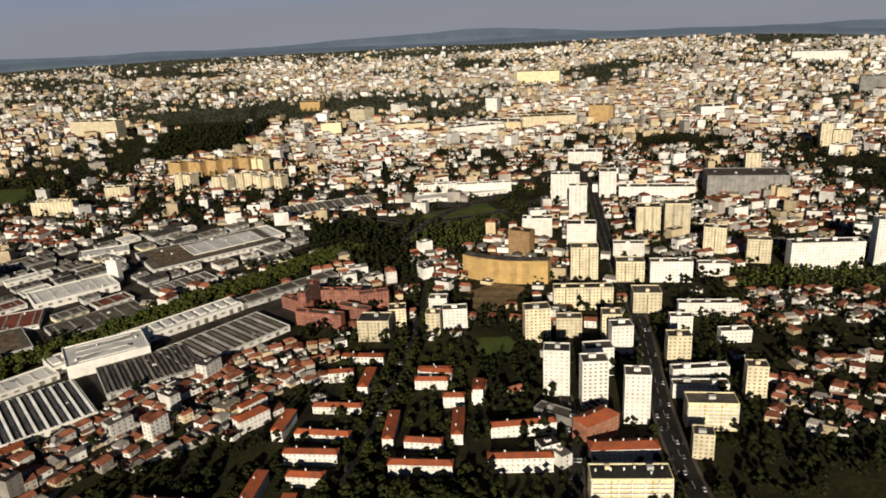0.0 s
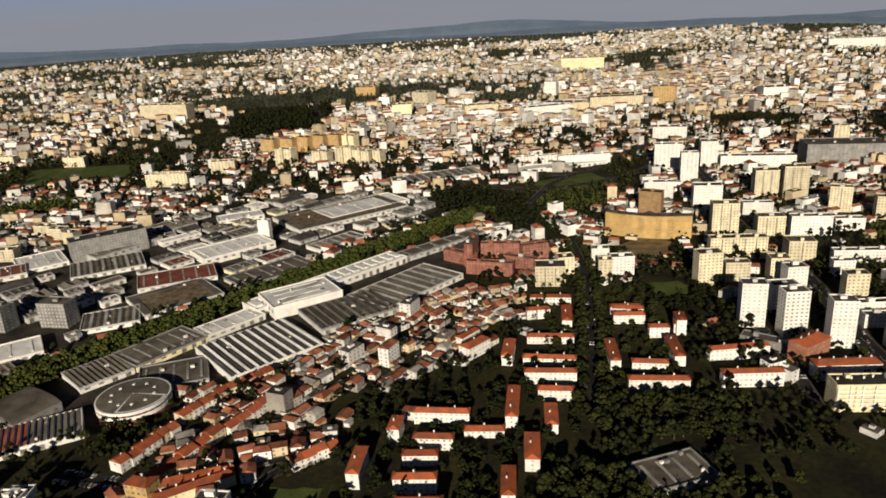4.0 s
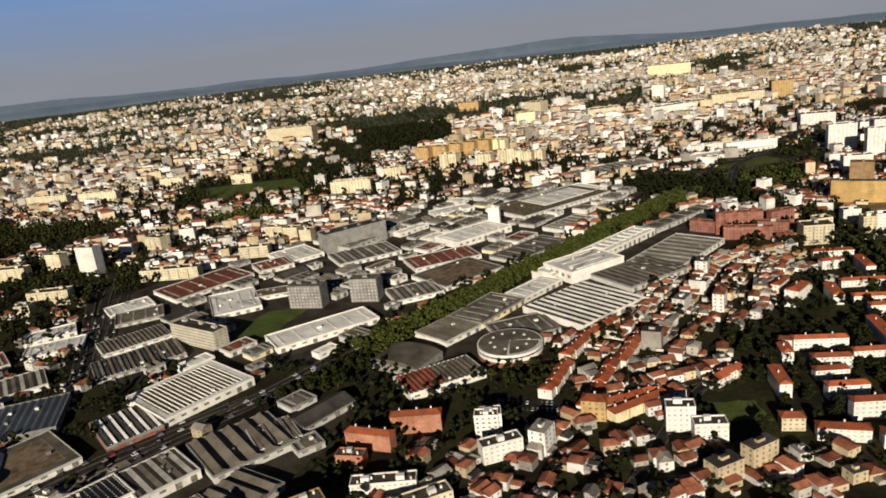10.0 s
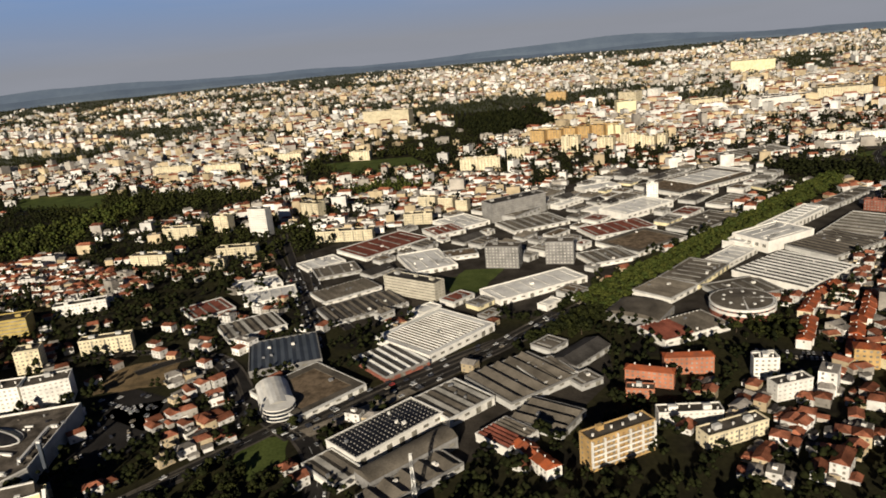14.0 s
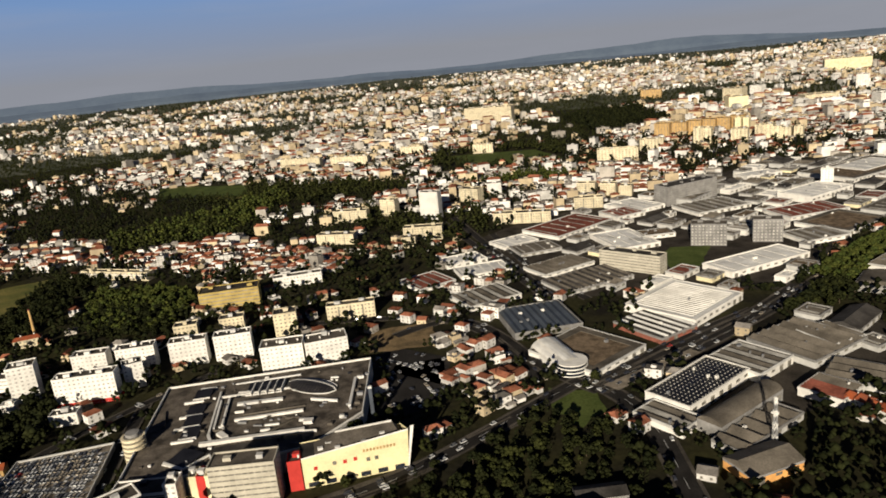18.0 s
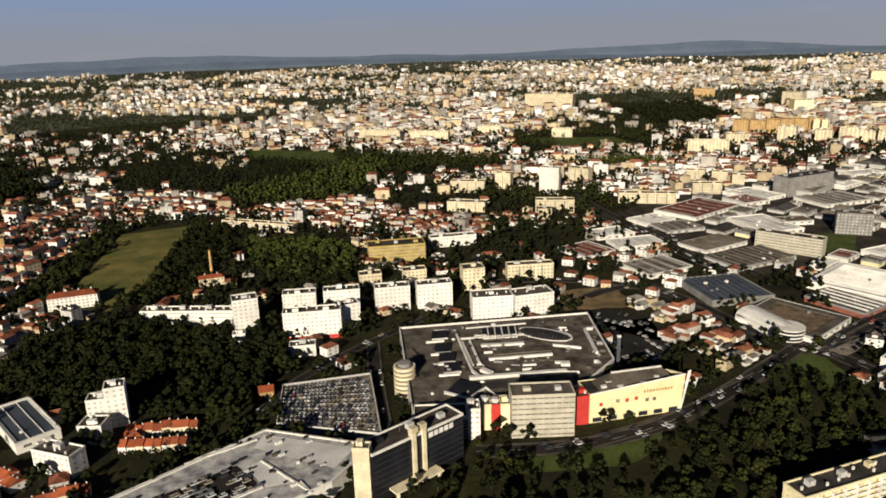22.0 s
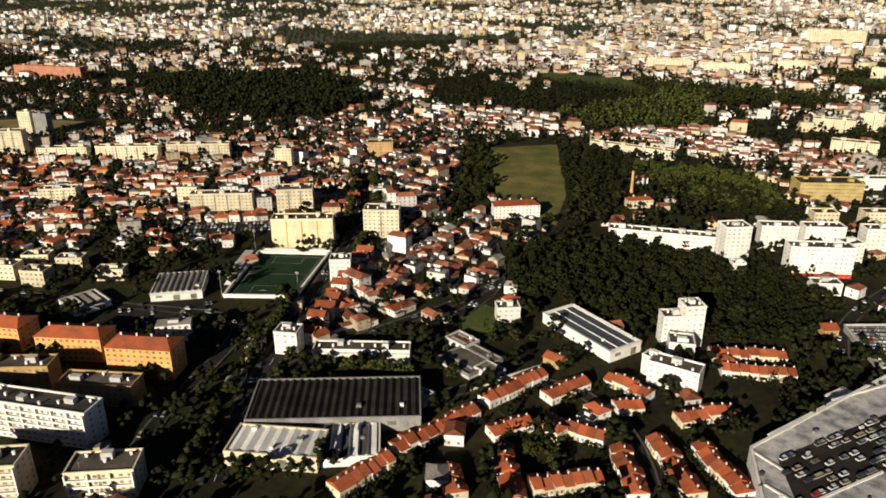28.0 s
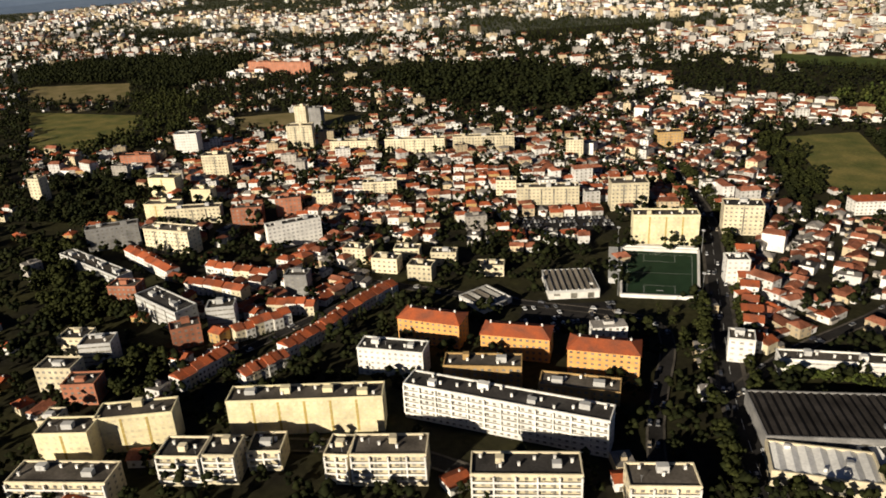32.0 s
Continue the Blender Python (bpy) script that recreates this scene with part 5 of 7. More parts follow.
# housing slabs among the trees
block(-135.3, 296.2, -9.1, 29.2, 6, 7, 'slab', roof='red')
block(-140, 273.6, -8.5, 20, 6, 6.7, 'slab', roof='red')
block(-146.6, 261.3, -4.7, 17, 6, 5.9, 'slab', roof='red')
block(-148.9, 241, -5, 19.7, 6, 7.8, 'slab', roof='red')
block(-146.9, 221, -4.8, 20.4, 6, 9.9, 'slab', roof='red')
block(-126.5, 207, -9, 19.9, 6, 9.3, 'slab', roof='red')
block(-72.5, 312.9, -9.8, 19.1, 6, 6.4, 'slab', roof='red')
block(-72.4, 331.3, -7.5, 29.3, 6, 7.4, 'slab', roof='red')
block(-69.3, 353.2, -10.9, 31.5, 6, 4.6, 'slab', roof='red')
block(-64.1, 381.5, -8.2, 29.4, 6, 4.8, 'slab', roof='red')
block(-66.2, 420.2, 2.4, 15.9, 6, 6.8, 'slab', roof='red')
block(-53.8, 442.9, -8.8, 28.6, 6, 5.8, 'slab', roof='red')
block(-13.2, 338.5, -10.8, 20.3, 6, 5.6, 'slab', roof='red')
block(-14.6, 317.3, -7.8, 33, 6, 6.4, 'slab', roof='red')
block(-4.9, 417, -12.9, 20.1, 6, 5.1, 'slab', roof='red')
block(-114.2, 281.5, -5.6, 20.2, 6, 4.1, 'slab', roof='red')
block(36.2, 315, -3.9, 32.7, 6, 8.7, 'slab', roof='red')
block(41.6, 346.9, 2.8, 36, 6, 7.5, 'slab', roof='red')
block(-8, 404, -6.6, 20.5, 6, 6.3, 'slab', roof='red')
block(-6.1, 419.7, -6.8, 20.8, 6, 5.3, 'slab', roof='red')
block(5, 381.1, -6.3, 12.4, 6, 7.2, 'slab', roof='red')
block(-159.2, 286, 79.5, 12.6, 6, 7.5, 'slab', roof='red')
block(-176.1, 254.3, 82.1, 21.4, 6, 8.6, 'slab', roof='red')
block(-92.7, 364.2, 78.2, 22.7, 6.5, 6.9, 'slab', roof='red')
block(-97.4, 301.2, 80.5, 31.4, 6.1, 7.2, 'slab', roof='red')
block(-93, 259.6, 82.4, 21.9, 6.8, 7, 'slab', roof='red')
block(-107, 235.8, 83.3, 21, 6, 6.1, 'slab', roof='red')
block(-79.1, 288.5, 82.8, 20.4, 6.2, 5.7, 'slab', roof='red')
block(-31.2, 354.2, 84.3, 28.7, 6, 6.3, 'slab', roof='red')
block(6.2, 353.4, 85, 27.3, 6.2, 6.7, 'slab', roof='red')
block(-48.6, 408.7, 80.8, 24.9, 6.3, 7.4, 'slab', roof='red')
block(20.7, 390.8, 74.9, 16.3, 6, 6.4, 'slab', roof='red')
block(-113, 371.7, 43.6, 19.4, 9, 8.2, 'slab', roof='red')
block(20.1, 386.1, 82, 13, 6, 10.6, 'slab', roof='red')
block(-116.6, 389.5, 46.5, 17.6, 6, 6.1, 'slab', roof='red')

# red brick courts
block(-91.4, 509, -20, 38.3, 7, 10.8, 'brick')
block(-79.2, 550, -8.3, 32.9, 7, 12.4, 'brick')
block(-66, 519.9, -31, 27, 7, 9.6, 'brick')
block(-51.9, 536.1, 12.1, 22.6, 7, 14.4, 'brick')
block(-113.8, 540.2, -40.6, 31.2, 7, 9.9, 'brick')
block(-103.9, 542.1, 74.9, 28.7, 7, 19.1, 'brick')

# halls beside the tree avenue
shed(-219.6, 506.1, 43.1, 144.7, 22.1, 5.8, 'louvre')
shed(-129.4, 582.9, 39.2, 93.8, 15.5, 5, 'grey')
shed(-199.2, 445.3, 31.2, 59.4, 43.8, 4.3, 'dark')
shed(-158.1, 486.3, 46.5, 83.8, 43.4, 4.3, 'whitegrey')
shed(-252.1, 392.5, 38.2, 63.4, 56.8, 4.3, 'striped')
shed(-319.4, 402.5, 49.7, 51.6, 31, 4.3, 'yellow')
shed(-348.1, 371.7, 44.1, 32.8, 31.2, 3.6, 'ribbed')
shed(-281.8, 435.2, 45.1, 45.4, 19.7, 4.3, 'white')
shed(-297.9, 362.9, 16.9, 40.5, 32.5, 3.6, 'grey')
round_hall(-309, 329.3, 20, 8)
shed(-374.2, 330.2, 56.5, 27.7, 36.5, 5, 'barrel')
shed(-353.1, 302.4, 25, 48.4, 26.7, 4.3, 'redwhite')

# trading estate west of the avenue
shed(-438.2, 397.7, 30.2, 76.8, 29.4, 4.3, 'white')
shed(-507.5, 317.4, 47.8, 59, 51, 5, 'court')
shed(-532.3, 280.6, 39.1, 30.7, 38.9, 3.6, 'brickhall')
block(-528.6, 400.7, -34.5, 50.2, 12, 13.9, 'office')
block(-458.6, 457.1, -14.8, 28, 14, 18, 'grid')
block(-412.1, 457.9, -12.2, 22.8, 14, 18.4, 'grid')
shed(-603.1, 300.7, 17, 44.2, 46.3, 4.3, 'blue')
shed(-575.9, 248.8, 47, 46.4, 48.6, 3.6, 'brownflat')
glass_barrel(-586, 226, -599.5, 257, 9.5)
shed(-524.5, 198.5, 45.5, 54, 25, 5.8, 'solar')
shed(-545, 168, 45.5, 17, 27, 4.0, 'whitegrey')
shed(-492.4, 225.1, 42.9, 31, 31.5, 5, 'whitegrey')
shed(-455.8, 247.5, 36.7, 46, 41.7, 4.3, 'gables')
shed(-419.2, 274.5, 47.9, 34.8, 17.4, 3.6, 'darkgable')
shed(-444.4, 205.2, 56.3, 25.4, 29.3, 3.6, 'gables')
shed(-440.7, 253.2, 29.2, 23.5, 25.9, 4.3, 'ribbed')
shed(-465, 189, 44.2, 21, 21.6, 4.3, 'redwhite')
shed(-511, 172.5, 42.5, 50, 12.5, 5.5, 'barrel')
shed(-508, 156, 42, 48, 15, 3.6, 'gables')
shed(-514.5, 128, 27, 26, 17, 4.5, 'orangegable')
lattice_mast(-505.1, 143.5, 24, ('pipe', 'sheet'), "pale grey steel lattice power pylon beside workshops")
shed(-421.3, 242.8, 32.2, 14.7, 13.4, 3.6, 'grey')
shed(-640.2, 350.7, 33.1, 41.5, 32.7, 3.6, 'whitegrey')
shed(-645.9, 417, 19.9, 42, 26.9, 2.9, 'white')
shed(-621.5, 494.9, 36.1, 36.5, 26.3, 2.9, 'white')
shed(-584.4, 415.3, 36.2, 48.7, 29.5, 2.9, 'ribbed')
shed(-565.1, 377, 31.8, 58.9, 35, 2.9, 'dark')
shed(-602.4, 469.9, 22.2, 37.6, 29.6, 2.9, 'grey')
shed(-525.3, 477.3, 21.3, 38.4, 55.4, 3.6, 'white')
shed(-496.4, 491.3, 12, 29.5, 18.5, 3.6, 'brownflat')
shed(-570.4, 538.7, 44.9, 76.4, 46.3, 3.6, 'red')
shed(-427.8, 580.1, 25.2, 60.7, 42.9, 3.6, 'whitegrey')
shed(-435.3, 630.2, 52.2, 69.1, 33.1, 6.5, 'grey')
shed(-385.6, 649.9, 42.8, 39.6, 12.2, 4.3, 'white')
shed(-374.5, 456.8, 19.6, 39.7, 32.5, 3.6, 'whitegrey')
shed(-339.5, 493.1, 37, 61, 48.7, 3.6, 'brownflat')
shed(-352.8, 539.2, 20.5, 62.5, 36.8, 3.6, 'red')
shed(-499, 603.1, 35.2, 39.9, 47, 3.6, 'white')
shed(-515.1, 573.1, 29.7, 33, 31.2, 4.3, 'red')
shed(-557.6, 641.6, 28.8, 45, 25.7, 3.6, 'ribbed')
shed(-321.5, 603.9, 37.3, 67.9, 36.9, 6.5, 'white')
block(-298, 637.1, -17.5, 11.6, 6, 20, 'white')
shed(-233.2, 710.9, 34.5, 127.6, 67, 4.3, 'brownflat')
shed(-342.7, 719.1, 22, 47.4, 24.4, 3.6, 'white')
shed(-163.5, 666, 27.1, 44.2, 19.4, 3.6, 'yellow')
shed(-273.3, 538.9, 42.2, 70.7, 33, 3.6, 'grey')
shed(-213.6, 732.8, 35.7, 97.5, 45.5, 4.3, 'white')
shed(-226.5, 610.5, 43.4, 52.6, 24.4, 3.6, 'whitegrey')
shed(-127.6, 855.1, 19.7, 112.1, 42.3, 4.3, 'whitegrey')
shed(33.6, 877.2, 12.3, 115.8, 22, 4.3, 'white')
shed(-665.4, 447.2, 28.2, 37.5, 25.2, 2.9, 'white')
shed(-688.4, 394, 38.8, 32.5, 33, 2.9, 'red')
block(-712, 618.7, -14.3, 21.4, 12, 29.6, 'white')
block(-764, 649.7, -14.7, 18.4, 12, 18.1, 'cream')
block(-673.7, 696, -27.5, 25.3, 14, 14.9, 'cream')
block(-804.3, 630.2, -4.9, 39.3, 12, 12.7, 'cream')
block(-679.8, 1075.3, -7.4, 34.3, 12, 14.2, 'cream')
block(-479.3, 906.8, -8.3, 48.9, 12, 16.2, 'cream')
block(-804.3, 1103.1, -9.8, 41.9, 12, 16.6, 'cream')
block(-991.2, 1056.2, -11, 75.3, 12, 17.2, 'cream')
block(-903.2, 1045.5, -10.1, 67.1, 12, 16, 'cream')
block(-613.6, 574.7, -4.5, 57.8, 12, 10.5, 'cream')
block(-543.7, 621.1, -2.9, 29.9, 12, 11, 'cream')
block(-539.1, 697.1, -17.1, 21.2, 12, 11.3, 'cream')
block(-516.2, 677, -16.8, 17, 12, 13, 'cream')
block(-498.1, 666.4, -16.7, 13.3, 12, 11.5, 'cream')
block(-797.9, 538.4, -7.3, 39, 12, 9.7, 'cream')
block(-709.6, 533.4, 0.1, 38.1, 12, 12.8, 'cream')
block(-719.9, 508.6, 1.9, 13, 12, 9.7, 'cream')
estate([(-593, 344), (-656, 520), (-619, 565), (-466, 682), (-295, 812), (-146, 770), (-127, 711), (-294, 521), (-371, 428), (-418, 365), (-442, 339), (-472, 344)], 46.4, 0.97)
estate([(-398, 329), (-344, 395), (-269, 480), (-83, 624), (-109, 515), (-179, 436), (-261, 358), (-327, 313)], 46.4, 0.95)
estate([(-537, 172), (-528, 240), (-487, 264), (-435, 294), (-401, 289), (-405, 247), (-437, 199), (-478, 175), (-511, 157)], 46.4, 0.95)

# far estate of towers
block(-382.5, 1090.1, -27, 24.4, 18, 22.5, 'ochre')
block(-354.3, 1093.8, -27.4, 24.2, 18, 21.5, 'ochre')
block(-330.8, 1096.8, -27.7, 24.1, 18, 22, 'ochre')
block(-307.3, 1099.9, -28, 23.9, 18, 22.5, 'ochre')
block(-283.6, 1103, -28.3, 23.8, 18, 22.1, 'ochre')
block(-260, 1106.1, -28.7, 23.6, 18, 23.5, 'ochre')
block(-347.2, 993.8, -25.3, 12.7, 16, 24.1, 'cream')
block(-334.5, 992.5, -25.4, 12.6, 16, 23.3, 'cream')
block(-294.2, 988.2, -25.7, 12.4, 16, 19, 'cream')
block(-283.4, 987, -25.8, 12.3, 16, 18.3, 'cream')
block(-261, 984.6, -26, 12.1, 16, 21.9, 'cream')
block(-248.7, 983.3, -26.1, 12.1, 16, 22.8, 'cream')
block(-236.4, 982, -26.2, 12, 16, 18.7, 'cream')
block(-224.1, 980.7, -26.3, 11.9, 16, 16.2, 'cream')
block(-207.8, 978.9, -26.5, 11.8, 16, 16.8, 'cream')
block(-263.4, 1087.8, -28.3, 8.7, 16, 22.2, 'yellow')
block(-252.4, 1081.9, -28.3, 8.6, 16, 22.1, 'yellow')
block(-423, 964.7, -0.9, 33.6, 14, 16.9, 'cream')
block(-479.2, 901.4, -6.1, 56.3, 14, 16.2, 'cream')

# far landmarks
block(-689.1, 1529.9, -14.3, 110, 30, 35.6, 'cream')
block(142.9, 1408.6, -24, 93.8, 40, 10.2, 'white')
block(-66.8, 1655.8, -41.9, 27, 25, 21.2, 'white')
block(-284.5, 1805, -14.4, 51.3, 30, 20.2, 'ochre')
block(231.8, 1394, -11.7, 71.4, 40, 22.2, 'ochre')
block(324.8, 1389.9, -15.8, 39.4, 30, 33, 'ochre')
block(-142.9, 1562.8, -39.1, 42.7, 30, 27.8, 'cream')
block(-34.5, 1377.9, 4.2, 63.9, 30, 19.1, 'cream')
block(75.9, 1302.1, 14.3, 84.9, 25, 20, 'white')
block(-186.4, 1389.4, 0.9, 37.4, 30, 26.7, 'yellow')
block(222.4, 1357.5, -4.3, 99, 30, 23, 'cream')
block(340.7, 1428.5, -20.2, 43.4, 30, 26.3, 'ochre')
block(543.8, 1394.7, -5.2, 52.4, 40, 19.2, 'white')
block(141.2, 1602.3, -21.4, 25.6, 30, 30.4, 'white')
block(322.9, 2138.5, -14.6, 121.1, 50, 35, 'yellow')
block(967, 1588.6, -25.6, 48, 30, 36.2, 'grey')
block(1250.6, 2357.5, -22.5, 159.9, 60, 31.5, 'white')
block(3.3, 904.2, 2.7, 54.1, 10, 11.1, 'white')
block(63.8, 890.6, -0.6, 67.5, 10, 12.4, 'white')
block(223, 1037.7, -15, 48, 25, 16.6, 'white')

# near houses and flats
block(-273.2, 245.2, -19.2, 12.3, 9, 11.1, 'ochre', roof='red')
block(-326.4, 241.2, -0.6, 11, 9, 11.1, 'white')
block(-250.5, 247.3, 27.6, 35.9, 7, 5.8, 'yellow', roof='red')
block(-362.8, 181.4, 21.5, 32.5, 9, 7.4, 'cream')
block(-416.1, 171, 26.5, 34.2, 9, 15.5, 'ochre', balcony=True)
block(-387.5, 237.7, -20.6, 25.1, 7, 9, 'terracotta', roof='red')
block(-364.5, 249.7, -2.9, 26.2, 7, 10.1, 'terracotta', roof='red')
block(-395.5, 223.2, -13.1, 14.2, 7, 6.4, 'terracotta')
block(-235.7, 226.8, -10.7, 13.6, 8, 13.2, 'white')
block(-225.3, 215.7, -6.9, 15.2, 8, 9.3, 'white')
block(-323.2, 217.7, 16.3, 20.2, 8, 9.1, 'white')
block(-328.4, 238.1, -5.7, 11.9, 7, 12.2, 'white')
block(-168.9, 206, -16.2, 21.9, 7, 6.4, 'slab', roof='red')
block(-144.2, 195.4, -13.2, 24.2, 7, 7.1, 'slab', roof='red')
block(-186.2, 218.4, -10.7, 10.4, 7, 6.9, 'cream', roof='red')
block(-377.5, 198.6, -1.1, 30.2, 8, 6.6, 'white')
terrace(-292, 266.5, -274, 300.6, 6, 8, 5)
terrace(-274.9, 308.1, -256.3, 334.9, 5, 8, 5)
terrace(-256.3, 334.9, -235.2, 355.6, 5, 8, 5)
terrace(-266.7, 245.8, -234.4, 256.3, 6, 8, 5)
terrace(-275.4, 244.8, -248.7, 294.7, 6, 8, 5)
terrace(-245.6, 294, -221.2, 334.3, 6, 8, 5)
terrace(-207.2, 259.4, -186.5, 273.7, 4, 8, 5)
terrace(-463.4, 179.1, -449.5, 154.3, 5, 8, 5)
terrace(-1019, -14.6, -1000.1, 18.1, 9, 7.4, 3.3)
terrace(-998, 24.8, -981.1, 52.6, 7, 7.4, 3.3)
terrace(-976.4, 35.4, -963.6, 52, 5, 7.4, 3.3)
terrace(-959.2, 58.1, -942.1, 48.9, 5, 7.4, 3.3)
terrace(-1029.8, -40.7, -1019.3, -18.9, 7, 7.4, 3.3)
terrace(-990.7, 4.7, -978.8, 16.2, 5, 7.4, 3.3)
terrace(-976.4, 18.1, -953.7, 14.4, 7, 7.4, 3.3)
terrace(-990.7, -0.5, -979, -26.7, 7, 7.4, 3.3)
terrace(-939.8, 22.9, -925, -4.7, 7, 7.4, 3.3)
terrace(-951.4, 11.9, -942.1, -10.8, 6, 7.4, 3.3)
terrace(-923.9, 23.4, -909.6, 0.8, 7, 7.4, 3.3)
terrace(-917.3, 92.5, -886.8, 100.8, 8, 7.4, 3.3)
terrace(-913.8, 79.9, -884.2, 84.9, 8, 7.4, 3.3)
terrace(-927.7, 37, -907.8, 49.1, 6, 7.4, 3.3)
terrace(-970.6, -19.6, -949.9, -6.4, 7, 7.4, 3.3)
terrace(-1004.1, -18.2, -996.8, -30.3, 4, 7.4, 3.3)
terrace(-950.4, 35.8, -941.4, 41, 4, 7.4, 3.3)
terrace(-1294, -81.3, -1292.1, -51.6, 7, 8, 6)
terrace(-1271.9, -67.1, -1266.4, -45.6, 6, 8, 6)
terrace(-1269.7, -41.9, -1266.1, -3.6, 8, 8, 6)
terrace(-1267.8, -1.3, -1262.1, 34.9, 7, 8, 6)
terrace(-1303.4, -40.1, -1291.8, -14.4, 6, 8, 6)
terrace(-1310, -12.5, -1287.3, -3, 5, 8, 6)
terrace(-1370.9, -9.6, -1334, -5.4, 6, 8, 6)
terrace(-1376.7, 11.7, -1334.8, 16.6, 7, 8, 6)
terrace(-1445, 10.9, -1392.1, -2.7, 6, 8, 6)
dwelling(-1091.2, 50.2, 5.4, 7, 8, 6, 'white', "gable", "house", "white gabled house with a red clay roof beside the avenue", "houses of the quarter")
dwelling(-1093.4, 62.4, 9.4, 8, 8, 8, 'white', "gable", "house", "white gabled house with a red clay roof beside the avenue", "houses of the quarter")
dwelling(-1095.6, 74.7, 13.4, 9, 8, 7, 'cream', "gable", "house", "white gabled house with a red clay roof beside the avenue", "houses of the quarter")
dwelling(-1097.9, 86.9, 6.4, 7, 8, 6, 'white', "gable", "house", "white gabled house with a red clay roof beside the avenue", "houses of the quarter")
dwelling(-1100.1, 99.2, 10.4, 8, 8, 8, 'white', "gable", "house", "white gabled house with a red clay roof beside the avenue", "houses of the quarter")
dwelling(-1102.3, 111.4, 14.4, 9, 8, 7, 'cream', "gable", "house", "white gabled house with a red clay roof beside the avenue", "houses of the quarter")
dwelling(-1104.6, 123.7, 7.4, 7, 8, 6, 'white', "gable", "house", "white gabled house with a red clay roof beside the avenue", "houses of the quarter")
dwelling(-1106.8, 135.9, 11.4, 8, 8, 8, 'white', "gable", "house", "white gabled house with a red clay roof beside the avenue", "houses of the quarter")
dwelling(-1109.1, 148.2, 15.4, 9, 8, 7, 'cream', "gable", "house", "white gabled house with a red clay roof beside the avenue", "houses of the quarter")

# shopping centre and its neighbours
centre = mall(-786.1, 104.5, -709.2, 138.2, -809.6, 203.9, -699.6, 233, -690.7, 169)
roof_bar(centre, -773.7, 190.3, -737.7, 199, 1.2, 9.7, 0.9, "white")
roof_bar(centre, -771.4, 186.6, -762.9, 156.9, 1, 9.7, 0.9, "sheet")
roof_bar(centre, -767.4, 188.5, -759.7, 159.4, 1, 9.7, 1.2, "white")
roof_bar(centre, -755.3, 164.7, -722.3, 173, 1.6, 9.7, 1.2, "white")
roof_bar(centre, -763.7, 142, -715.7, 153.5, 2.2, 9.7, 1.6, "white")
roof_bar(centre, -791.1, 184.5, -781.5, 187.3, 1.2, 9.7, 1, "white")
roof_bar(centre, -786.3, 168.6, -775.2, 170.9, 1.2, 9.7, 1, "white")
roof_bar(centre, -783.5, 156.6, -771.1, 159.2, 1.2, 9.7, 1, "white")
roof_bar(centre, -779.1, 144.5, -768.9, 146.9, 1.2, 9.7, 1, "white")
roof_bar(centre, -788.9, 200.7, -780.6, 202.3, 1, 9.7, 1, "white")
roof_bar(centre, -760.5, 181.8, -737.3, 186.2, 2.2, 9.7, 1.2, "sheet")
roof_bar(centre, -737, 148.2, -724.6, 165, 1, 9.7, 0.8, "fibre")
roof_bar(centre, -774.4, 127.9, -762.4, 122.2, 1, 9.7, 0.8, "sheet")
roof_bar(centre, -755.2, 133.4, -762.4, 122.2, 0.8, 9.7, 0.8, "sheet")
roof_bar(centre, -755.2, 133.9, -749.9, 125.7, 0.8, 9.7, 0.8, "sheet")
roof_bar(centre, -721.6, 184.7, -706.6, 181.9, 1.2, 9.7, 1.2, "sheet")
roof_bar(centre, -703.1, 207.3, -698.9, 175.4, 1.4, 9.7, 1.4, "sheet")
roof_bar(centre, -758.2, 152.3, -753.1, 147.9, 3, 9.7, 1.5, "white")
roof_bar(centre, -718.4, 161.3, -713.8, 161.5, 3.5, 9.7, 1.6, "white")
roof_bar(centre, -770.9, 206, -736.3, 215.3, 0.9, 9.7, 0.7, "sheet")
roof_bar(centre, -753.3, 170.7, -722.9, 178.5, 0.7, 9.7, 0.7, "fibre")
roof_bar(centre, -798, 176.1, -791.2, 161.3, 1.2, 9.7, 0.8, "fibre")
roof_field(centre, -789.6, 187.4, -781.7, 187.9, -778.7, 201.8, -784.7, 201.9, 9.76, "solar")
roof_field(centre, -783.7, 169.4, -776, 171.6, -778.3, 181.8, -785.5, 180.4, 9.76, "solar")
roof_field(centre, -780.3, 158.1, -771.6, 160, -773.8, 169, -781.4, 167.4, 9.76, "solar")
roof_field(centre, -776.5, 146.4, -768.7, 148.1, -770.8, 156.2, -777.5, 155.2, 9.76, "solar")
roof_field(centre, -774, 193.8, -738.5, 202, -736.6, 213.7, -773, 205.3, 9.76, "deck")
roof_field(centre, -773.6, 129.5, -761.9, 125.7, -755.2, 133.4, -769.2, 139, 9.76, "dark")
roof_field(centre, -782.9, 112, -770, 122.6, -759.5, 119.2, -760.1, 113.5, 9.76, "solar")
roof_field(centre, -763.5, 138.7, -716.4, 150.5, -712.9, 142.2, -755.5, 132, 9.76, "dark")
oval_dome(centre, -725.5, 200, -22, 16, 7.5, 9.75, 2.6)
for i in range(5):
    u, v = -760 + 3.9 * i, 191.5 + 0.8 * i
    roof_wedge(centre, u, v, u + 2.8, v + 0.6, u + 1.2, v + 13, u - 1.6, v + 12.4, 9.8, 1.6)
    roof_bar(centre, u + 3.2, v, u + 1.6, v + 12.8, 0.5, 9.8, 1.9, "white")
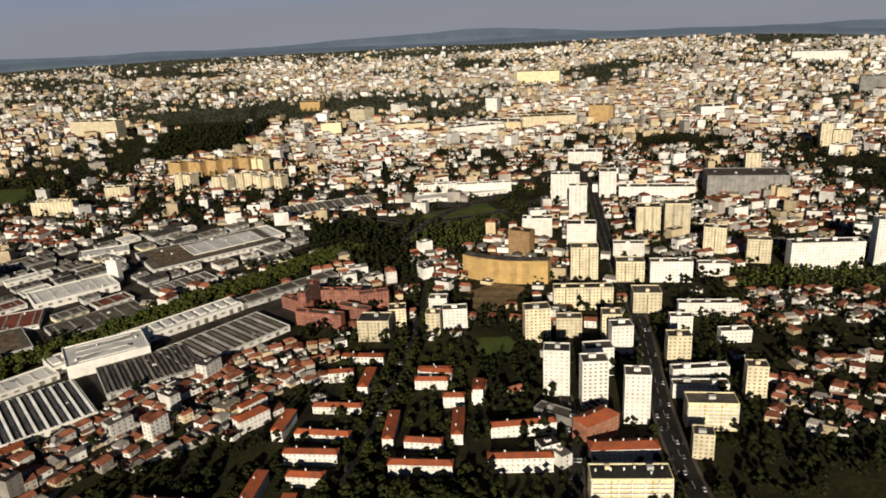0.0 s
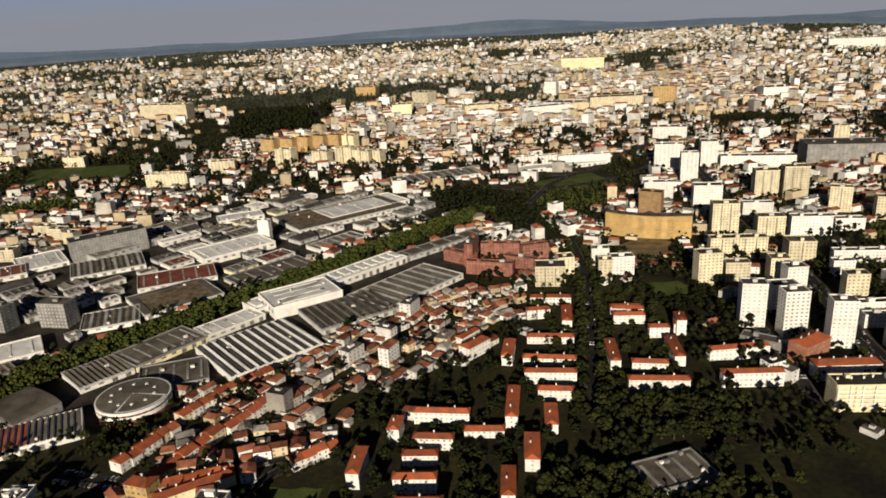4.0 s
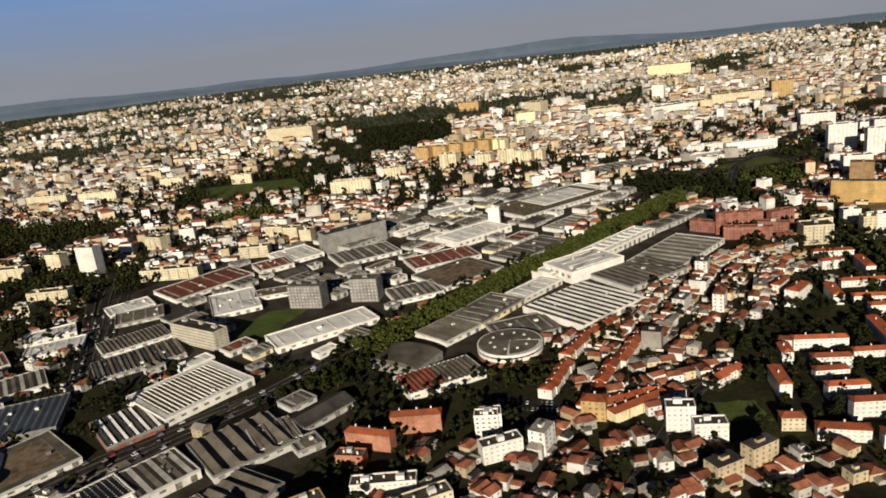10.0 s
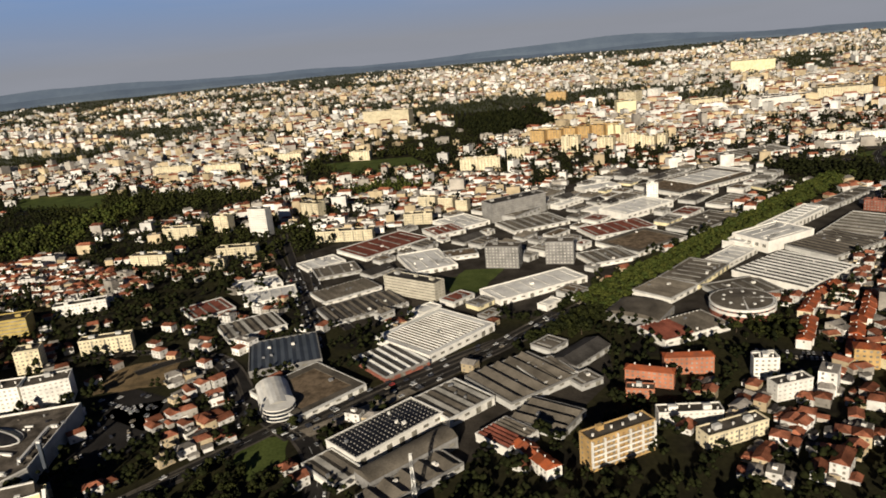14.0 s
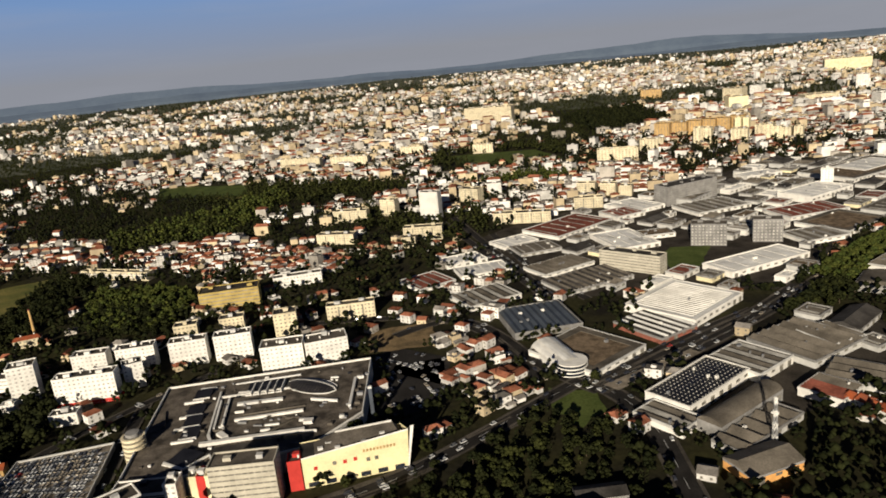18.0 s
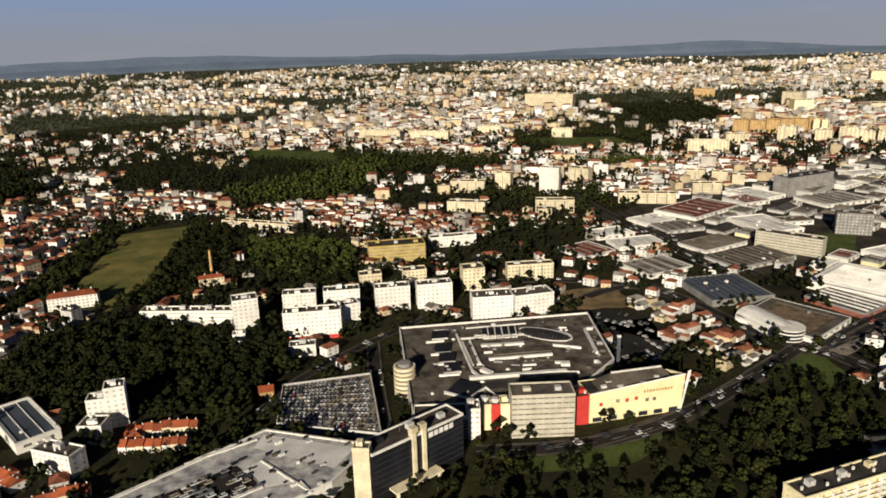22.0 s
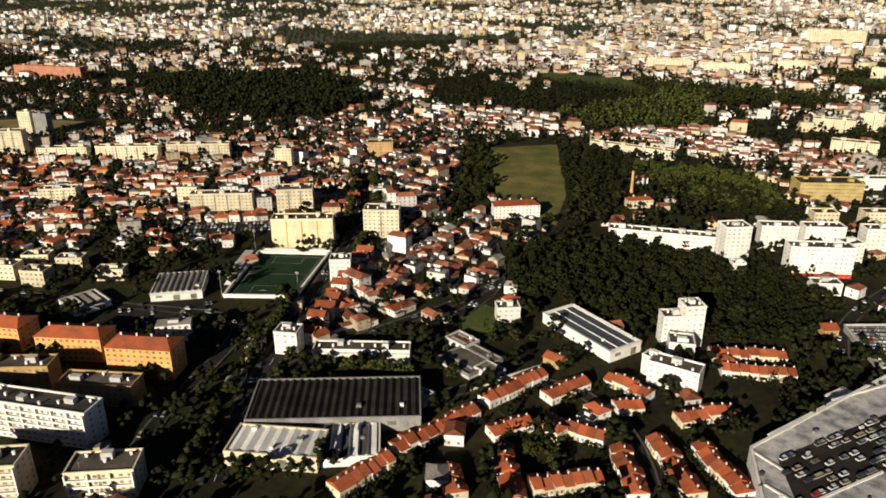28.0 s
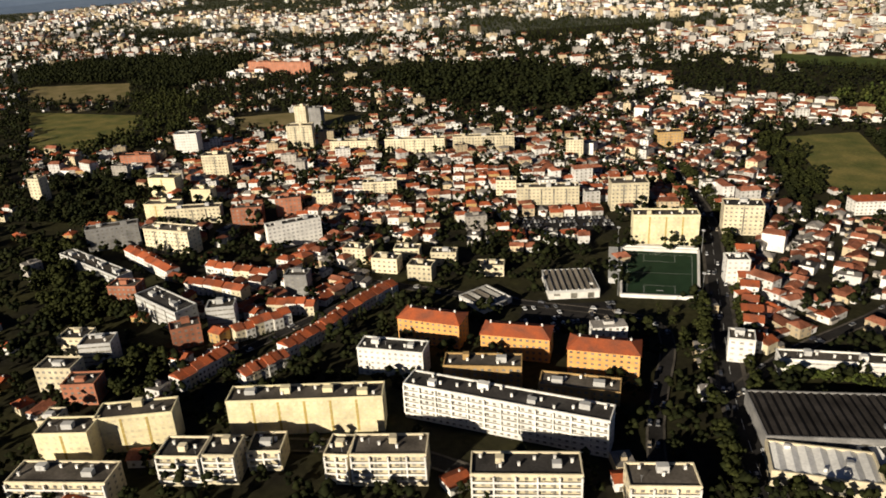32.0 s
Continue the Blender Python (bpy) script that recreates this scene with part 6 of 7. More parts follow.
for u, v in ((-788.5, 189), (-784.6, 171), (-781, 159.5), (-777, 147.8)):
    roof_wedge(centre, u, v, u + 8.6, v + 2.2, u + 7.4, v + 11, u - 1, v + 9, 9.8, 1.5)
roof_wedge(centre, -774.4, 126.6, -763.1, 122.5, -757.7, 133.7, -769, 138, 9.8, 1.8)
roof_bar(centre, -775.3, 195.9, -769.3, 173.6, 1.0, 9.8, 1.2, "white")
roof_bar(centre, -769.3, 173.6, -762.8, 150.4, 1.0, 9.8, 1.2, "white")
roof_bar(centre, -762.8, 150.4, -758, 142.5, 1.4, 9.8, 1.2, "white")
for i in range(34):
    u, v = random.Random(i).uniform(-772, -712), random.Random(i + 90).uniform(150, 214)
    roof_bar(centre, u, v, u + random.Random(i + 40).choice((1.2, 2.4, 4.5, 7)), v + random.Random(i + 60).uniform(-0.3, 1.4), random.Random(i + 20).uniform(0.6, 1.5), 9.72, random.Random(i + 70).uniform(0.5, 1.3), ("sheet", "fibre", "pipe", "white", "flat")[i % 5])
block(-729, 113.1, 8.4, 28, 12, 20.5, 'office')
sign_wall(-687.5, 134.6, 19.1, 45.9, 14, 18.1)
block(-711, 123.2, 13.6, 5.7, 8, 13.8, 'redpanel')
block(-753.8, 115.5, 8.4, 3.7, 8, 12.3, 'yellowpanel')
block(-749.4, 115.9, 1.2, 4.1, 8, 12.3, 'redpanel')
block(-745.2, 115.8, 8.4, 5, 8, 12.8, 'yellowpanel')
block(-759, 107.1, 8.4, 5.4, 9, 14.9, 'white')
wing = block(-773.9, 106.4, 8.4, 23.6, 12, 11.5, 'darkglass')
for k in range(7):
    part("facade_band", Build().box(-11.9, 11.9, -6.14, -6.02, 1.2 + 1.5 * k, 1.55 + 1.5 * k, 0, True), M["whiteflat"], wing, "pale horizontal band")
helix_ramp(-796.1, 142.6, 5.5, 16.4)
car_deck(-849.9, 104.8, -799.8, 99.4, -817.4, 158.3, -859.5, 142.4)
block(-864.1, 212.9, 14.4, 34.2, 10, 17.3, 'redbase')
block(-883.1, 248.2, 14, 21.2, 10, 15.4, 'white')
block(-857.4, 256.8, 16.2, 23.5, 10, 15.1, 'white')
block(-846.2, 231.5, 33.4, 11.3, 10, 15.2, 'white')
block(-824.5, 261.6, 16.4, 22.9, 10, 15.9, 'white')
block(-797.5, 268.8, 16.3, 23.3, 10, 16, 'white')
block(-758.4, 250.3, 12.7, 25.6, 14, 15.3, 'white')
block(-733.5, 257.7, 21.6, 25.9, 14, 14.6, 'white')
block(-849.8, 309.3, 17.6, 16, 10, 8.3, 'cream')
block(-818.4, 316.6, 17.1, 17, 10, 9.6, 'cream')
block(-774.7, 304.9, 17.4, 15.4, 12, 15.6, 'cream')
block(-734.5, 328.4, 12.7, 34, 9, 10.9, 'cream')
block(-841.3, 370.4, 16.2, 45.3, 18, 13.7, 'gold')
block(-443.1, 622.9, 31.9, 66.9, 20, 19.7, 'grey')
block(-862.8, 187.3, 14.6, 14.7, 8, 6.4, 'white')
block(-800, 412.6, 18.6, 39.6, 10, 8.5, 'white')
block(-989.6, 460.6, -13.1, 78.2, 8, 7.4, 'cream', balcony=True)
block(-946.1, 228.2, 3.6, 67.6, 9, 10, 'longwhite')
block(-908.6, 219.5, 26.1, 15.1, 12, 21.8, 'white')
block(-905.4, 199.3, 19.7, 7.2, 6, 6.8, 'white')
block(-1046.7, 255.6, 26.2, 31.3, 12, 8.9, 'white', roof='red')
chimney_stack(-976, 321.4, 1.3, 21.1)
block(-968.8, 304.2, 27.9, 18.1, 8, 5.9, 'cream', roof='red')
block(-935.8, 105.1, 19.7, 10.5, 8, 14, 'white')
block(-928.2, 106.6, 26.2, 9.1, 9, 19.8, 'white')
block(-931.9, 67, -12.7, 20.4, 9, 10.1, 'white')
block(-941.2, 73.3, -27.6, 7.3, 6, 8.7, 'white')
block(-931, 91.5, 6.9, 10.8, 10, 8.9, 'white')
shed(-971.1, 97.4, 51.8, 18.9, 45.1, 5, 'skylit')
shed(-1016.5, 56.2, 62.1, 20.5, 20.3, 2.2, 'grey')
shed(-1024.5, 70.5, 62, 9, 13, 2.8, 'red')
shed(-1005.5, 50, 62, 8, 11, 2.6, 'brownflat')
block(-1011.8, 102.1, 25.8, 11.1, 8, 7.3, 'white')
block(-1060.8, 42.2, 17.7, 41.6, 8, 6.9, 'longwhite')
shed(-1026.7, 18.8, 74, 12.1, 8.9, 3.6, 'whitegrey')
shed(-237.5, 470.6, -60, 35.6, 53.4, 9.4, 'white')
wood([(-72, 241), (29, 238), (-1, 187), (-81, 195)], 'sparse', 8)
shed(-31.7, 239.6, 16.1, 33.1, 22.1, 3.6, 'grey')
block(-612, 71.3, 27, 60.7, 10, 11.5, 'yellow', balcony=True)
block(-567.9, 79.3, 31, 17.8, 10, 11.6, 'yellow', balcony=True)
shed(-582, 107, 10, 20, 9, 5, 'darkgable')


def garden_wall(x0, y0, x1, y1, h):
    ln = math.hypot(x1 - x0, y1 - y0)
    root = thing("garden_wall", pose(x0, y0, 0, 0, 0, math.degrees(math.atan2(y1 - y0, x1 - x0))), "long cream rendered garden wall with a coping", "wall")
    part("wall", Build().box(0, ln, -0.2, 0.2, -0.3, h), M["cream"], root)
    part("coping", Build().box(-0.1, ln + 0.1, -0.32, 0.32, h, h + 0.15, 0, True), M["whiteflat"], root)


garden_wall(-1009.3, 34.3, -998, 47.1, 2.2)
garden_wall(-997.9, 47.2, -986.1, 60.9, 2.2)

# car parks
car_lot(-839.3, 11.1, -798.7, 15.5, -754.1, 60.5, -789.6, 56.8, 0.3)
car_lot(-686.4, 171.4, -652.9, 197.8, -660.1, 251.8, -689, 242.8, 0.25)
car_lot(-1245.4, 139, -1184.3, 166.3, -1197.9, 188.2, -1259.9, 162.3, 0.6)
car_lot(-798.2, 133.6, -787.5, 136.3, -784.7, 150.5, -799.5, 150.7, 0.5)
car_lot(-705.1, 243.8, -658.1, 216.1, -654.3, 250.7, -696.8, 272.3, 0.25)
car_lot(-1187.8, 14.7, -1148.5, 48.8, -1158.1, 70.5, -1197, 47.7, 0.25)
car_lot(-266.3, 224, -248, 223.9, -251.9, 237.4, -267.9, 234.9, 0.5)
car_lot(-326.1, 260.3, -284.2, 250, -277.1, 260.7, -320.7, 274, 0.7)

# retail park with a roof car park
hall = retail_hall(-902.6, -9.1, -883.8, -19.4, -810.7, 56.6, -799.9, 84.3, -850.6, 93.2, -905.4, 22.6)
roof_field(hall, -896.9, 19.8, -892.5, -3.8, -836.8, 51.5, -853.1, 65.2, 7.06, "black", 0.24, 'dark roof car deck')
roof_field(hall, -848.8, 64, -843.9, 69.5, -823.5, 56.3, -835.6, 51.2, 7.06, "sheet")
roof_field(hall, -849.9, 89.2, -850.8, 78.4, -812.2, 66.1, -807.3, 81.7, 7.06, "sheet")
roof_field(hall, -901.4, -8.8, -887.7, -17.5, -888.1, -5.1, -898.5, -1.2, 7.06, "sheet")
roof_bar(hall, -901.5, 3.5, -891.6, -3.6, 0.8, 7, 0.5, "white")
roof_bar(hall, -895.3, -8.7, -883.7, -17.9, 0.8, 7, 0.5, "white")
roof_bar(hall, -888.9, -2, -875.9, -9.4, 0.8, 7, 0.5, "white")
roof_bar(hall, -904.4, 20.3, -894.2, 12.1, 0.8, 7, 0.5, "white")
roof_bar(hall, -874.8, 64, -851.4, 84.8, 0.8, 7, 0.5, "white")
roof_bar(hall, -899, 32, -874.6, 62.8, 0.8, 7, 0.5, "white")
roof_bar(hall, -823.5, 56.3, -816.8, 49.2, 0.8, 7, 0.5, "white")
roof_bar(hall, -843.8, 69, -819, 51.1, 0.8, 7, 0.5, "white")
roof_bar(hall, -891.6, -3.6, -836.8, 51.5, 0.8, 7, 0.5, "white")
aisle = lean_to(-883.1, -20.2, -871, -18.6, -815.2, 41.3, -818, 45.5, 6.8, "black", "low black-roofed aisle with a white kerb")
roof_field(aisle, -831.7, 29.4, -829.5, 26.3, -816.2, 41.3, -818.9, 44.6, 6.68, "fibre")
lean_to(-847.4, 5.3, -823.8, -3.7, -809.2, 32.9, -818.6, 39.8, 4, "brownroof", "low wing with a brown gravel roof and parked cars")
lattice_mast(-809.7, 11.3, 15.3)
lattice_mast(-803, 2.6, 20)
tower = block(-781.8, 75.4, 46.5, 46.3, 11, 20.6, 'darkglass')
for k in range(5):
    part("sign_bar", Build().box(4.6 + 2.7 * k, 6.6 + 2.7 * k, -5.75, -5.52, 17.2, 19.4, 0, True), M["white"], tower, "white sign piece")
for k in range(1, 8):
    part("facade_band", Build().box(-23, 23, -5.56, -5.51, 2.55 * k, 2.55 * k + 0.12, 0, True), M["bluesheet"], tower)
part("entrance_canopy", Build().box(-16, 8, -10.5, -5.5, 2.6, 3.3, 0, True).box(-15, -14, -10, -9, -0.3, 2.6).box(6, 7, -10, -9, -0.3, 2.6), M["cream"], tower, "cream entrance canopy")
block(-797.8, 56.3, 1.1, 6.5, 5, 23.8, 'creamtower')
block(-780.4, 69.6, 46.3, 1.7, 3, 22.9, 'creamtower')
block(-776.9, 73.2, 46.3, 1.7, 3, 22.9, 'creamtower')
shed(-869.4, 76.5, 49.2, 12, 6.1, 2.9, 'white')

# old factory, football ground and sports hall
shed(-1053.5, 4, 21.8, 64.4, 27.9, 6, 'sawtooth')
shed(-1060.5, -27.2, 13.2, 32.6, 16.1, 6, 'factory')
shed(-1037.8, -15.4, 23.9, 20.4, 19.5, 3.6, 'striped')
football_ground(-1156.5, 76.6, -1121, 87.7, -1132.9, 147.1, -1173.8, 135.7)
shed(-1183.5, 76.8, 29.5, 25.5, 26.2, 4.3, 'ribbed')
shed(-1216.3, 44.6, 65.8, 18.1, 19.6, 2.9, 'whitegrey')
block(-1221.7, 1.6, 9.1, 29.4, 13, 11.9, 'orange', roof='red')
block(-1181.8, 5.5, 14.2, 29.7, 13, 11.2, 'orange', roof='red')
block(-1142.5, 3.8, 13.4, 28.3, 13, 14, 'orange', roof='red')
block(-1223, -29.7, 14.8, 28.7, 10, 12.3, 'white')
block(-1183.6, -24.3, 22.2, 31.1, 10, 11.6, 'ochre')
block(-1144.6, -19.8, 14.1, 30.5, 10, 9.2, 'ochre')
block(-1163.5, -46.7, 6.9, 77, 10, 14.6, 'white', balcony=True)
block(-1231.4, -76.3, 28.2, 57.9, 10, 14.7, 'yellow')
block(-1282.1, -111.3, 34.4, 27.6, 10, 14.7, 'yellow')
block(-1296.8, -129.5, 27.2, 19.2, 10, 14.5, 'yellow')
block(-1251.7, -117.7, 24.6, 15.1, 11, 11.9, 'cream', balcony=True)
block(-1239.8, -111, 24.6, 11.4, 11, 11.7, 'cream', balcony=True)
block(-1231.2, -99.2, 27.3, 11.8, 11, 7.9, 'cream', balcony=True)
block(-1203.4, -93.4, 20.7, 8.2, 11, 11.6, 'cream', balcony=True)
block(-1187.6, -86.8, 25.8, 25.3, 11, 12.4, 'cream', balcony=True)
block(-1142, -78.5, 24.8, 34.5, 11, 14.3, 'cream', balcony=True)
block(-1103.9, -60.9, 24.8, 21.6, 11, 10.3, 'cream', balcony=True)
block(-1281.5, -142.9, 24.8, 34.7, 11, 9.3, 'cream', balcony=True)

# northern quarter
block(-1353.6, -36.2, -10.5, 37, 12, 11.1, 'whiteflat')
block(-1390.4, -30.3, 22.5, 15.6, 10, 10.8, 'terracotta')
block(-1321.7, -29.9, 35.1, 13.2, 9, 12.1, 'whiteflat')
block(-1325.3, -50, 52.6, 13.5, 9, 10.2, 'terracotta')
block(-1368.1, -76.2, 23.3, 13.6, 10, 8.8, 'cream')
block(-1347.7, -79.2, 33, 14, 10, 11.9, 'whiteflat')
block(-1346.9, -99.2, 23.7, 16.1, 10, 11, 'cream')
block(-1328.6, -101.4, 28.8, 13.7, 10, 9.4, 'terracotta')
block(-1317.2, -123.2, 24.3, 6.6, 9, 8.9, 'cream')
block(-1312.2, 15.6, 22.3, 12.2, 9, 11.4, 'grey')
block(-1525.8, 115.3, 19.7, 21.9, 12, 14.5, 'yellow')
block(-1482.7, 75.4, 25.9, 24.1, 10, 11.2, 'yellow')
block(-1424.4, 31.5, 10.4, 32.4, 12, 15.7, 'cream')
block(-1454.4, 76.4, 32.3, 37.8, 9, 11, 'cream')
block(-1520.6, 165.3, 27.6, 21, 12, 20, 'cream')
block(-1604.7, 212.3, 28.8, 20.9, 14, 21.2, 'white')
block(-1518.5, 270.6, 27.5, 23.9, 12, 21.4, 'cream')
block(-1570.1, 335.8, 16.3, 12.6, 10, 23.6, 'cream')
block(-1554.7, 340.3, 16.3, 13.1, 10, 22.3, 'grey')
block(-1455.8, 268.1, 23, 42.3, 9, 11.9, 'cream')
block(-1404, 288.7, 21.9, 53.4, 9, 12.8, 'cream')
block(-1348.5, 313.5, 23.8, 53.8, 9, 13.7, 'cream')
block(-1190.9, 209.7, 25.5, 24.2, 14, 18.4, 'cream')
block(-1154.5, 156.6, 21.1, 37, 11, 18.3, 'yellow')
block(-1117.1, 190.5, 16.1, 22.4, 13, 17.9, 'cream')
block(-1244.3, 200.5, 23.2, 42.6, 10, 11.9, 'cream')
block(-1267.4, 321.5, 17.9, 14.1, 10, 14.5, 'cream')
block(-1279.2, 209.3, 19.6, 14.3, 10, 10.6, 'cream')
block(-1366.6, 176, 28.8, 25, 10, 10, 'cream')
block(-1402.9, 115.2, 39.9, 17.2, 10, 12.3, 'terracotta')
block(-1416.3, 89, 32.7, 20.5, 9, 12, 'terracotta')
block(-1361.6, 71.4, 54.7, 33.6, 8, 14.7, 'white')
block(-1468.8, 22.9, 48, 31.1, 9, 14.3, 'grey')
block(-1615.9, 163, 25.8, 27.9, 9, 12.2, 'terracotta')
block(-1614.2, 68, 19.9, 9.6, 10, 18.1, 'cream')
block(-1479.1, 109.5, 20, 15.5, 9, 11.7, 'yellow')
block(-1308.3, 63.8, 11.7, 14.2, 9, 8.8, 'cream')
block(-1284.5, 58.9, 13.1, 15.1, 9, 8.2, 'cream')
block(-1261.1, 57.8, 12.7, 13.6, 9, 8.4, 'cream')
block(-1283.3, 79, 21.5, 15, 8, 6.4, 'cream')
block(-1259.2, 79.8, 21.7, 14.5, 8, 7.6, 'cream')
block(-1228.8, 77.1, 21.9, 14.8, 8, 6, 'cream')
block(-1389.5, 136.8, 30.1, 14, 9, 10.5, 'cream')
block(-1109, 116.7, 22, 11.2, 9, 13.3, 'white')
block(-1095.2, 39.3, 10.6, 10.3, 9, 10.8, 'white')
block(-1203.7, 379.9, 27.6, 21.9, 12, 12.4, 'ochre')
block(-1867.9, 646.8, 5.4, 117.7, 12, 17.7, 'terracotta')
block(-1442.5, -11.6, -8.8, 66, 9, 6.4, 'whiteflat')


# ---------- trees ----------
def crown_points(rnd, r, tall, n, squat):
    """Centres and sizes of leaf clumps in an uneven crown."""
    out = []
    for i in range(n):
        t, s = rnd.uniform(0, 6.283), rnd.uniform(-0.8, 1.0)
        k = math.sqrt(max(0, 1 - s * s)) * rnd.uniform(0.45, 1.0)
        out.append((r * k * math.cos(t), r * k * math.sin(t), tall * (0.62 + 0.36 * s * squat), r * rnd.uniform(0.28, 0.5)))
    return out


OCT = [(1, 0, 0), (0, 1, 0), (-1, 0, 0), (0, -1, 0), (0, 0, 1), (0, 0, -1)]
OCF = [(0, 1, 4), (1, 2, 4), (2, 3, 4), (3, 0, 4), (1, 0, 5), (2, 1, 5), (3, 2, 5), (0, 3, 5)]


def crown(rnd, r, tall, n, squat=1.0):
    v, f = [], []
    for x, y, z, s in crown_points(rnd, r, tall, n, squat):
        k = len(v)
        t = rnd.uniform(0, 1.57)
        c, q = math.cos(t), math.sin(t)
        for a, b, e in OCT:
            g = s * rnd.uniform(0.7, 1.3)
            v.append((x + g * (a * c - b * q), y + g * (a * q + b * c), z + g * e * 0.8))
        f += [(k + a, k + b, k + e) for a, b, e in OCF]
    return np.array(v), np.array(f)


CROWNS = {(kind, i): crown(random.Random(i * 31 + len(kind)), *{"round": (3.1, 7.0, 24), "tall": (1.7, 9.5, 20), "far": (3.4, 7.0, 6), "garden": (2.9, 6.6, 11)}[kind], 1.0 if kind != "tall" else 1.25) for kind in ("round", "tall", "far", "garden") for i in range(4)}


def joined(name, verts, faces, mats, index, label, category, smooth=False):
    me = bpy.data.meshes.new(name)
    v, f = np.concatenate(verts), np.concatenate(faces)
    me.vertices.add(len(v))
    me.vertices.foreach_set("co", v.astype(np.float32).ravel())
    n = f.shape[1]
    me.loops.add(len(f) * n)
    me.loops.foreach_set("vertex_index", f.astype(np.int32).ravel())
    me.polygons.add(len(f))
    me.polygons.foreach_set("loop_start", np.arange(0, len(f) * n, n, dtype=np.int32))
    for m in mats:
        me.materials.append(m)
    if index is not None:
        me.polygons.foreach_set("material_index", np.concatenate(index).astype(np.int32))
    me.update(calc_edges=True)
    if not smooth:
        me.shade_flat()
    return tagged(new(name, me), label, category, kind="stuff")


def forest(name, spots, kind, mat, label):
    """spots: x, y, size, form."""
    if not spots:
        return
    verts, faces, k = [], [], 0
    rnd = random.Random(len(spots))
    for x, y, s, form in spots:
        v, f = CROWNS[(form if kind != "far" else "far", rnd.randrange(4))]
        t = rnd.uniform(0, 6.28)
        c, q = math.cos(t) * s, math.sin(t) * s
        z = relief(x, y) if kind == "far" else 0
        verts.append(np.stack([v[:, 0] * c - v[:, 1] * q + x, v[:, 0] * q + v[:, 1] * c + y, v[:, 2] * s * rnd.uniform(0.85, 1.2) + z - 0.6 * s], 1))
        faces.append(f + k)
        k += len(v)
    joined(name, verts, faces, [M[mat]], None, label, "trees", True)


TREE_MESH = {}


def tree(x, y, s, i, mat):
    """One tree: a tapered trunk with limbs and a crown of clumps."""
    if (i, mat) not in TREE_MESH:
        v, f = CROWNS[("round", i)]
        me = bpy.data.meshes.new("crown")
        me.from_pydata(v.tolist(), [], f.tolist())
        me.materials.append(M[mat])
        me.shade_smooth()
        b = Build().tube(0, 0, 0.28, 0.14, -0.4, 4.2, 7)
        for k in range(4):
            t = 1.6 * k + i
            b.face([(0.1, 0, 1.8 + 0.3 * k), (-0.1, 0, 1.8 + 0.3 * k), (math.cos(t) * 1.5, math.sin(t) * 1.5, 4.2)]).face([(0, 0.1, 1.8 + 0.3 * k), (math.cos(t) * 1.5, math.sin(t) * 1.5, 4.2), (0, -0.1, 1.8 + 0.3 * k)])
        TREE_MESH[(i, mat)] = me, b.mesh("trunk", [M["bark"]])
    cr, tr = TREE_MESH[(i, mat)]
    root = thing("tree", pose(x, y, 0, 0, 0, (x * 37) % 360) @ Matrix.Scale(s, 4), "broad dark green leafy tree beside the buildings", "tree", "street and garden trees")
    part("trunk", tr, None, root)
    part("crown", cr, None, root)


def plant():
    rnd = random.Random(77)
    step = {"dense": 4.9, "loose": 5.6, "sparse": 7.0}
    code = {"dense": 4, "loose": 5, "sparse": 6}
    single = 0
    for n, (pts, density, tall) in enumerate(WOODS):
        xs, ys = [p[0] for p in pts], [p[1] for p in pts]
        far = min(away(*p) for p in pts) > 560
        g = step[density] * (1.5 if far else 1.0) * (tall / 8.0 if far else 1.0)
        spots = []
        nx, ny = int((max(xs) - min(xs)) / g) + 1, int((max(ys) - min(ys)) / g) + 1
        px, py = np.meshgrid(min(xs) + g * np.arange(nx), min(ys) + g * np.arange(ny), indexing="ij")
        hit = inside(pts, px, py)
        for x, y in zip(px[hit], py[hit]):
            x, y = x + rnd.uniform(-0.45, 0.45) * g, y + rnd.uniform(-0.45, 0.45) * g
            if taken(x, y) in (1, 2, 3) or (density != "dense" and rnd.random() < (0.15 if density == "loose" else 0.3)):
                continue
            s = tall / 7.5 * rnd.uniform(0.65, 1.2)
            if density != "dense" and single < 190 and y < 330 and rnd.random() < 0.25:
                single += 1
                tree(x, y, s, rnd.randrange(4), rnd.choice(("leaf", "leaf_dark", "leaf_dark")))
            else:
                spots.append((x, y, s * (1.25 if far else 1), "tall" if rnd.random() < 0.15 else "round"))
        mat = "leaf_dark" if density == "dense" or (n % 3 == 0 and not far) else ("leaf" if n % 2 or min(ys) < 300 else "leaf_light")
        forest("wood", spots, "far" if far else "near", mat, "dense dark green wood" if density == "dense" else "loose group of green trees")


def avenue(x0, y0, x1, y1):
    """The double row of bright trees along the boulevard."""
    rnd = random.Random(9)
    spots = []
    ln = math.hypot(x1 - x0, y1 - y0)
    u, v = (x1 - x0) / ln, (y1 - y0) / ln
    for row in (-10, -4.5, 4.5, 10):
        for i in range(int(ln / 5)):
            x, y = x0 + u * i * 5 - v * row + rnd.uniform(-0.8, 0.8), y0 + v * i * 5 + u * row + rnd.uniform(-0.8, 0.8)
            if taken(x, y) != 1:
                spots.append((x, y, rnd.uniform(1.0, 1.3), "round"))
    a = 13
    mark([(x0 - v * -a, y0 + u * -a), (x1 - v * -a, y1 + u * -a), (x1 - v * a, y1 + u * a), (x0 - v * a, y0 + u * a)], 4, over=False)
    forest("tree_avenue", spots, "near", "leaf_light", "double row of fresh green trees along a boulevard")


avenue(-402, 352.8, -76.4, 694.4)


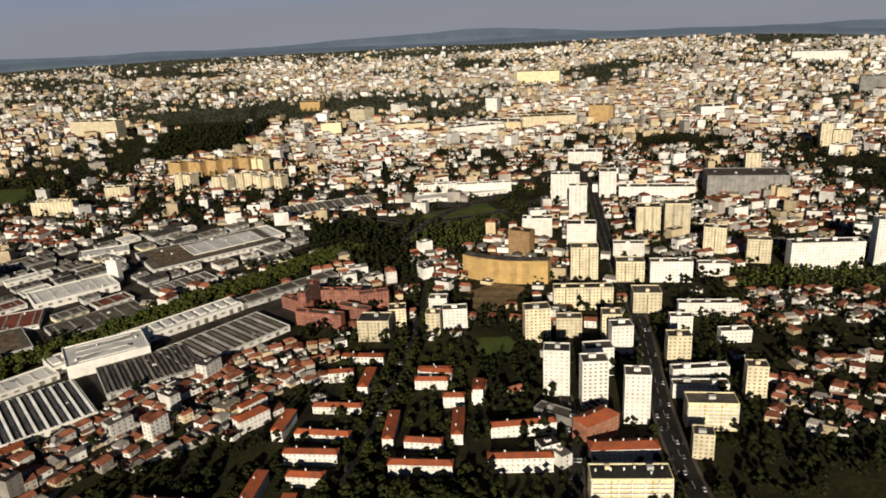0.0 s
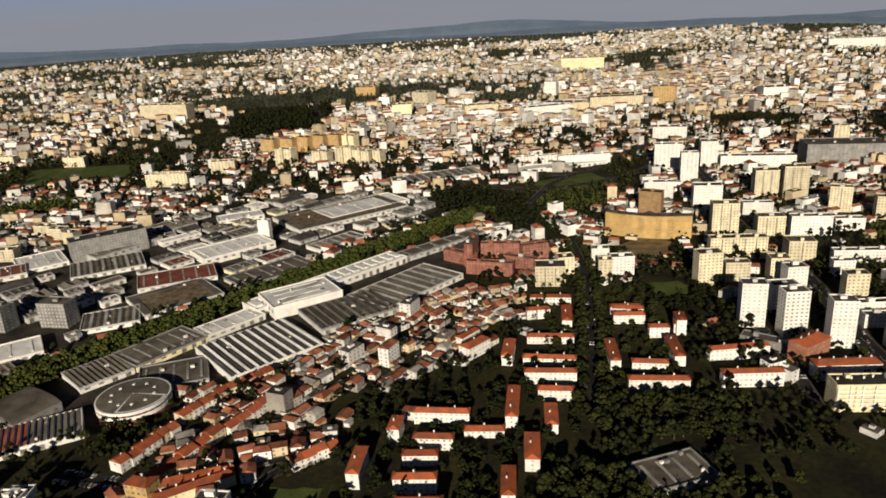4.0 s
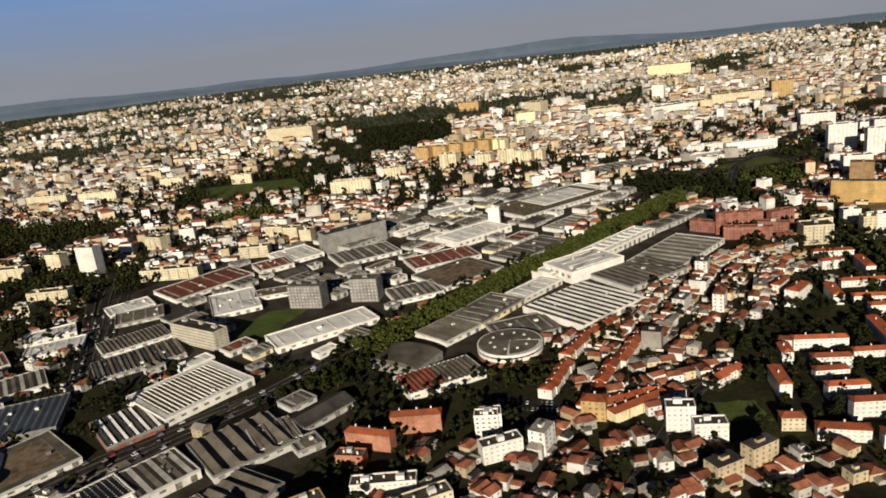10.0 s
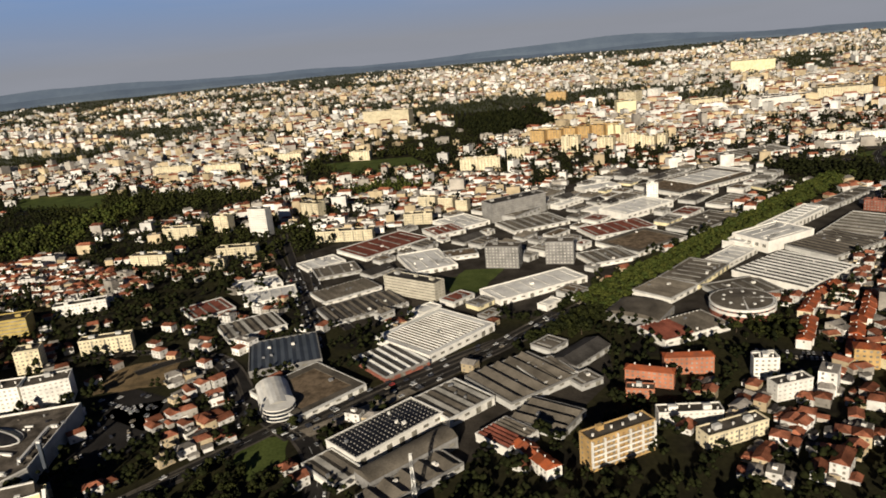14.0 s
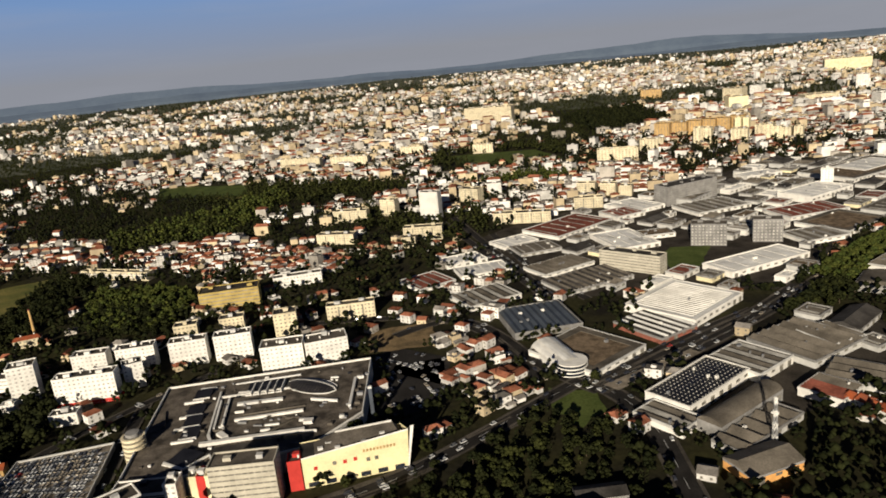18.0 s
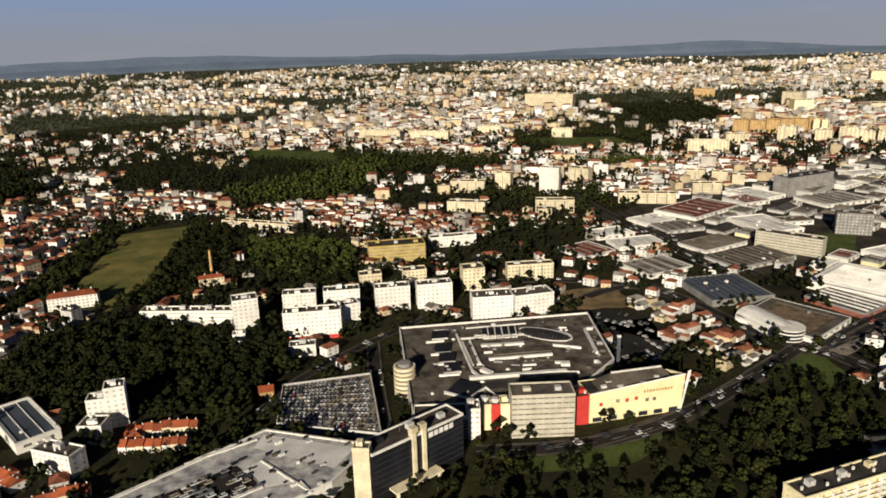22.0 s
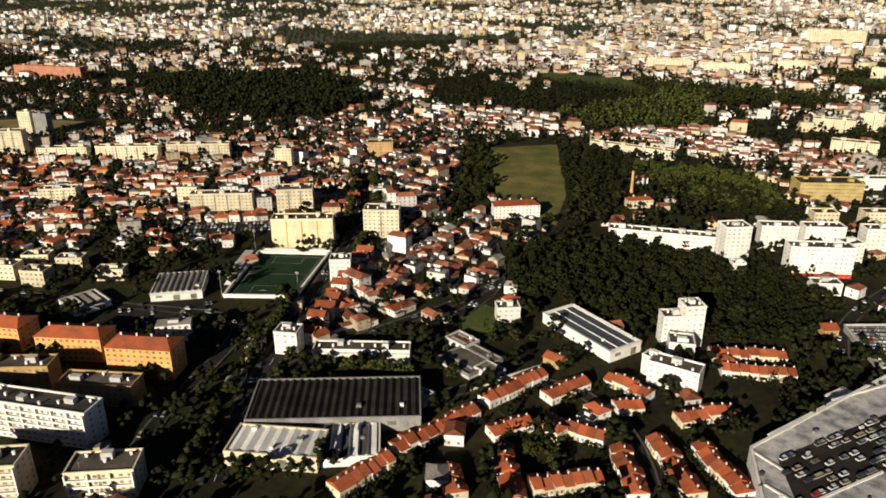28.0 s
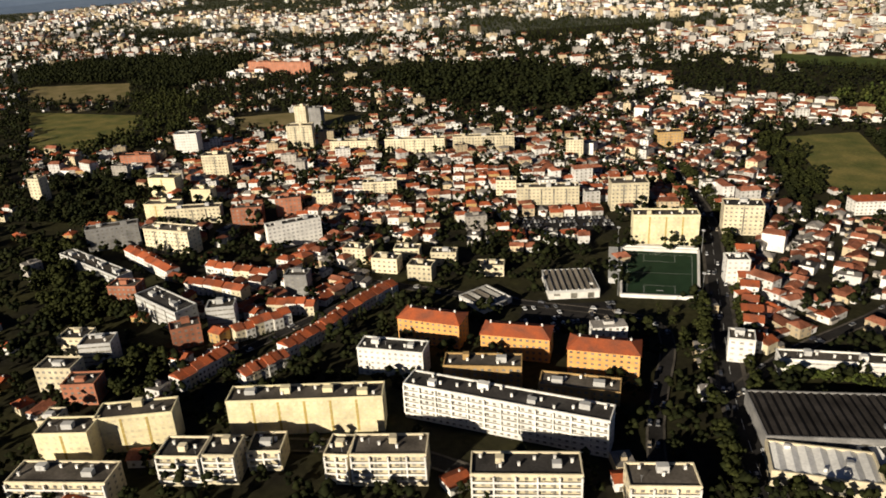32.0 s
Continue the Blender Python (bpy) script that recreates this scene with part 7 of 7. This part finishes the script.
def street_trees(number, gap, size):
    """Trees on both sides of one street."""
    dense, side, width = ROADS[number]
    rnd = random.Random(number)
    spots = []
    for a, b, s in zip(dense, dense[1:], side):
        for k in (-0.95, 0.95):
            for t in (0.0, 0.5):
                p = a.lerp(b, t) + s * width * k
                if taken(p.x, p.y) != 1 and rnd.random() < gap:
                    spots.append((p.x + rnd.uniform(-0.8, 0.8), p.y + rnd.uniform(-0.8, 0.8), size * rnd.uniform(0.8, 1.2), "round"))
    forest("street_trees", spots, "near", "leaf", "rows of dark green trees along a street")


forest("hedge", [(-1077 + 2.1 * k, 33 + 0.3 * k, 0.62 + 0.08 * (k % 3), "round") for k in range(20)], "near", "leaf_light", "row of bright green bushes before a long building")
forest("garden_bushes", [p for p in BUSHES if taken(p[0], p[1]) != 2], "near", "leaf_dark", "dark bushes in the gardens of row houses")
street_trees(1, 0.8, 1.1)
street_trees(19, 0.75, 1.1)
street_trees(0, 0.35, 0.8)
street_trees(16, 0.15, 0.9)
plant()


# ---------- houses of the quarters ----------
HF = np.array([(0, 1, 5, 4), (1, 2, 6, 5), (2, 3, 7, 6), (3, 0, 4, 7)])
RF = np.array([(0, 1, 5, 4), (2, 3, 4, 5), (1, 2, 5, 5), (3, 0, 4, 4)])


class Quarter:
    """Many houses in one mesh: four walls, a roof, dark panes."""

    def __init__(self):
        self.v, self.f, self.m, self.k = [], [], [], 0

    def add(self, pts, faces, mats):
        self.v.append(pts)
        self.f.append(faces + self.k)
        self.m.append(np.array(mats))
        self.k += len(pts)

    def house(self, x, y, z, rot, w, d, h, wall, roof, pitched, panes):
        c, s = math.cos(rot), math.sin(rot)
        a, b = w / 2, d / 2
        def place(p):
            p = np.array(p, float)
            return np.stack([p[:, 0] * c - p[:, 1] * s + x, p[:, 0] * s + p[:, 1] * c + y, p[:, 2] + z], 1)
        self.add(place([(-a, -b, -1), (a, -b, -1), (a, b, -1), (-a, b, -1), (-a, -b, h), (a, -b, h), (a, b, h), (-a, b, h)]), HF, [wall] * 4)
        if pitched:
            o, r, i = 0.35, 0.24 * min(w, d), pitched * b * 0.8
            self.add(place([(-a - o, -b - o, h), (a + o, -b - o, h), (a + o, b + o, h), (-a - o, b + o, h), (-a - o + i, 0, h + r), (a + o - i, 0, h + r)]), RF[:2], [roof] * 2)
            self.add(place([(-a - o, -b - o, h), (a + o, -b - o, h), (a + o, b + o, h), (-a - o, b + o, h), (-a - o + i, 0, h + r), (a + o - i, 0, h + r)]), RF[2:], [roof] * 2)
        else:
            self.add(place([(-a, -b, h), (a, -b, h), (a, b, h), (-a, b, h)]), np.array([(0, 1, 2, 3)]), [roof])
            e = a * 0.3
            self.add(place([(-e, -1, h), (e, -1, h), (e, 1, h), (-e, 1, h), (-e, -1, h + 1.4), (e, -1, h + 1.4), (e, 1, h + 1.4), (-e, 1, h + 1.4)]), np.vstack([HF, [(4, 5, 6, 7)]]), [wall] * 4 + [roof])
        if panes:
            pts = []
            for k in range(max(1, int(h / 2.5))):
                zz = k * 2.5 + 0.8
                n = max(1, int(w / 3.0))
                for i in range(n):
                    q = -a + (i + 0.5) * w / n
                    pts += [(q - 0.55, -b - 0.04, zz), (q + 0.55, -b - 0.04, zz), (q + 0.55, -b - 0.04, zz + 1.2), (q - 0.55, -b - 0.04, zz + 1.2)]
                n = max(1, int(d / 3.5))
                for sd in (-1, 1):
                    for i in range(n):
                        q = -b + (i + 0.5) * d / n
                        g = sd * (a + 0.04)
                        pts += [(g, (q - 0.55) * sd, zz), (g, (q + 0.55) * sd, zz), (g, (q + 0.55) * sd, zz + 1.2), (g, (q - 0.55) * sd, zz + 1.2)]
            self.add(place(pts), np.arange(len(pts)).reshape(-1, 4), [6] * (len(pts) // 4))

    def finish(self, name, label):
        if self.v:
            joined(name, self.v, self.f, [M[q] for q in ("w1", "w2", "w3", "r1", "r2", "r3", "shutter")], self.m, label, "houses")


def seen(x, y):
    return x < 0.72 * (y + 160) + 230 and x > -1150 - 1.85 * (y + 330) and y > 225 + 0.31 * x and y > -175


DISTRICTS = []


def quarter(pts, turn, density, tallness):
    """An area of streets: the way they run, how full it is, and the share of flats."""
    DISTRICTS.append((pts, radians(turn), density, tallness))


quarter([(-297, 270), (-279, 338), (-177, 423), (-71, 480), (-77, 422), (-138, 363), (-157, 325), (-202, 270), (-239, 255)], 57.0, 0.82, 0.04)
quarter([(-263, 377), (-223, 426), (-172, 451), (-108, 487), (-73, 464), (-109, 406), (-148, 360), (-138, 300), (-224, 308)], 49.0, 0.85, 0.05)
quarter([(-380, 190), (-365, 231), (-297, 238), (-262, 212), (-220, 205), (-133, 183), (-149, 154)], 53.0, 0.74, 0.06)
quarter([(-366, 230), (-297, 240), (-184, 324), (-282, 139), (-360, 145), (-384, 189)], 52.0, 0.66, 0.05)
quarter([(241, 547), (355, 530), (312, 459), (207, 455)], -3.0, 0.7, 0.05)
quarter([(201, 405), (265, 438), (287, 418), (222, 312), (176, 337)], -45.0, 0.6, 0.02)
quarter([(-1333, 692), (-1210, 782), (-911, 582), (-753, 453), (-829, 427), (-1060, 519), (-1176, 485)], 5.0, 0.85, 0.05)
quarter([(-669, 284), (-648, 312), (-624, 235), (-602, 204), (-627, 178), (-660, 227)], 44.0, 0.7, 0.05)
quarter([(-1365, 507), (-1196, 562), (-1147, 460), (-1085, 274), (-999, 125), (-1043, 106)], 83.0, 0.7, 0.08)
quarter([(-1509, 247), (-1162, 494), (-1074, 223), (-1186, 183), (-1203, 133), (-1326, 89)], 29.0, 0.72, 0.06)
quarter([(-1098, 68), (-1074, 126), (-1050, 220), (-1025, 169), (-1041, 95), (-1072, 53)], 59.0, 0.75, 0.05)
quarter([(-1097, 14), (-1119, 123), (-1107, 201), (-1023, 243), (-1027, 106), (-1083, 39)], 103.0, 0.7, 0.06)
quarter([(-1326, 76), (-1189, 181), (-1176, 401), (-1460, 389), (-1626, 240), (-1544, 133), (-1372, 101)], 39.0, 0.72, 0.06)
quarter([(-1374, -11), (-1338, 92), (-1281, 58), (-1293, -5), (-1305, -77)], 87.0, 0.75, 0.05)
quarter([(-1139, 59), (-1109, 59), (-1093, -1), (-1118, -12)], 83.0, 0.5, 0.02)
quarter([(-1862, 217), (-1561, 179), (-1448, 50), (-1504, 29), (-1590, 44)], 8.0, 0.45, 0.1)


def district(x, y):
    for pts, turn, density, tallness in DISTRICTS:
        n, hit = len(pts), False
        for k in range(n):
            (ax, ay), (bx, by) = pts[k], pts[(k + 1) % n]
            if (ay > y) != (by > y) and x < (bx - ax) * (y - ay) / (by - ay) + ax:
                hit = not hit
        if hit:
            return turn, density, tallness
    return None


def patch(i, j, size):
    r = random.Random(i * 7919 + j * 104729 + int(size))
    return (i + r.uniform(0.2, 0.8)) * size, (j + r.uniform(0.2, 0.8)) * size, r.uniform(-0.75, 0.75), r.random()


def quarters():
    """Streets of houses, patch by patch, each patch turned its own way."""
    rnd = random.Random(4)
    single = 0
    garden = []
    bands = ((-180, 560, 140.0, 9.0, "near"), (560, 1150, 190.0, 11.0, "middle"), (1150, 1900, 240.0, 13.0, "far"), (1900, 2700, 300.0, 16.0, "far"), (2700, 3500, 360.0, 19.0, "far"), (3500, 4150, 420.0, 22.0, "hill"))
    for y0, y1, size, g, kind in bands:
        q = Quarter()
        far_trees = []
        for pj in range(int(y0 / size) - 1, int(y1 / size) + 1):
            for pi in range(int(-6800 / size), int(3200 / size)):
                cx, cy, turn, mood = patch(pi, pj, size)
                if not seen(cx, cy + 1.5 * size) and not seen(cx, cy):
                    continue
                near = [patch(pi + a, pj + b, size)[:2] for a in (-1, 0, 1) for b in (-1, 0, 1) if a or b]
                own = district(cx, cy) if y0 < 600 else None
                if own:
                    turn = own[0]
                c, s = math.cos(turn), math.sin(turn)
                n = int(size * 1.1 / g)
                for jv in range(-n, n + 1):
                    v = jv * g * 1.25 + (g * 0.28 if jv % 2 else -g * 0.28)
                    for iu in range(-n, n + 1):
                        u = iu * g + rnd.uniform(-0.2, 0.2) * g
                        vv = v + rnd.uniform(-0.18, 0.18) * g
                        x, y = cx + u * c - vv * s, cy + u * s + vv * c
                        if not (y0 <= y < y1) or not seen(x, y):
                            continue
                        d0 = (x - cx) ** 2 + (y - cy) ** 2
                        if any((x - a) ** 2 + (y - b) ** 2 < d0 for a, b in near):
                            continue
                        if math.hypot(x + 560, y + 120) > 4120:
                            continue
                        code = taken(x, y) if y < 1650 else 0
                        if code in (1, 2, 3, 4, 5) or (code == 6 and rnd.random() < 0.93):
                            continue
                        here = district(x, y) if y < 620 else None
                        town = noise.noise(Vector((x / 340, y / 340, 1.7))) + 0.6 * noise.noise(Vector((x / 110, y / 110, 5.1))) + (0.5 * noise.noise(Vector((x / 800, y / 800, 2.2))) if y > 560 else 0)
                        if here:
                            fill, flats = here[1], here[2]
                        elif kind == "near":
                            fill, flats = 0.15 + 0.25 * town, 0.04
                        elif kind == "middle":
                            fill, flats = min(0.52, max(0.22, 0.52 + (x + 250) / 2400)) + 0.80 * town, 0.12 + 0.15 * max(0, town)
                        elif kind == "far":
                            fill, flats = min(0.60, max(0.26, 0.58 + (x + 100) / 5000)) + 0.85 * town, 0.22 + 0.25 * max(0, town)
                        else:
                            fill, flats = 0.10 + 0.55 * town, 0.06
                        if rnd.random() > fill:
                            if rnd.random() < (0.66 if kind == "near" and not here else 0.8 if kind in ("near", "middle") else 0.9):
                                k = {"near": 1.55, "middle": 1.5, "hill": 1.3}.get(kind, min(g / 11, 1.5))
                                (garden if kind in ("near", "middle") else far_trees).append((x, y, rnd.uniform(0.6, 1.15) * k, "round"))
                            continue
                        flat = rnd.random() < flats
                        if flat:
                            w, d = (rnd.uniform(1.0, 1.7) * g, rnd.uniform(0.75, 1.0) * g) if kind in ("near", "middle") else (rnd.uniform(11, 24), rnd.uniform(8, 12))
                            h = rnd.choice((7.5, 7.5, 10, 10, 12.5, 15 if y > 700 else 10)) * (1.0 if kind != "far" else rnd.uniform(0.9, 1.4))
                            pitched, roof = (0.6, 3) if rnd.random() < 0.3 else (0, rnd.choice((4, 4, 5)))
                        else:
                            w, d = rnd.uniform(0.72, 1.0) * g, rnd.uniform(0.62, 0.85) * g
                            if kind not in ("near", "middle"):
                                w, d = (rnd.uniform(6, 13), rnd.uniform(5.5, 9)) if kind == "far" else (rnd.uniform(6, 13), rnd.uniform(5, 8))
                            h = rnd.choice((2.9, 3.1, 3.4, 4.8, 5.2, 5.4)) * (1.35 if kind == "far" else 1)
                            pitched = rnd.choice((1, 1, 0.02, 0.02, 0.5, 0.5, 0.02, 0)) if kind in ("near", "middle") else rnd.choice((0.5, 0.02, 0, 0, 0, 0))
                            roof = (3 if rnd.random() < (0.85 if kind == "near" else 0.6) else 4) if pitched else rnd.choice((4, 4, 5))
                        wall = rnd.choice((0, 0, 0, 0, 0, 0, 0, 1, 1, 1, 2) if kind in ("near", "middle") else (0, 0, 0, 0, 1, 1, 1, 2, 2))
                        way = turn + (1.5708 if rnd.random() < 0.3 else 0) + rnd.uniform(-0.22, 0.22)
                        if kind == "near" and single < 300 and not flat and y < 330 and rnd.random() < 0.42:
                            single += 1
                            dwelling(x, y, math.degrees(way), round(w), round(d), h if h > 4 else 3.5, ("white", "white", "white", "cream", "ochre")[rnd.randrange(5)], rnd.choice(("hip", "gable")), "house",
                                     "small rendered house with red clay tiled roof", "houses of the quarter")
                        else:
                            q.house(x, y, relief(x, y), way, w, d, h, wall, roof, pitched, y < 520)
                        for _ in range(rnd.choice((0, 1, 2, 2, 3)) if kind == "near" and here else 0):
                            e, sx = rnd.uniform(-0.5, 0.5) * g, rnd.choice((-1, 1)) * rnd.uniform(0.85, 1.15)
                            ax, ay = x + e * c - sx * g * 0.62 * s, y + e * s + sx * g * 0.62 * c
                            if taken(ax, ay) == 0:
                                q.house(ax, ay, relief(ax, ay), way, rnd.uniform(2.5, 6), rnd.uniform(2.2, 4.5), rnd.uniform(1.8, 2.8), rnd.choice((0, 0, 1, 2)), rnd.choice((3, 4, 4, 5)), 0.02 if rnd.random() < 0.5 else 0.5, False)
                        if kind == "near" and rnd.random() < 0.3:
                            tx, ty = x - s * g * 0.62, y + c * g * 0.62
                            if taken(tx, ty) == 0:
                                garden.append((tx, ty, rnd.uniform(0.3, 0.6), "round"))
        q.finish("town_quarter", "close-set pale houses with red and grey roofs")
        forest("distant_trees", far_trees, "far", "leaf", "scattered trees between distant houses")
    forest("garden_trees", [(a, b, k, "garden") for a, b, k, _ in garden if b < 260], "near", "leaf_dark", "garden trees between houses")
    forest("garden_trees", [t for t in garden if t[1] >= 260], "far", "leaf_dark", "garden trees between houses")


quarters()


# ---------- street traffic at rest ----------
def street_cars():
    rnd = random.Random(21)
    spots = []
    for number, (dense, side, width) in enumerate(ROADS):
        for p, s in zip(dense[:-1], side[:-1]):
            if p.y < 500:
                for k in (-0.42, -0.15, 0.15, 0.42):
                    if rnd.random() < 0.45 * (1 if abs(k) > 0.3 else 0.4):
                        q = p + s * width * k
                        spots.append((q.x, q.y, 0.1 + 0.012 * number + max(0.0, p.y) * 0.0006, math.atan2(s.y, s.x)))
    cars("street_cars", spots, "cars standing along the streets")


street_cars()
